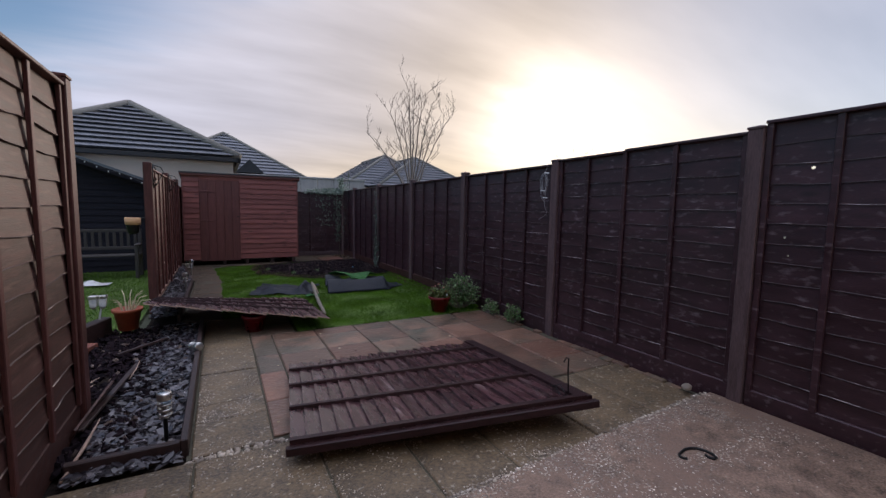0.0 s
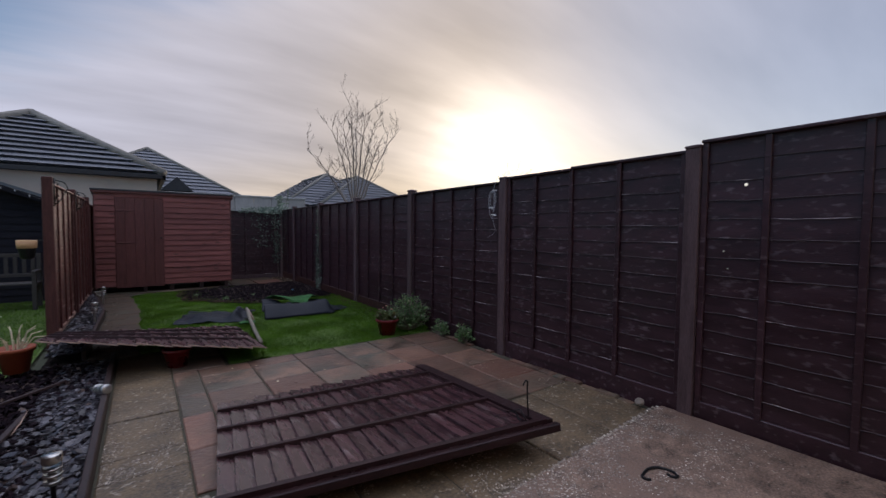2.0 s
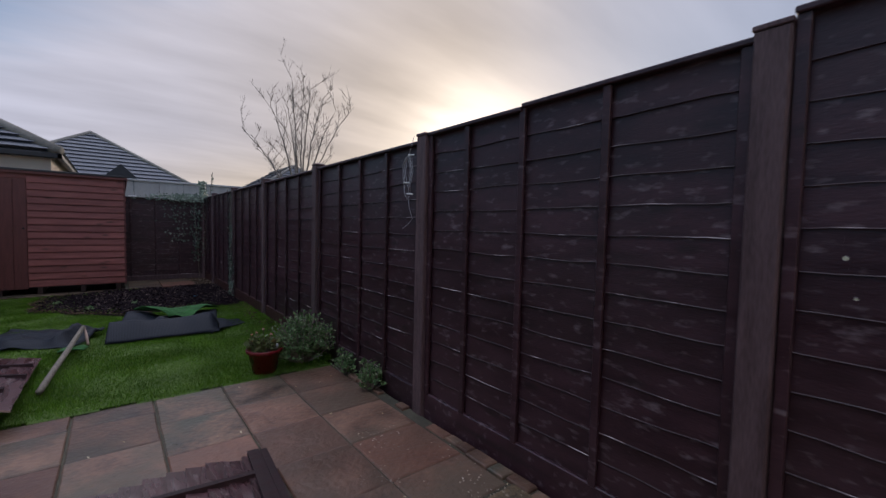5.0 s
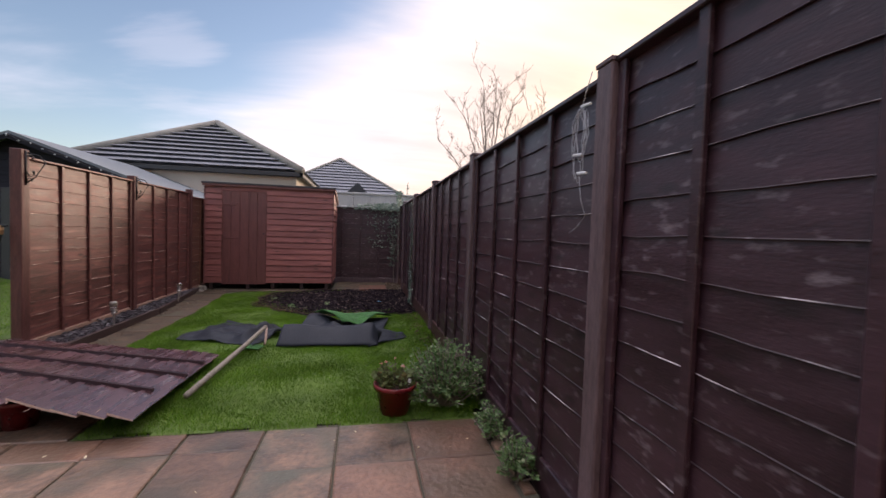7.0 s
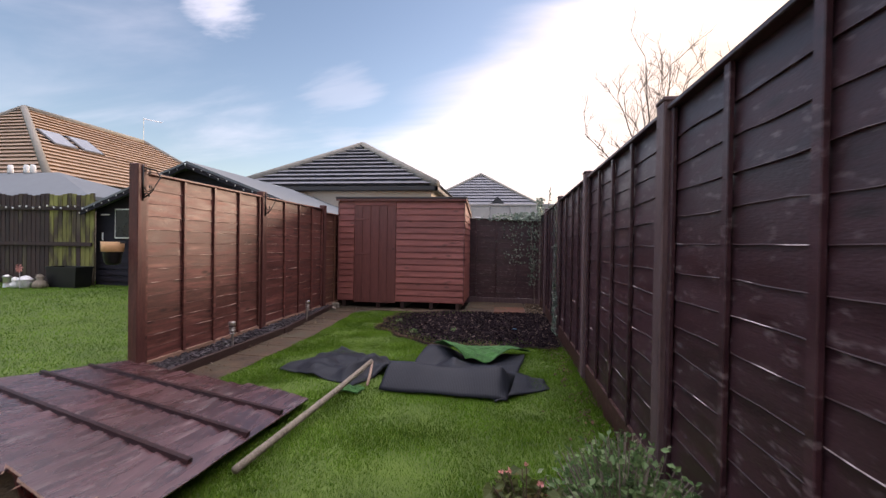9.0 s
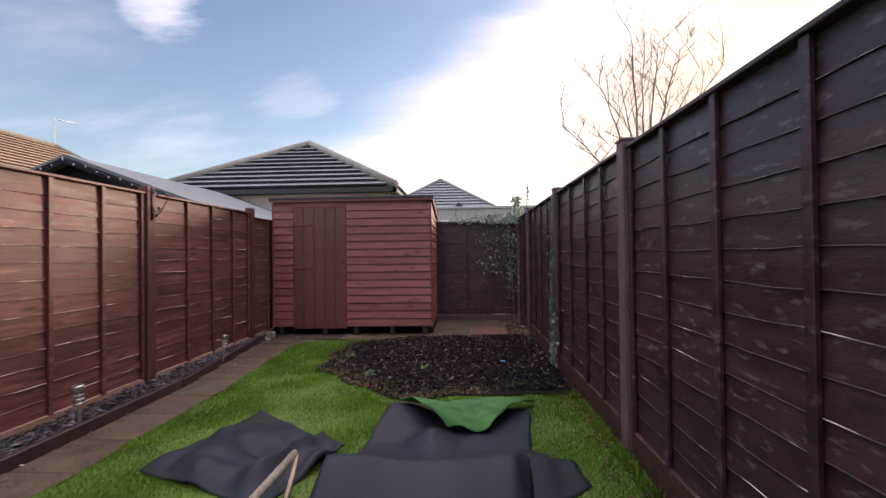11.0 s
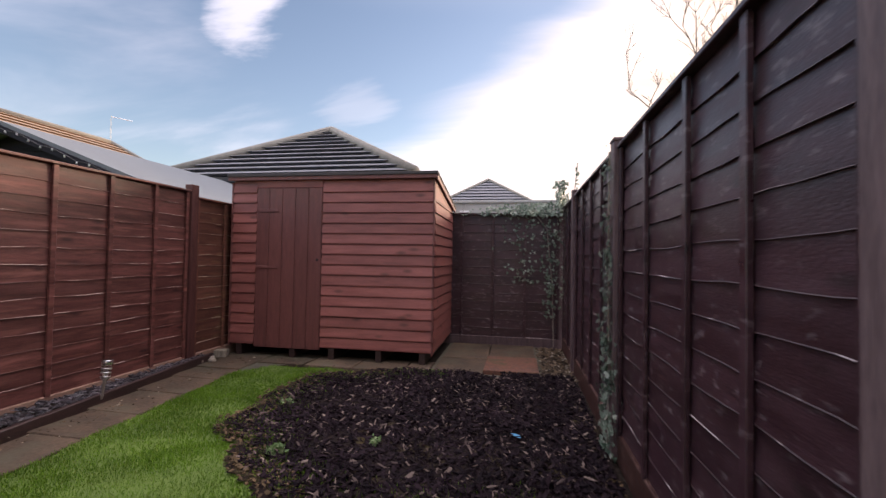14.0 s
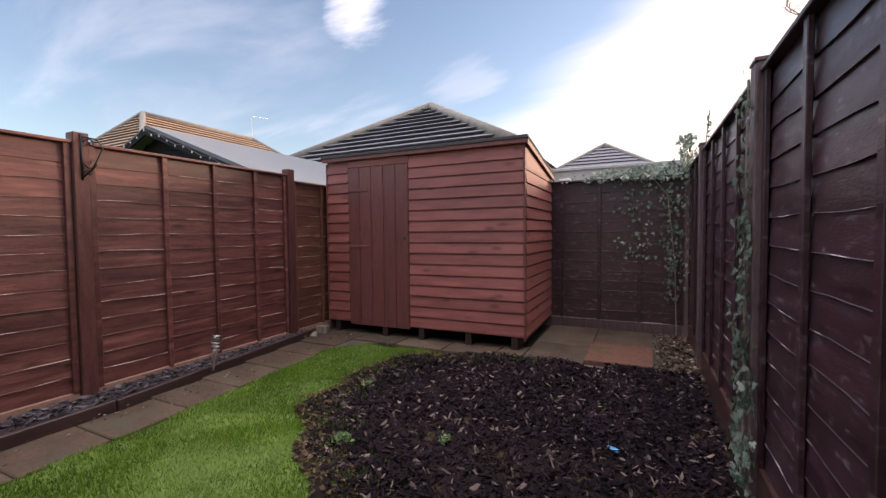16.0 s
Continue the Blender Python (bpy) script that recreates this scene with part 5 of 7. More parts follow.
cloth("turf_scrap", [(1.40, 6.62, 0.012), (1.60, 6.60, 0.012), (1.62, 6.74, 0.012), (1.42, 6.76, 0.012)], lambda u, v: 0.02 * hump(u, 0.5, 0.6), M["astro"],
      "small green scrap of artificial turf on the lawn", "turf scrap", n=8, seed=12)


# ---- poles and sticks ----
def rod(name, pts, r, mat, label, cat, seg=8):
    ob = put(name, mesh_from(name, *tube_data(pts, r, seg), mat, True))
    tagged(ob, label, cat)
    return ob


rod("timber_pole", [(1.405, 5.36, 0.045), (1.45, 5.9, 0.065), (1.51, 6.5, 0.10), (1.57, 7.05, 0.15)], [0.022, 0.023, 0.022, 0.021], M["pole"], "bare weathered round timber pole lying on the lawn", "pole", 10)
rod("split_stake", [(1.62, 6.80, 0.02), (1.60, 6.95, 0.09), (1.585, 7.05, 0.15)], [0.012, 0.014, 0.006], M["splinter"], "orange splinter of broken wood stuck in the turf", "stake", 5)
TIMBER = "broken strip of red-brown timber lying in the bed"
for p, q, wide, tall, turn, mt in (((-0.46, 3.12, 0.075), (-0.35, 4.28, 0.06), 0.035, 0.018, 0, "edging"), ((-0.49, 3.10, 0.06), (-0.415, 3.64, 0.13), 0.085, 0.016, 62, "fence_brown"),
                                   ((-0.55, 4.62, 0.05), (-0.22, 4.95, 0.06), 0.04, 0.02, 10, "edging")):
    a, b = Vector(p), Vector(q)
    ob = part("broken_batten", box(-wide / 2, wide / 2, -tall / 2, tall / 2, -(b - a).length, 0, 0.003), M[mt], None, "", look(a, b) @ pose(0, 0, 0, 0, 0, turn))
    tagged(ob, TIMBER, "timber strip")
for p, q, r in (((-0.43, 2.68, 0.03), (-0.385, 3.22, 0.09), 0.010), ((-0.66, 3.86, 0.05), (-0.55, 4.02, 0.07), 0.007), ((-0.64, 3.84, 0.04), (-0.56, 3.94, 0.05), 0.006), ((-0.36, 3.95, 0.05), (-0.34, 4.3, 0.08), 0.005)):
    rod("pale_splinter", [p, Vector(p).lerp(Vector(q), 0.5) + Vector((0.008, 0, 0)), q], [r * 0.7, r, r * 0.3], M["splinter"], "pale splinter of torn wood in the bed", "splinter", 5)
ob = part("brick", box(-0.105, 0.105, -0.05, 0.05, 0, 0.068, 0.006), M["brick"], None, "", pose(-0.84, 4.95, 0.0, 0, 0, 72))
tagged(ob, "red brick edging the neighbouring flower bed", "brick")

# ---- pots ----
POT = [(0.075, 0.0), (0.085, 0.004), (0.118, 0.19), (0.132, 0.192), (0.136, 0.225), (0.126, 0.228), (0.118, 0.20), (0.112, 0.18), (0.0005, 0.178)]


def pot(x, y, z, scale, mat, label, squash=1.0):
    p = root("plant_pot", x, y, z)
    part("body", lathe(bmesh.new(), [(r * scale, h * scale * squash) for r, h in POT[:6]] + [(0.11 * scale, 0.18 * scale * squash)], 28), mat, p, "", None, True)
    part("compost", lathe(bmesh.new(), [(0.112 * scale, 0.17 * scale * squash), (0.105 * scale, 0.186 * scale * squash), (0.05 * scale, 0.192 * scale * squash), (0.001, 0.194 * scale * squash)], 20), M["soil"], p, "dark damp compost")
    tagged(p, label, "plant pot")
    return p


def leaf(bag, p, d, size, wide=0.5, bend=0.25, r=rng):
    d = Vector(d).normalized()
    side = d.cross(Vector((r.uniform(-1, 1), r.uniform(-1, 1), r.uniform(-0.2, 1)))).normalized()
    up = side.cross(d)
    p = Vector(p)
    bag.add([p, p + d * size * 0.5 + side * size * wide * 0.5 + up * size * bend * 0.4, p + d * size + up * 0, p + d * size * 0.5 - side * size * wide * 0.5 + up * size * bend * 0.4],
            [(0, 1, 2, 3)])


def ivy_leaf(bag, p, nrm, size, r=rng):
    """A five-pointed ivy leaf hanging on a surface with normal nrm."""
    nrm = (Vector(nrm) + Vector((r.uniform(-1, 1), r.uniform(-1, 1), r.uniform(-0.6, 0.8))) * 0.55).normalized()
    down = (Vector((r.uniform(-0.6, 0.6), r.uniform(-0.6, 0.6), -1)) - nrm * nrm.z * -1).normalized()
    side = nrm.cross(down).normalized()
    down = side.cross(nrm)
    p = Vector(p)
    shape = ((0, -0.25), (0.35, -0.45), (0.62, -0.05), (0.3, 0.1), (0.38, 0.4), (0.0, 0.8), (-0.38, 0.4), (-0.3, 0.1), (-0.62, -0.05), (-0.35, -0.45))
    n0 = [p + side * (a * size) + down * (b * size) + nrm * (-0.12 * size * abs(a)) for a, b in shape]
    bag.add([p + nrm * 0.02 * size] + n0, [(0, i + 1, (i + 1) % 10 + 1) for i in range(10)])


M["brown_stem"] = material("brown_plant_stem", (0.12, 0.085, 0.05), (0.07, 0.05, 0.03), 8, (1, 1, 1), 0.8, 0.2, 60)
M["geranium"] = island_material("geranium_leaf", (0.05, 0.075, 0.025), (0.17, 0.20, 0.07), 0.5, (0.24, 0.14, 0.06), True)


def pot_geranium():
    p = pot(2.86, 5.03, -0.005, 1.12, M["red_pot"], "glossy dark red pot with a straggly pink geranium", 0.84)
    r = random.Random(21)
    stems, leaves = Bag(), Bag()
    for k in range(40):
        a, l = r.uniform(0, 6.28), r.uniform(0.03, 0.14)
        q = Vector((math.cos(a) * 0.06, math.sin(a) * 0.06, 0.175))
        e = q + Vector((math.cos(a) * 0.07, math.sin(a) * 0.07, l))
        stems.add(*tube_data([q, q.lerp(e, 0.5) + Vector((0, 0, 0.02)), e], [0.004, 0.003, 0.002], 5))
        for _ in range(7):
            leaf(leaves, q.lerp(e, r.uniform(0.3, 1)), (r.uniform(-1, 1), r.uniform(-1, 1), r.uniform(-0.5, 0.5)), r.uniform(0.03, 0.06), 0.8)
    for dx, dy, dz in ((-0.07, 0.0, 0.36), (0.0, 0.03, 0.37), (0.05, -0.02, 0.33), (-0.1, 0.02, 0.34)):
        stems.add(*tube_data([(dx * 0.4, dy, 0.2), (dx, dy, dz)], [0.003, 0.002], 5))
        blooms = Bag()
        for _ in range(7):
            leaf(blooms, (dx, dy, dz), (r.uniform(-1, 1), r.uniform(-1, 1), r.uniform(-0.3, 1)), 0.016, 0.9)
        put("flower", blooms.mesh("flower", M["pink"]), p, None, "small pink bloom")
    put("stem", stems.mesh("stem", M["brown_stem"]), p)
    put("foliage", leaves.mesh("foliage", M["geranium"]), p, None, "straggly green and brown leaves")
    t = lathe(bmesh.new(), [(0.012, 0.17), (0.012, 0.235), (0.009, 0.24), (0.001, 0.242)], 10, Matrix.Translation((0.10, -0.02, 0)))
    part("plant_label", t, M["white"], p, "small white peg")


pot_geranium()


def pot_dry():
    p = pot(-0.60, 5.47, 0.06, 1.0, M["terracotta"], "orange terracotta-coloured pot with dry broken stems")
    r = random.Random(4)
    b = Bag()
    for k in range(14):
        a = r.uniform(0, 6.28)
        e = Vector((math.cos(a) * r.uniform(0.05, 0.26), math.sin(a) * r.uniform(0.05, 0.2), r.uniform(0.26, 0.42)))
        b.add(*tube_data([(math.cos(a) * 0.04, math.sin(a) * 0.04, 0.18), e * 0.6 + Vector((0, 0, 0.12)), e], [0.006, 0.005, 0.003], 5))
    put("stem", b.mesh("stem", M["dry"]), p, None, "pale dry cut stems")


pot_dry()
pot(0.58, 5.10, -0.003, 0.95, M["red_pot"], "glossy red pot trapped under the fallen panel", 0.85)

broken = bpy.data.objects["fallen_fence.001"]
sr = random.Random(61)
for k in range(9):
    u = sr.random()
    p = Vector((-0.41, 5.10, 0.385)).lerp(Vector((1.32, 4.81, 0.13)), u) + Vector((0, -0.03, 0.01)) - broken.matrix_basis.translation
    q = p + Vector((sr.uniform(-0.05, 0.05), sr.uniform(-0.09, 0.0), sr.uniform(-0.02, 0.035)))
    put("splinter", mesh_from("splinter", *tube_data([p + Vector((0, 0.06, 0.004)), p, q], [0.004, 0.004, 0.0015], 4), M["splinter"]), broken, None, "pale torn splinter")

# ---- plants along the fence ----
def shrub(x, y, z, rx, ry, h, n, size, seed, label, mat="shrub"):
    s = root("shrub", x, y, z)
    r = random.Random(seed)
    st, lv = Bag(), Bag()
    for k in range(n // 14):
        a, t = r.uniform(0, 6.28), math.sqrt(r.random())
        base = Vector((math.cos(a) * rx * 0.25 * t, math.sin(a) * ry * 0.25 * t, 0))
        t *= r.uniform(0.7, 1.2)
        tip = Vector((math.cos(a) * rx * t, math.sin(a) * ry * t, max(0.03, h * (1 - 0.5 * t * t) * r.uniform(0.45, 1.12))))
        mid = base.lerp(tip, 0.55) + Vector((0, 0, 0.05 * h))
        st.add(*tube_data([base, mid, tip], [0.005, 0.004, 0.002], 4))
        for j in range(14):
            f = r.uniform(0.35, 1.0)
            q = base.lerp(mid, f * 2) if f < 0.5 else mid.lerp(tip, f * 2 - 1)
            leaf(lv, q + Vector((r.uniform(-1, 1), r.uniform(-1, 1), r.uniform(-1, 1))) * 0.02, (r.uniform(-1, 1), r.uniform(-1, 1), r.uniform(-0.2, 0.9)), size * r.uniform(0.6, 1.25), 0.62)
    put("stem", st.mesh("stem", M["twig"]), s)
    put("foliage", lv.mesh("foliage", M[mat]), s, None, "many small grey-green leaves")
    tagged(s, label, "shrub")


shrub(3.24, 5.14, -0.01, 0.34, 0.32, 0.46, 3400, 0.034, 31, "bushy grey-green shrub at the foot of the fence")
shrub(3.42, 4.62, -0.01, 0.10, 0.17, 0.20, 420, 0.032, 32, "low straggly plant between the slabs and the fence")
shrub(3.42, 4.16, -0.01, 0.11, 0.15, 0.24, 520, 0.034, 33, "small leafy green plant at the foot of the fence")
shrub(1.56, 8.86, 0.02, 0.05, 0.05, 0.06, 70, 0.035, 34, "little pale green weed in the bark")
shrub(1.16, 9.66, 0.02, 0.05, 0.05, 0.04, 56, 0.028, 35, "little green weed at the bed's edge")
shrub(2.06, 9.10, 0.02, 0.03, 0.03, 0.03, 42, 0.028, 36, "small pale weed in the bark")


def ivy(label, spots, seed, stems):
    v = root("ivy", *spots[0][0])
    o = Vector(spots[0][0])
    r = random.Random(seed)
    lv, st = Bag(), Bag()
    for p, nrm, sx, sy, sz, n, size in spots:
        for _ in range(n):
            q = Vector(p) - o + Vector((r.gauss(0, sx), r.gauss(0, sy), r.uniform(-sz, sz)))
            ivy_leaf(lv, q, nrm, size * r.uniform(0.6, 1.25), r)
    for pts in stems:
        st.add(*tube_data([Vector(p) - o for p in pts], 0.006, 5))
    put("stem", st.mesh("stem", M["twig"]), v)
    put("foliage", lv.mesh("foliage", M["ivy"]), v, None, "five-pointed dark green ivy leaves")
    tagged(v, label, "ivy")


ivy("trailing ivy climbing a dark fence post", [((3.45, 9.36, 0.25), (-1, -0.5, 0), 0.016, 0.055, 0.28, 120, 0.030), ((3.45, 9.36, 0.85), (-1, 0, 0), 0.020, 0.034, 0.42, 190, 0.031),
     ((3.455, 9.37, 1.45), (-1, 0, 0), 0.014, 0.026, 0.35, 80, 0.028), ((3.455, 9.20, 0.40), (-1, 0, 0), 0.012, 0.05, 0.22, 40, 0.027), ((3.46, 9.38, 1.85), (-1, 0, 0.3), 0.012, 0.02, 0.1, 8, 0.022)], 41,
    [[(3.47, 9.38, -0.03), (3.465, 9.36, 0.6), (3.465, 9.38, 1.2), (3.465, 9.37, 1.85)]])
ivy("ivy hanging over the top of the back fence", [((3.2, 12.45, 1.86), (0, -1, 0.5), 0.25, 0.05, 0.09, 320, 0.038), ((2.75, 12.47, 1.84), (0, -1, 0.5), 0.25, 0.04, 0.06, 170, 0.034),
     ((3.05, 12.46, 1.35), (0, -1, 0), 0.17, 0.012, 0.5, 130, 0.032), ((3.36, 12.44, 1.2), (-0.5, -1, 0), 0.06, 0.03, 0.8, 190, 0.034), ((3.46, 12.0, 1.3), (-1, 0, 0), 0.015, 0.15, 0.6, 60, 0.03),
     ((3.46, 12.15, 1.95), (-1, 0, 0.3), 0.04, 0.16, 0.1, 90, 0.034), ((3.50, 12.62, 2.08), (-0.5, -1, 0.2), 0.04, 0.04, 0.2, 170, 0.036), ((3.70, 12.5, 2.25), (-0.5, -1, 0.2), 0.015, 0.015, 0.2, 22, 0.026)], 42,
    [[(3.4, 12.44, 0.0), (3.38, 12.45, 0.8), (3.3, 12.45, 1.6), (3.1, 12.46, 1.85)], [(3.54, 12.6, -0.05), (3.54, 12.6, 1.5), (3.50, 12.62, 2.28)], [(3.54, 12.6, 1.4), (3.66, 12.55, 2.0), (3.70, 12.5, 2.5)]])


# ---- solar lights and ironwork ----
def solar_light(x, y, z, h, tilt, label, rz=0, stake="steel"):
    s = root("solar_light", x, y, z, rz, tilt)
    part("stake", lathe(bmesh.new(), [(0.006, 0.0), (0.010, 0.03), (0.011, h - 0.16), (0.026, h - 0.145)], 14), M[stake], s, "", None, True)
    part("lens", lathe(bmesh.new(), [(0.028, h - 0.145), (0.031, h - 0.14), (0.033, h - 0.05), (0.031, h - 0.045)], 18), M["glass"], s, "clear ribbed lens", None, True)
    part("bulb_holder", lathe(bmesh.new(), [(0.012, h - 0.145), (0.012, h - 0.09), (0.006, h - 0.08)], 8), M["steel"], s)
    for k in range(3):
        part("band", lathe(bmesh.new(), [(0.0335, h - 0.135 + k * 0.03), (0.0355, h - 0.13 + k * 0.03), (0.0335, h - 0.125 + k * 0.03)], 18), M["steel"], s, "", None, True)
    part("cap", lathe(bmesh.new(), [(0.034, h - 0.045), (0.037, h - 0.042), (0.037, h - 0.008), (0.034, h - 0.004), (0.001, h - 0.003)], 18), M["steel"], s, "steel cap with a dark solar cell", None, True)
    tagged(s, label, "solar light", group="solar lights")
    return s


solar_light(-0.23, 9.37, 0.04, 0.30, -8, "small steel solar garden light leaning in the slate chips")
solar_light(-0.22, 7.62, 0.04, 0.30, 3, "small steel solar garden light in the slate chips")
solar_light(-0.02, 2.84, 0.04, 0.30, 2, "small steel solar garden light in the slate bed", 0, "iron")
solar_light(-0.03, 4.55, 0.085, 0.24, 82, "small solar garden light fallen over in the slate bed", 30)


M["frosted"] = material("frosted_pale_plastic", (0.78, 0.78, 0.78), (0.55, 0.55, 0.57), 14, (1, 1, 1), 0.25, 0.2, 60)


def lantern(x, y, z):
    s = root("garden_lantern", x, y, z)
    s.matrix_basis = s.matrix_basis @ Matrix.Diagonal((0.62, 0.62, 0.8, 1))
    part("stake", box(-0.012, 0.012, -0.008, 0.008, 0, 0.2, 0.003), M["cable"], s, "", Matrix.Rotation(radians(12), 4, "Y"))
    for dx in (-0.06, 0.06):
        m = Matrix.Translation((dx, 0, 0)) @ Matrix.Rotation(0.78, 4, "Z")
        part("body", lathe(bmesh.new(), [(0.050, 0.17), (0.062, 0.19), (0.070, 0.27), (0.074, 0.28)], 4, m), M["frosted"], s, "frosted square lantern body")
        part("cap", lathe(bmesh.new(), [(0.076, 0.28), (0.080, 0.285), (0.080, 0.315), (0.06, 0.322), (0.001, 0.323)], 4, m), M["steel"], s, "steel lantern cap")
        part("base", lathe(bmesh.new(), [(0.03, 0.15), (0.05, 0.17)], 4, m), M["steel"], s)
    tagged(s, "pair of pale plastic garden lanterns on a stake", "garden lantern")


lantern(-0.83, 5.44, 0.19)


def hook_on_concrete():
    b = Bag()
    o = Vector((2.55, 1.45, 0.042))
    pts = [(-0.055 + 0.022 * math.cos(q), -0.012 + 0.018 * math.sin(q)) for q in (4.4, 3.6, 2.8, 2.0)]
    pts += [(-0.03, 0.012), (0.0, 0.016), (0.035, 0.012), (0.065, -0.002), (0.083, -0.03), (0.085, -0.06), (0.07, -0.082), (0.05, -0.082), (0.04, -0.066), (0.047, -0.05)]
    b.add(*tube_data([o + Vector((x * 1.15, y * 1.3, 0)) for x, y in pts], 0.008, 7))
    ob = put("iron_hook", b.mesh("iron_hook", M["iron"], True))
    tagged(ob, "black wrought-iron scroll hook dropped on the concrete", "hook")


hook_on_concrete()
for y, px in ((8.625, LEFT_X + 0.052), (6.705, LEFT_X + 0.052)):
    b = Bag()
    b.add(*tube_data([(px, y - 0.005, 1.58), (px, y - 0.005, 1.90)], 0.008, 6))
    for zc, s_, turn in ((1.84, 0.032, 1), (1.70, 0.040, -1), (1.63, 0.024, 1)):
        pts = []
        for i in range(22):
            ang = i / 21 * 2.2 * math.pi
            rr = s_ * (1 - 0.75 * i / 21)
            pts.append((px + 0.006 + 0.03 * i / 21, y + 0.004 + s_ - rr * math.cos(ang), zc + turn * rr * math.sin(ang)))
        b.add(*tube_data(pts, 0.005, 6))
    b.add(*tube_data([(px, y, 1.88), (px + 0.08, y + 0.05, 1.86), (px + 0.11, y + 0.07, 1.80), (px + 0.05, y + 0.035, 1.66), (px, y, 1.60)], 0.006, 6))
    ob = put("basket_bracket", b.mesh("basket_bracket", M["iron"], True))
    tagged(ob, "black scrolled iron hanging-basket bracket on a post", "bracket")
b = Bag()
b.add(*tube_data([(2.20, 2.02, 0.22), (2.23, 2.06, 0.36), (2.22, 2.05, 0.43), (2.18, 2.03, 0.45), (2.15, 2.02, 0.43)], 0.005, 6))
b.add(*tube_data([(2.14, 1.98, 0.23), (2.16, 2.05, 0.27), (2.12, 2.10, 0.25), (2.19, 2.12, 0.22), (2.14, 2.03, 0.215)], 0.004, 6))
ob = put("basket_bracket", b.mesh("basket_bracket", M["iron"], True))
tagged(ob, "bent iron basket bracket still fixed to the fallen panel", "bracket")


M["amber"] = material("tan_woven_band", (0.62, 0.36, 0.17), (0.48, 0.27, 0.12), 10, (1, 1, 4), 0.6, 0.4, 60)


def hanging_planter():
    p = root("hanging_planter", LEFT_X - 0.17, 6.62, 1.0)
    part("pot", lathe(bmesh.new(), [(0.04, 0.0), (0.06, 0.02), (0.078, 0.15), (0.078, 0.16)], 18), M["iron"], p, "black plastic pot", None, True)
    part("band", lathe(bmesh.new(), [(0.077, 0.115), (0.083, 0.12), (0.086, 0.205), (0.080, 0.205)], 18), M["amber"], p, "pale woven band", None, True)
    part("arm", box(-0.02, 0.13, -0.008, 0.008, 0.19, 0.206, 0.003), M["iron"], p)
    tagged(p, "black hanging planter with a pale band on the fence post", "hanging planter")


hanging_planter()


def cable_bundle():
    """Looped pale cable hung from the fence beside a post."""
    x, y, z = FENCE_X - 0.055, 3.74, 1.77
    c = root("cable_bundle", x, y, z)
    b = Bag()
    r = random.Random(17)
    for k in range(6):
        w, h, off = r.uniform(0.02, 0.055), r.uniform(0.09, 0.155), r.uniform(-0.01, 0.025)
        pts = [(r.uniform(-0.006, 0.006), off + w * math.sin(2 * math.pi * i / 20), 0.02 - h * (1 - math.cos(2 * math.pi * i / 20)) / 1.0) for i in range(21)]
        put("loop", mesh_from("loop", *tube_data(pts, 0.0016, 5), M["cable"], True), c)
    put("tail", mesh_from("tail", *tube_data([(0, 0.0, -0.26), (0.0, -0.02, -0.35), (0.0, -0.06, -0.42), (0.005, 0.0, -0.46), (0.01, 0.08, -0.49)], 0.0016, 5), M["cable"], True), c)
    put("tail", mesh_from("tail", *tube_data([(0, 0, 0.02), (0.0, -0.03, 0.08), (0.01, -0.05, 0.15)], 0.0022, 5), M["cable"], True), c)
    for dz, dy in ((0.02, -0.03), (-0.17, 0.02), (-0.25, -0.02)):
        t = tube_data([(0, dy - 0.035, dz), (0, dy + 0.035, dz + 0.008)], 0.006, 6)
        put("clip", mesh_from("clip", *t, M["white"]), c, None, "pale plastic clip")
    tagged(c, "looped pale cable hanging on the dark fence beside a post", "cable")


cable_bundle()

# ---- bench, white bag, garden ornaments in the next garden ----
def bench(x, y):
    s = root("garden_bench", x, y, -0.025)
    for dx in (-0.62, 0.62):
        part("leg", box(dx - 0.03, dx + 0.03, -0.24, -0.18, 0, 0.62, 0.005), M["bench"], s)
        part("leg", box(dx - 0.03, dx + 0.03, 0.18, 0.24, 0, 0.92, 0.005), M["bench"], s)
        part("armrest", box(dx - 0.035, dx + 0.035, -0.26, 0.2, 0.62, 0.65, 0.006), M["bench"], s)
    for k in range(4):
        part("seat_slat", box(-0.65, 0.65, -0.22 + k * 0.1, -0.14 + k * 0.1, 0.42, 0.445, 0.004), M["bench"], s)
    for z in (0.52, 0.86):
        part("back_rail", box(-0.62, 0.62, 0.195, 0.225, z, z + 0.06, 0.005), M["bench"], s)
    for k in range(11):
        part("back_slat", box(-0.57 + k * 0.109, -0.52 + k * 0.109, 0.2, 0.218, 0.58, 0.86, 0.003), M["bench"], s)
    tagged(s, "dark slatted timber garden bench before the summerhouse", "bench")


bench(-1.75, 10.0)
cloth("plastic_bag", [(-1.85, 10.35 - 1.4, -0.015), (-1.42, 10.3 - 1.4, -0.015), (-1.40, 10.55 - 1.4, -0.015), (-1.8, 10.6 - 1.4, -0.015)], lambda u, v: 0.10 * hump(u, 0.35, 0.4) * hump(v, 0.5, 0.5), M["white"],
      "crumpled white plastic sheet on the neighbouring lawn", "plastic sheet", n=14, seed=3, fold=0.03)
def turned(name, x, y, profile, mat, label, cat, seg=16):
    ob = part(name, lathe(bmesh.new(), profile, seg), M[mat], None, "", Matrix.Translation((x, y, next_z(x, y) - 0.01)), True)
    tagged(ob, label, cat)


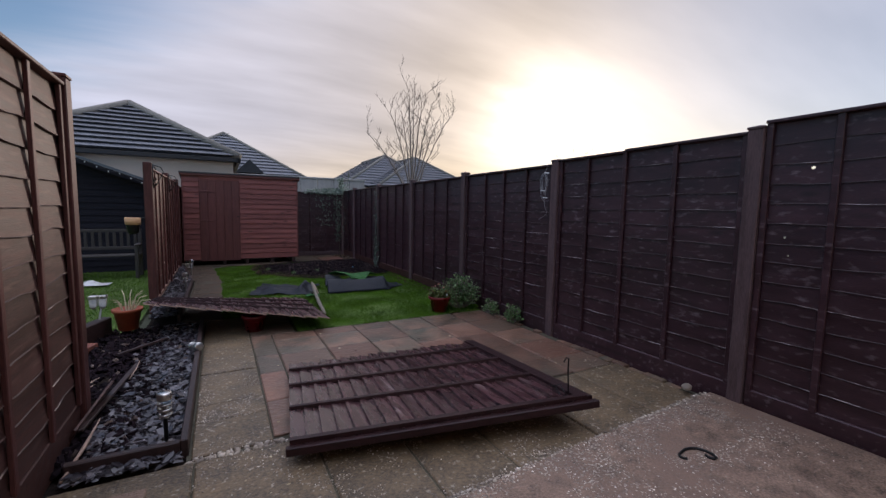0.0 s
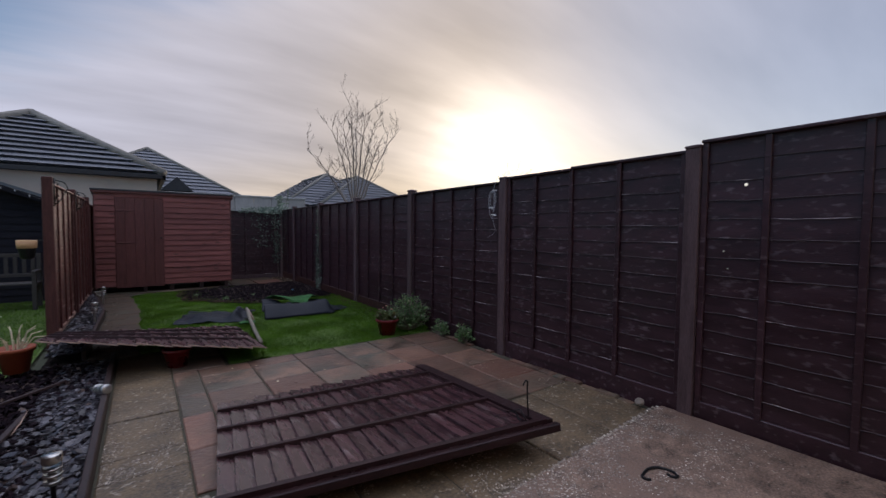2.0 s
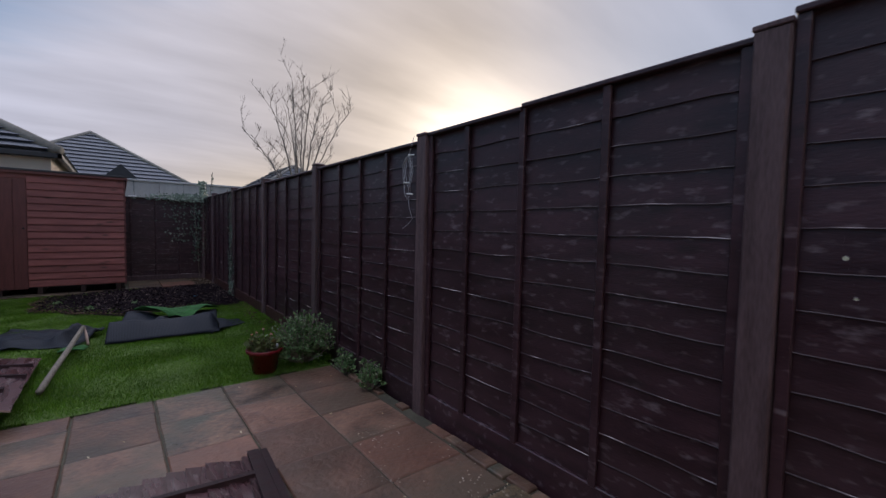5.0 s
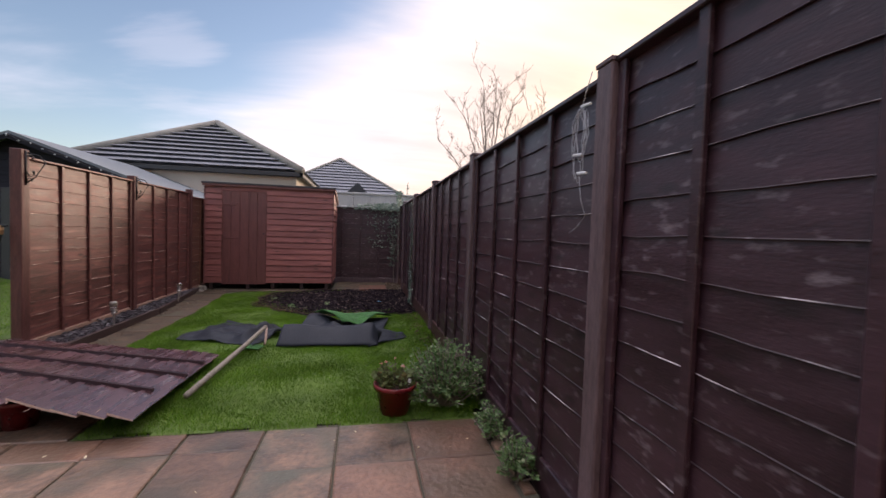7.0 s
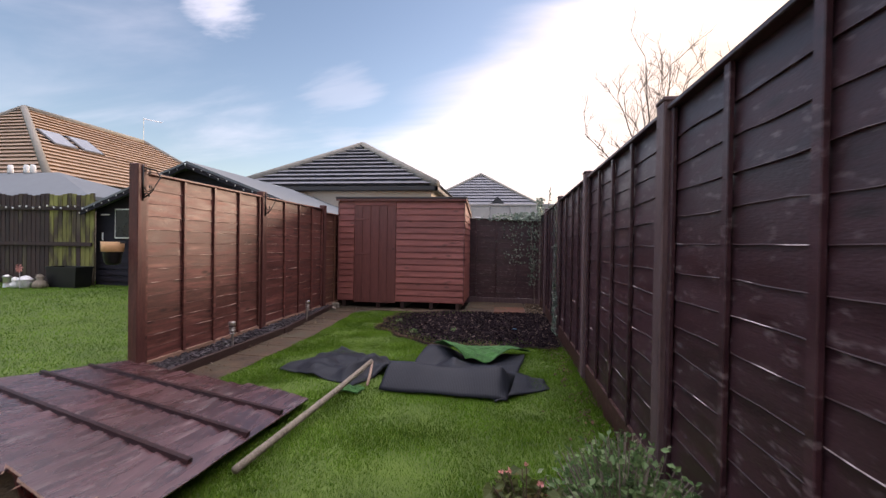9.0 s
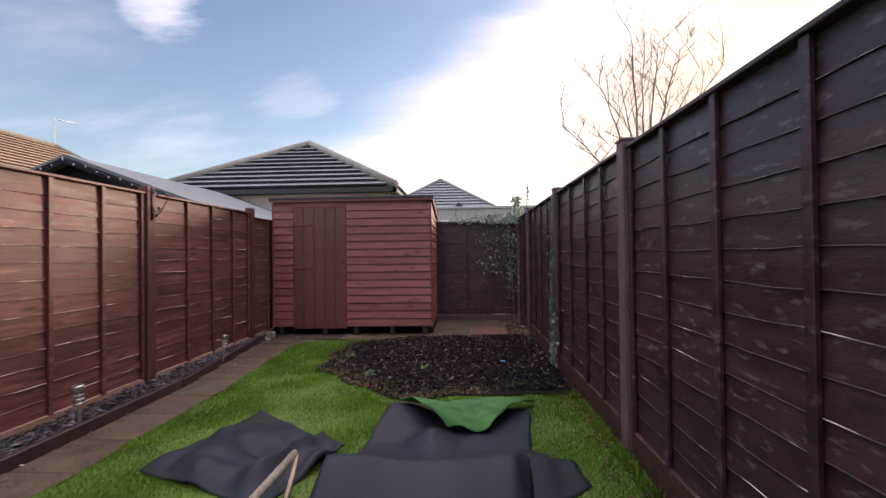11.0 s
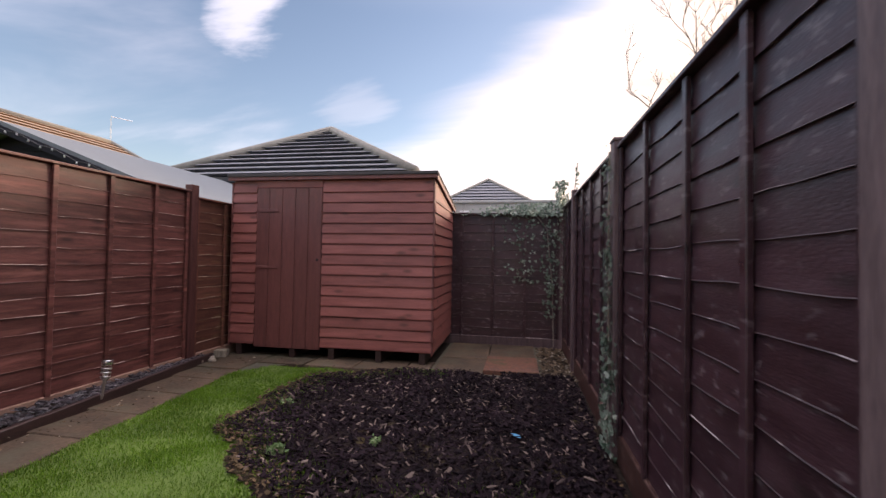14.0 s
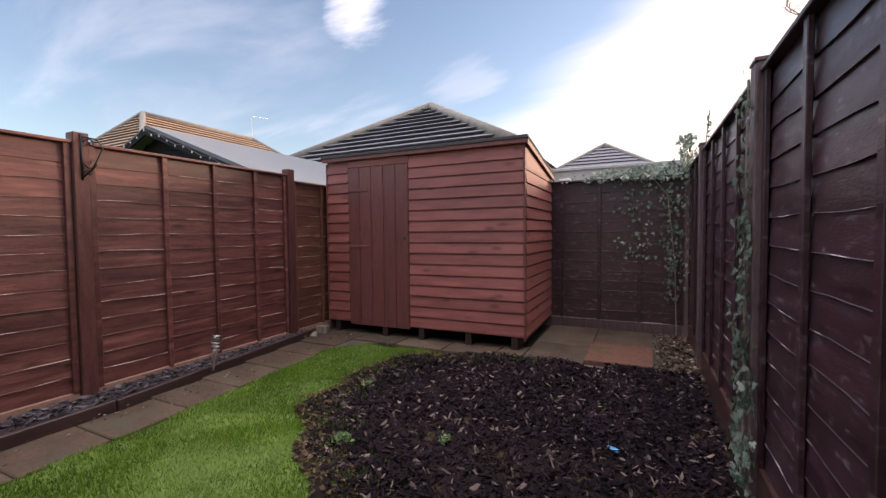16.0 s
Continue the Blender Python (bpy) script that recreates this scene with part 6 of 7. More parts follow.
turned("garden_lantern", -6.68, 10.02, [(0.07, 0), (0.075, 0.02), (0.062, 0.04), (0.062, 0.2), (0.08, 0.21), (0.05, 0.25), (0.001, 0.26)], "steel", "grey metal lantern on the neighbouring lawn", "garden lantern")
turned("garden_ornament", -6.47, 10.0, [(0.04, 0), (0.075, 0.04), (0.08, 0.09), (0.04, 0.13), (0.055, 0.16), (0.05, 0.20), (0.001, 0.225)], "white", "small white rounded garden ornament by the fence", "ornament")
turned("garden_bowl", -6.32, 10.06, [(0.07, 0), (0.10, 0.03), (0.11, 0.12), (0.12, 0.16), (0.13, 0.17), (0.10, 0.19), (0.06, 0.23), (0.001, 0.25)], "frosted", "pale heaped garden bowl by the fence", "bowl")
turned("garden_ornament", -6.05, 10.1, [(0.09, 0), (0.13, 0.04), (0.11, 0.12), (0.05, 0.17), (0.07, 0.22), (0.04, 0.27), (0.001, 0.28)], "pole", "tan stone garden ornament beside the planter", "ornament", 7)
turned("garden_ornament", -6.62, 9.66, [(0.03, 0), (0.045, 0.02), (0.03, 0.06), (0.001, 0.07)], "white", "little white garden ornament on the neighbouring lawn", "ornament")
trough = root("planter", -5.72, 10.38, next_z(-5.72, 10.38) - 0.01)
tb = bmesh.new()
for q, z in ((0.30, 0.0), (0.34, 0.38), (0.36, 0.38), (0.36, 0.42), (0.32, 0.42), (0.31, 0.34)):
    for x, y in ((-q, -q * 0.5), (q, -q * 0.5), (q, q * 0.5), (-q, q * 0.5)):
        tb.verts.new((x, y, z))
tb.verts.ensure_lookup_table()
for k in range(5):
    for i in range(4):
        tb.faces.new([tb.verts[j] for j in (4 * k + i, 4 * k + (i + 1) % 4, 4 * k + 4 + (i + 1) % 4, 4 * k + 4 + i)])
part("tub", tb, M["iron"], trough)
part("compost", box(-0.30, 0.30, -0.14, 0.14, 0.30, 0.36, 0.01), M["soil"], trough, "dark damp compost")
tagged(trough, "black rectangular planter by the board fence", "planter")


def windmill(x, y):
    p = root("toy_windmill", x, y, next_z(x, y) - 0.01)
    part("stick", lathe(bmesh.new(), [(0.006, 0), (0.006, 0.40)], 6), M["cable"], p)
    for k in range(8):
        a = 2 * math.pi * k / 8
        b = Bag()
        c, d = Vector((0, -0.01, 0.40)), Vector((math.cos(a), 0, math.sin(a)))
        e = Vector((math.cos(a + 0.5), 0, math.sin(a + 0.5)))
        b.add([c, c + d * 0.06 + Vector((0, -0.015, 0)), c + d * 0.10, c + e * 0.07], [(0, 1, 2, 3)])
        put("sail", b.mesh("sail", M["pink"]), p)
    tagged(p, "small pink toy windmill on a stick by the fence", "windmill")


windmill(-6.26, 9.92)

# ---- bits on the bark ----
bm = box(-0.035, 0.035, -0.012, 0.012, 0, 0.012, 0.004)
ob = part("plastic_scrap", bm, material("blue_plastic", (0.10, 0.42, 0.72), (0.08, 0.33, 0.6), 8, (1, 1, 1), 0.4, 0.1, 40), None, "", pose(2.917, 9.405, 0.035, 8, 0, -40))
tagged(ob, "scrap of bright blue plastic on the bark", "plastic scrap")
ob = part("stone", lathe(bmesh.new(), [(0.045, 0.0), (0.06, 0.010), (0.058, 0.022), (0.035, 0.034), (0.001, 0.036)], 7), M["pebble"], None, "", pose(3.40, 1.975, 0.03, 4, 0, 20) @ Matrix.Diagonal((1, 0.6, 1, 1)), True)
tagged(ob, "pale loose stone at the foot of the fence", "stone")

ob = part("timber_block", box(-0.07, 0.07, -0.045, 0.045, 0, 0.085, 0.008), M["pole"], None, "", pose(-0.42, 10.92, 0.0, 0, 0, 18))
tagged(ob, "weathered timber offcut beside the shed corner", "timber block")
for k, (x, y, w) in enumerate(((-0.46, 10.62, 0.06), (-0.36, 10.70, 0.045), (-0.44, 10.78, 0.05))):
    ob = part("stone", lathe(bmesh.new(), [(w * 0.7, 0.0), (w, w * 0.3), (w * 0.8, w * 0.75), (0.001, w * 0.9)], 8), M["pebble"], None, "", pose(x, y, 0.0, 5, 8, 40 * k) @ Matrix.Diagonal((1, 0.7, 1, 1)), True)
    tagged(ob, "loose stone at the foot of the red-brown fence", "stone", group="stones by the fence")
ob = part("wall_bracket", box(-0.07, 0.07, -0.03, 0.03, 0, 0.03, 0.006), M["white"], None, "", pose(2.16, 12.50, 1.822))
tagged(ob, "small white plastic bracket on top of the back fence", "bracket")


# ---- paving ----
concrete = bmesh.new()


def concrete_edge(x):
    """The crumbling edge runs a little askew across the garden."""
    return 1.665 + 0.06 * x


n = 60
top, low = [], []
for i in range(n + 1):
    x = -0.49 + (3.49 + 0.49) * i / n
    y = concrete_edge(x) + 0.018 * noise.noise((x * 3, 0.3, 0)) + 0.012 * noise.noise((x * 11, 1.3, 0))
    top.append(concrete.verts.new((x, y - 0.012, 0.036)))
    low.append(concrete.verts.new((x, y, -0.03)))
b0, b1 = concrete.verts.new((-0.49, -3.3, 0.036)), concrete.verts.new((3.49, -3.3, 0.036))
concrete.faces.new(top + [b1, b0])
for i in range(n):
    concrete.faces.new((low[i], low[i + 1], top[i + 1], top[i]))
apron = part("concrete_apron", concrete, M["concrete"])
tagged(apron, "worn pinkish concrete apron with a crumbling edge", "concrete", kind="structure")

bed = put("patio", mesh_from("patio", [(-0.49, 1.5, -0.012), (3.49, 1.5, -0.012), (3.49, 4.9, -0.012), (1.0, 4.9, -0.012), (1.0, 5.8, -0.012), (0.08, 5.8, -0.012), (0.08, 2.6, -0.012), (-0.49, 2.6, -0.012)],
                               [(0, 1, 2, 3, 6, 7), (3, 4, 5, 6)], M["mortar"]))
tagged(bed, "garden patio of weathered stone slabs with mossy joints", "patio", kind="structure")
path_bed = put("path", mesh_from("path", [(-0.16, 5.6, -0.014), (0.3, 5.6, -0.014), (0.3, 8.6, -0.014), (0.16, 10.5, -0.014), (0.5, 10.9, -0.014), (2.0, 10.9, -0.014), (2.0, 11.3, -0.014), (-0.5, 11.3, -0.014), (-0.45, 10.6, -0.014), (-0.16, 8.6, -0.014)],
                                  [(0, 1, 2, 9), (9, 2, 3, 8), (8, 3, 4, 5, 6, 7)], M["mortar"]))
tagged(path_bed, "narrow garden path of worn slabs leading to the shed", "path", kind="structure")


def slab(parent, x0, x1, y0, y1, mat, r, z=0.0, thick=0.035):
    """One slab with worn, slightly ragged edges, a hair out of level."""
    g = 0.004
    x0, x1, y0, y1 = x0 + g + r.uniform(0, 0.004), x1 - g - r.uniform(0, 0.004), y0 + g, y1 - g
    cx, cy = (x0 + x1) / 2, (y0 + y1) / 2
    k = 5
    ring = []
    for a, b_ in (((x0, y0), (x1, y0)), ((x1, y0), (x1, y1)), ((x1, y1), (x0, y1)), ((x0, y1), (x0, y0))):
        for i in range(k):
            f = i / k
            ring.append((a[0] + (b_[0] - a[0]) * f, a[1] + (b_[1] - a[1]) * f))
    tx, ty, dz = r.uniform(-0.008, 0.008), r.uniform(-0.008, 0.008), r.uniform(-0.003, 0.003)
    vs = []
    for inset, h in ((0.0, -thick), (0.0, -0.006), (0.007, 0.0)):
        for x, y in ring:
            wob = 0.003 * noise.noise((x * 17, y * 17, h))
            px, py = x + (cx - x) / max(0.05, abs(cx - x)) * (inset + wob) * (abs(abs(x - cx) - (x1 - x0) / 2) < 0.01), y + (cy - y) / max(0.05, abs(cy - y)) * (inset + wob) * (abs(abs(y - cy) - (y1 - y0) / 2) < 0.01)
            vs.append((px - cx, py - cy, h + (px - cx) * tx + (py - cy) * ty))
    m = 4 * k
    fs = []
    for lvl in range(2):
        for i in range(m):
            fs.append((lvl * m + i, lvl * m + (i + 1) % m, (lvl + 1) * m + (i + 1) % m, (lvl + 1) * m + i))
    fs.append(tuple(range(2 * m, 3 * m)))
    return put("slab", mesh_from("slab", vs, fs, mat), parent, Matrix.Translation((cx, cy, z + dz)))


pr = random.Random(77)
# main field, 45 cm slabs
XS = [0.73, 1.17, 1.61, 2.05, 2.49, 2.93, 3.40]
for a, b_ in zip(XS, XS[1:]):
    shift = 0.0 if a > 2.0 else 0.23
    ys = [4.86]
    if shift:
        ys.append(4.86 - shift)
    while ys[-1] > 2.70:
        ys.append(max(2.66, ys[-1] - 0.46))
    for y1, y0 in zip(ys, ys[1:]):
        if y1 - y0 > 0.06:
            slab(bed, a, b_, y0, y1, M["slab"], pr)
# column along the slate bed and the half slabs beside it
for y0, y1 in ((2.68, 3.08), (3.08, 3.34), (3.34, 3.93), (3.93, 4.85), (4.85, 5.75)):
    slab(bed, 0.10, 0.525, y0, y1, M["grit_slab"], pr)
for y0, y1 in ((2.72, 3.22), (3.22, 3.76), (3.76, 4.2), (4.2, 4.86)):
    slab(bed, 0.525, 0.73, y0, y1, M["slab"], pr)
for y0, y1 in ((4.86, 5.3), (5.3, 5.75)):
    slab(bed, 0.525, 0.98, y0, y1, M["slab"], pr)
# gritty slabs next to the concrete
for a, b_ in ((-0.48, 0.12), (0.12, 0.74), (0.74, 1.2), (1.2, 1.66), (1.66, 2.3), (2.3, 2.9), (2.9, 3.42)):
    slab(bed, a, b_, 1.58, 2.64, M["grit_slab"], pr)
# a loose pale offcut by the end of the slate bed
slab(bed, -0.36, -0.06, 2.30, 2.47, M["concrete"], pr, 0.022, 0.02)
# path
y = 5.75
while y < 10.4:
    w = pr.choice((0.42, 0.46, 0.45))
    f = max(0.0, (y + w / 2 - 8.6) / 1.9)
    slab(path_bed, -0.15 - 0.28 * min(1, f * 0.9), 0.28 - 0.14 * min(1, f), y, min(y + w, 10.5), M["path_slab"], pr)
    y += w
for x0, x1 in ((-0.45, 0.1), (0.1, 0.65), (0.65, 1.2), (1.2, 1.75), (1.75, 2.02)):
    slab(path_bed, x0, x1, 10.52 if x0 < 0 else 10.83, 11.28, M["path_slab"], pr)
shed_slabs = put("paving", mesh_from("paving", [(2.0, 10.92, -0.016), (3.2, 10.92, -0.016), (3.2, 12.46, -0.016), (2.0, 12.46, -0.016)], [(0, 1, 2, 3)], M["mortar"]))
tagged(shed_slabs, "small paved corner between the shed and the back fence", "paving", kind="structure")
for x0, x1, y0, y1, z, mt in ((2.04, 2.58, 10.90, 11.55, 0.0, "path_slab"), (2.04, 2.58, 11.55, 12.4, 0.004, "path_slab"), (2.58, 3.14, 11.62, 12.4, 0.01, "path_slab"), (2.57, 3.15, 10.97, 11.62, 0.032, "red_slab")):
    slab(shed_slabs, x0, x1, y0, y1, M[mt], pr, z, 0.05)


# ---- rough pebbles, edge stones ----
def stone_blob(bag, x, y, z, sx, sy, sz, r):
    a = r.uniform(0, 6.28)
    ca, sa = math.cos(a), math.sin(a)
    vs, fs, m = [], [], 7
    for lvl, (rad, h) in enumerate(((0.9, 0), (1.0, 0.45), (0.62, 0.95))):
        for k in range(m):
            w = 2 * math.pi * k / m
            q = rad * (1 + 0.2 * noise.noise((x * 31 + k, y * 31, lvl)))
            px, py = sx * q * math.cos(w), sy * q * math.sin(w)
            vs.append((x + px * ca - py * sa, y + px * sa + py * ca, z + sz * h))
    for lvl in range(2):
        for k in range(m):
            fs.append((lvl * m + k, lvl * m + (k + 1) % m, (lvl + 1) * m + (k + 1) % m, (lvl + 1) * m + k))
    fs.append(tuple(range(2 * m, 3 * m)))
    bag.add(vs, fs)


b = Bag()
for k in range(46):
    stone_blob(b, 0.10 + 0.5 * k / 46 + pr.uniform(-0.02, 0.02), 2.655 + pr.uniform(-0.022, 0.022), -0.014, pr.uniform(0.010, 0.026), pr.uniform(0.008, 0.016), pr.uniform(0.014, 0.024), pr)
pebbles = put("pebbles", b.mesh("pebbles", M["pebble"], True))
tagged(pebbles, "pale pebbles filling a broken joint in the patio", "pebbles", kind="stuff")
b = Bag()
for k in range(11000):
    x, y = pr.uniform(-0.45, 3.4), pr.choice((pr.uniform(1.95, 2.7), pr.gauss(1.86, 0.09), pr.uniform(2.0, 3.6), 1.9 - abs(pr.gauss(0, 0.4))))
    if y > 2.62 and not (0.1 < x < 0.52 or x > 2.7):
        continue
    if noise.noise((x * 2.6, y * 2.6, 3.3)) + 0.5 * noise.noise((x * 9, y * 9, 1.1)) < 0.12:
        continue
    stone_blob(b, x, y, 0.034 if y < concrete_edge(x) - 0.02 else -0.002, pr.uniform(0.0018, 0.0075), pr.uniform(0.0018, 0.0055), 0.0035, pr)
for k in range(9000):
    x, y = pr.uniform(-0.4, 3.4), concrete_edge(x) - 0.03 - abs(pr.gauss(0, 0.30))
    if y < 0.9 or noise.noise((x * 3.1, y * 3.1, 8.3)) + 0.45 * noise.noise((x * 11, y * 11, 4.1)) < -0.05 - 0.25 * (concrete_edge(x) - y < 0.1):
        continue
    stone_blob(b, x, y, 0.0335, pr.uniform(0.003, 0.009), pr.uniform(0.002, 0.006), 0.004, pr)
for k in range(1500):
    x = pr.uniform(-0.45, 3.45)
    y = concrete_edge(x) + 0.012 - abs(pr.gauss(0, 0.06))
    stone_blob(b, x, y, 0.030, pr.uniform(0.005, 0.013), pr.uniform(0.004, 0.010), pr.uniform(0.005, 0.009), pr)
# more bright specks on this column, standing for glints on wet stone
for k in range(1800):
    x, y = pr.uniform(0.11, 0.52), pr.gauss(3.15, 0.33)
    if 2.7 < y < 3.9 and noise.noise((x * 5, y * 5, 6.3)) > -0.1:
        stone_blob(b, x, y, -0.002, pr.uniform(0.002, 0.007), pr.uniform(0.002, 0.006), 0.004, pr)
grit = put("grit", b.mesh("grit", M["pebble"], True))
tagged(grit, "pale grit, lichen specks and painted wet glints scattered over the paving", "grit", kind="stuff")
y = 2.05
while y < 4.7:
    l = pr.uniform(0.10, 0.24)
    if pr.random() < 0.85:
        ob = slab(bed, 3.40 + pr.uniform(-0.012, 0.02), 3.49, y, y + l, M["slab"], pr, pr.uniform(-0.004, 0.014), 0.03)
        ob.name = "edge_stone"
    y += l


# ---- edged slate beds ----
def edging(x0, x1, y0, y1, z0, z1, label):
    ob = part("edging_board", box(x0, x1, y0, y1, z0, z1, 0.006), M["edging"])
    tagged(ob, label, "edging board")


edging(0.050, 0.090, 2.74, 5.65, -0.03, 0.085, "wet brown timber edging along the slate bed")
edging(-0.44, 0.054, 2.745, 2.785, -0.03, 0.075, "wet brown timber edging across the end of the slate bed")
edging(-0.205, -0.165, 5.9, 8.62, -0.03, 0.075, "brown timber edging between the path and the slate chips")
ob = part("edging_board", box(-0.02, 0.02, 0, 2.2, -0.03, 0.07, 0.006), M["edging"], None, "", pose(-0.185, 8.63, 0, 0, 0, 7.0))
tagged(ob, "brown timber edging angled towards the fence", "edging board")
ob = part("edging_board", box(-0.05, 0.05, 0, 0.52, -0.03, 0.20, 0.008), M["edging"], None, "", pose(-0.95, 5.04, 0, 0, 0, -18))
tagged(ob, "red-brown sleeper edging the neighbouring flower bed", "edging board")


def chips(name, label, cat, mat, count, sampler, size, flat, lift, seed, tilt=0.5, narrow=(0.3, 0.8)):
    """Thin angular flakes lying at all angles."""
    r = np.random.RandomState(seed)
    V, F = [], []
    base = np.array([(-1, -0.6, -1), (0.2, -1, -1), (1, -0.3, -1), (0.7, 0.8, -1), (-0.6, 0.9, -1), (-0.9, -0.5, 1), (0.2, -0.85, 1), (0.85, -0.2, 1), (0.6, 0.7, 1), (-0.5, 0.75, 1)], float)
    faces = [(5, 6, 7, 8, 9), (0, 1, 6, 5), (1, 2, 7, 6), (2, 3, 8, 7), (3, 4, 9, 8), (4, 0, 5, 9)]
    k = 0
    while k < count:
        x, y = sampler(r)
        if x is None:
            continue
        l = size * r.uniform(0.45, 1.25)
        w = l * r.uniform(*narrow)
        a = r.uniform(0, 2 * math.pi)
        e = Euler((r.uniform(-tilt, tilt), r.uniform(-tilt, tilt), a))
        q = base * (1 + 0.25 * r.uniform(-1, 1, base.shape)) * np.array((l, w, flat * r.uniform(0.5, 1.3)))
        q = q @ np.array(e.to_matrix()).T + np.array((x, y, lift + abs(r.normal(0, 0.012)) + flat))
        n0 = len(V)
        V.extend(map(tuple, q))
        F.extend(tuple(i + n0 for i in f) for f in faces)
        k += 1
    ob = put(name, mesh_from(name, V, F, mat))
    tagged(ob, label, cat, kind="stuff")
    return ob


M["litter"] = island_material("leaf_litter", (0.04, 0.028, 0.02), (0.16, 0.11, 0.07), 0.8, (0.45, 0.4, 0.33))


def in_bed_near(r):
    x, y = r.uniform(-0.42, 0.05), r.uniform(2.66, 5.6)
    return (x, y) if x > -0.42 + 0.05 * (y - 2.8) + 0.02 * math.sin(y * 9) or r.rand() < 0.1 else (None, None)


def in_bed_far(r):
    y = r.uniform(5.9, 10.7)
    right = -0.21 if y < 8.6 else -0.21 - 0.12 * (y - 8.6)
    return r.uniform(-0.49, right), y


def in_bark(r):
    x, y = r.uniform(0.75, 3.46), r.uniform(8.35, 10.98)
    return (x, y) if in_mulch(x, y, 1.03) else (None, None)


def on_path(r):
    y = r.uniform(5.9, 11.0)
    return (-0.16 + abs(r.normal(0, 0.12)), y) if r.rand() < 0.7 else (r.uniform(-0.4, 2.0), r.uniform(10.6, 11.05))


def behind_bed(r):
    return r.uniform(3.17, 3.5), r.uniform(10.9, 12.4)


chips("slate_chips", "loose dark grey slate chips in the edged bed", "slate chips", M["slate"], 2600, in_bed_near, 0.034, 0.004, 0.01, 1, 0.35)
chips("slate_chips", "loose dark slate chips along the foot of the fence", "slate chips", M["slate"], 2200, in_bed_far, 0.026, 0.0035, 0.05, 2, 0.4)
chips("bark_chips", "dark wet bark chips heaped over the rounded bed", "bark chips", M["bark"], 16500, in_bark, 0.029, 0.0022, 0.015, 3, 0.75, (0.13, 0.42))
chips("leaf_litter", "dead leaves and chips in the corner behind the bed", "leaf litter", M["litter"], 900, behind_bed, 0.022, 0.002, -0.02, 4, 0.6)
chips("path_litter", "leaf litter and grit blown along the path", "litter", M["litter"], 420, on_path, 0.011, 0.0015, 0.0, 14, 0.4)


M["brown_leaf"] = island_material("brown_leaf", (0.035, 0.024, 0.012), (0.11, 0.07, 0.035), 0.8)


def by_fence(r):
    return 3.46 - abs(r.normal(0, 0.13)), r.uniform(5.6, 9.0)


chips("leaf_litter", "brown leaf litter in the grass along the fence foot", "leaf litter", M["brown_leaf"], 420, by_fence, 0.013, 0.0015, 0.014, 17, 0.5)


def bed_rim(r):
    """The worn strip between the bark and the grass."""
    a = r.uniform(1.9, 4.9)
    f = mulch_edge(a) * r.uniform(0.92, 1.10)
    x, y = MX + MRX * f * math.cos(a), MY + MRY * f * math.sin(a)
    return (x, y) if y < 10.75 and x < MX + 0.35 else (None, None)


chips("leaf_litter", "brown leaf litter and bark on the worn rim of the bed", "leaf litter", M["brown_leaf"], 1500, bed_rim, 0.014, 0.0015, 0.018, 18, 0.6)


def in_churned(r):
    x, y = r.uniform(-1.1, 0.02), r.uniform(2.8, 5.6)
    return (x, y) if x < -0.2 or y > 4.6 or r.rand() < 0.12 else (None, None)


chips("soil_clods", "dark wet clods of churned soil in the broken bed", "soil clods", M["bark"], 2600, in_churned, 0.028, 0.009, 0.004, 16, 0.9)


def on_patio(r):
    return r.uniform(0.2, 3.4), r.uniform(2.0, 4.85)


chips("petals", "small pale splinters and petals blown over the patio", "litter", M["dry"], 70, on_patio, 0.009, 0.001, 0.002, 15, 0.3)
grow = grid_sheet("soil", -0.49, -0.16, 5.9, 10.9, 0.048, M["soil"], 0.06, 0.01, lambda x, y: x < (-0.2 if y < 8.6 else -0.2 - 0.12 * (y - 8.6)))
tagged(grow, "dark soil under the slate chips by the fence", "soil", kind="structure")
grow = grid_sheet("soil", -1.1, 0.05, 2.8, 5.6, 0.0, M["soil"], 0.03, 0.035)
tagged(grow, "dark churned soil in the broken bed", "soil", kind="structure")


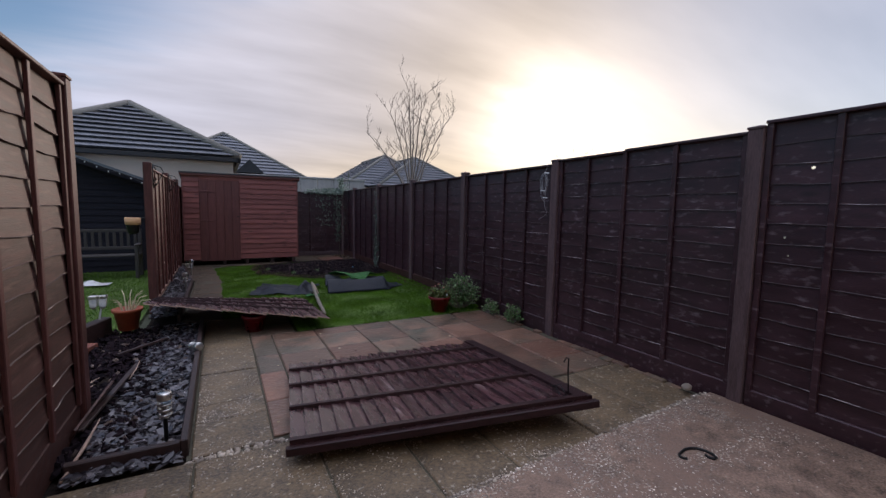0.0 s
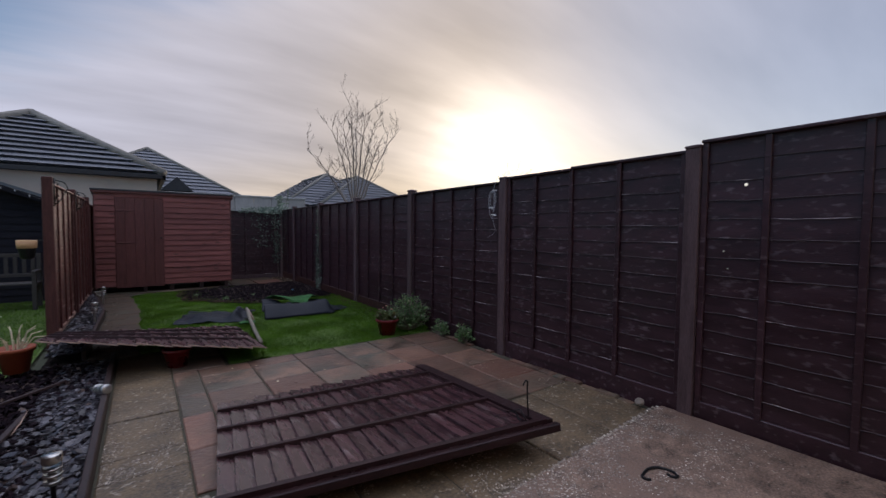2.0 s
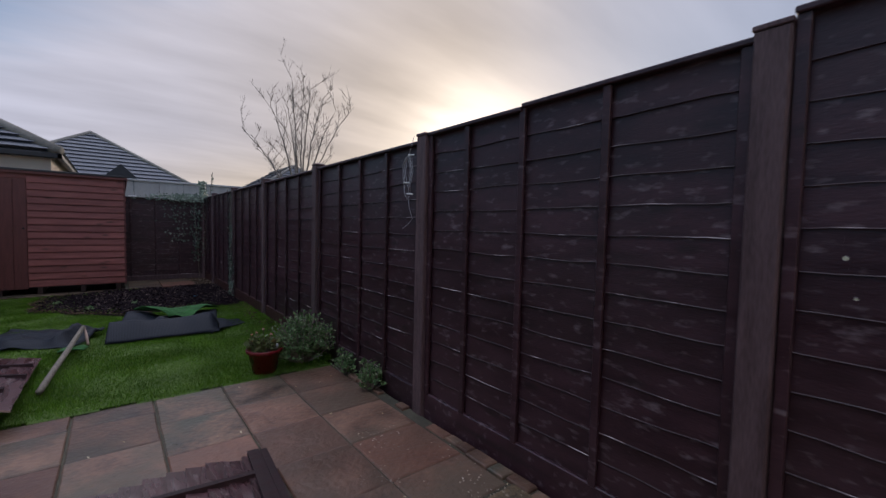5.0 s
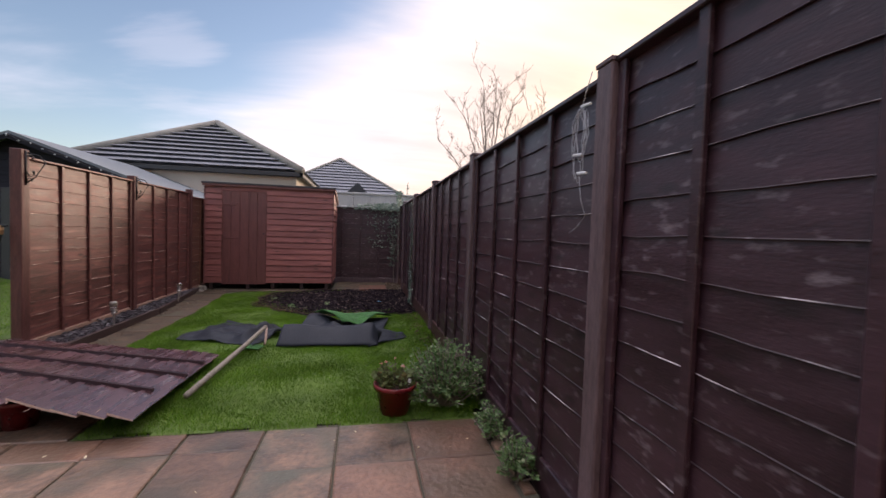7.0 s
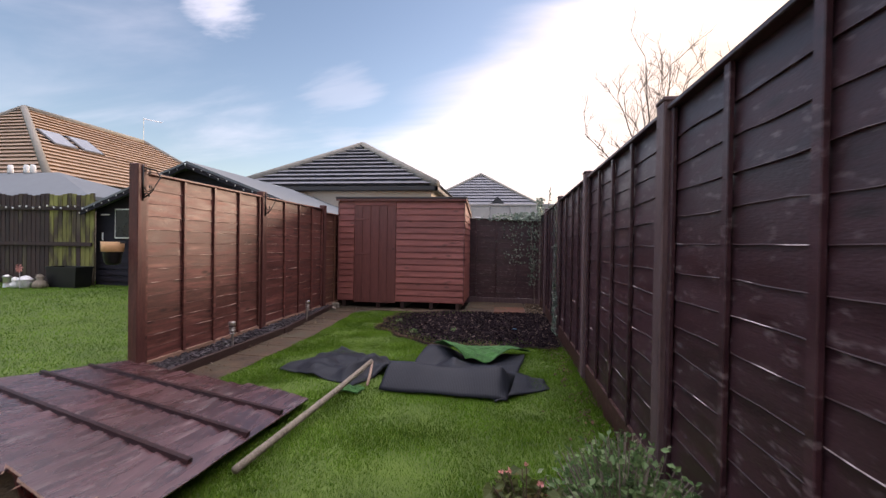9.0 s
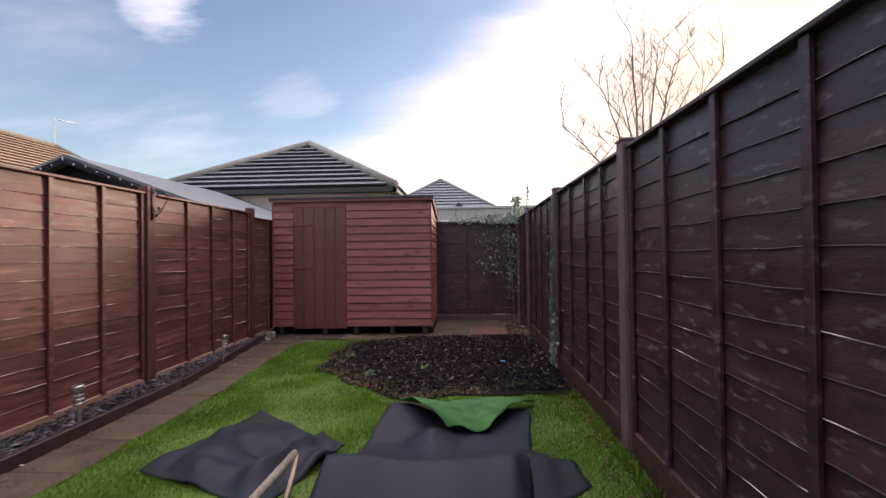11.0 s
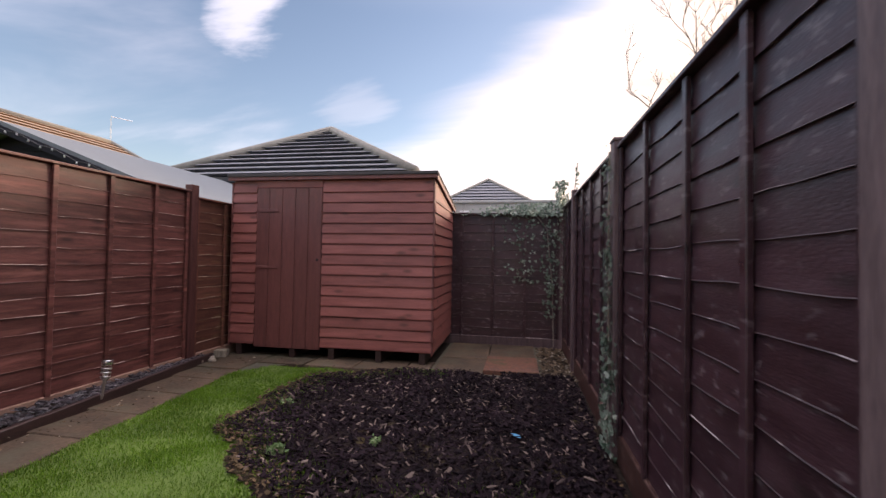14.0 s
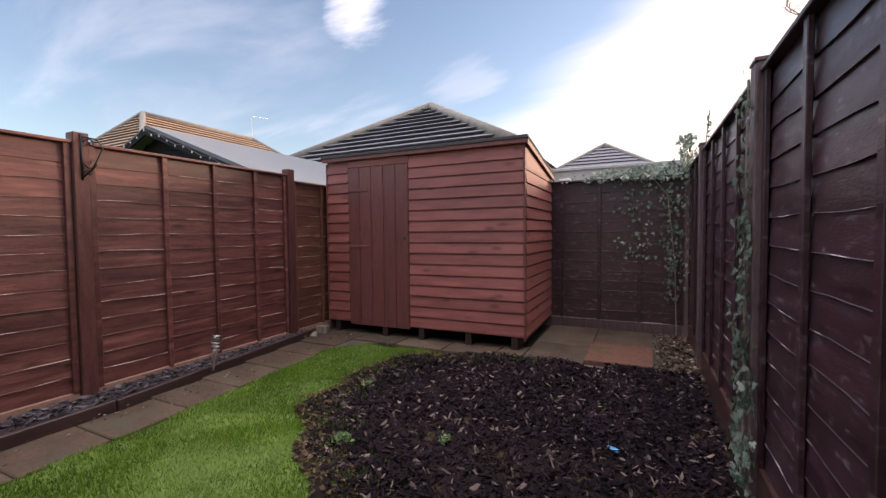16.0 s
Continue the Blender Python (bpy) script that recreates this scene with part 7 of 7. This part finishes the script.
# ---- grass ----
def grass(name, label, count, sampler, z, h, seed, width=0.0035):
    r = np.random.RandomState(seed)
    P = sampler(r, count)
    n = len(P)
    a, lean, hh = r.uniform(0, 2 * np.pi, n), r.uniform(0.0, 0.8, n), h * r.uniform(0.5, 1.25, n)
    b = r.uniform(0, 2 * np.pi, n)
    base = np.column_stack((P, z(P) if callable(z) else np.full(n, z)))
    side = np.column_stack((np.cos(b), np.sin(b), np.zeros(n))) * width
    tip = base + np.column_stack((np.cos(a) * lean * hh, np.sin(a) * lean * hh, hh * (1 - 0.3 * lean)))
    V = np.empty((n * 3, 3))
    V[0::3], V[1::3], V[2::3] = base - side, base + side, tip
    me = bpy.data.meshes.new(name)
    me.vertices.add(n * 3); me.loops.add(n * 3); me.polygons.add(n)
    me.vertices.foreach_set("co", V.ravel())
    me.loops.foreach_set("vertex_index", np.arange(n * 3, dtype=np.int32))
    me.polygons.foreach_set("loop_start", np.arange(0, n * 3, 3, dtype=np.int32))
    me.update(calc_edges=True)
    me.materials.append(M["grass"])
    ob = put(name, me)
    tagged(ob, label, "grass", kind="stuff")


def lawn_points(r, count):
    out = []
    for x, y in zip(r.uniform(0.1, 3.43, count), r.uniform(4.84, 10.86, count)):
        if in_lawn(x + r.normal(0, 0.012), y + r.normal(0, 0.012), 1.0):
            thin = noise.noise((x * 1.3, y * 1.3, 7.0))
            if in_mulch(x, y, 1.10) and (r.rand() < 0.45 or noise.noise((x * 6, y * 6, 2.0)) > 0.12):
                continue
            if thin > -0.35 or r.rand() < 0.6:
                out.append((x, y))
    return np.array(out)


def next_points(r, count):
    p = np.column_stack((r.uniform(-9.5, -0.62, count), r.uniform(4.2, 12.2, count)))
    return p[~((p[:, 0] > -1.15) & (p[:, 1] < 5.75))]


def edge_points(r, count):
    """Stray tufts at the bed's rim and along the fence foot."""
    out = []
    for _ in range(count):
        if r.rand() < 0.6:
            a = r.uniform(1.7, 5.2)
            f = mulch_edge(a) * (1 - abs(r.normal(0, 0.11)) + 0.03)
            out.append((MX + MRX * f * math.cos(a), MY + MRY * f * math.sin(a)))
        else:
            out.append((3.44 + r.normal(0, 0.02), r.uniform(5.0, 8.5)))
    return np.array(out)


grass("grass", "short bright green lawn grass", 420000, lawn_points, -0.004, 0.027, 5, 0.0022)
grass("grass", "green grass of the neighbouring lawn", 210000, next_points, lambda P: np.array([next_z(x, y) for x, y in P]) - 0.005, 0.030, 6, 0.004)
grass("grass", "stray grass tufts at the edge of the bark bed", 17000, edge_points, 0.0, 0.045, 8)
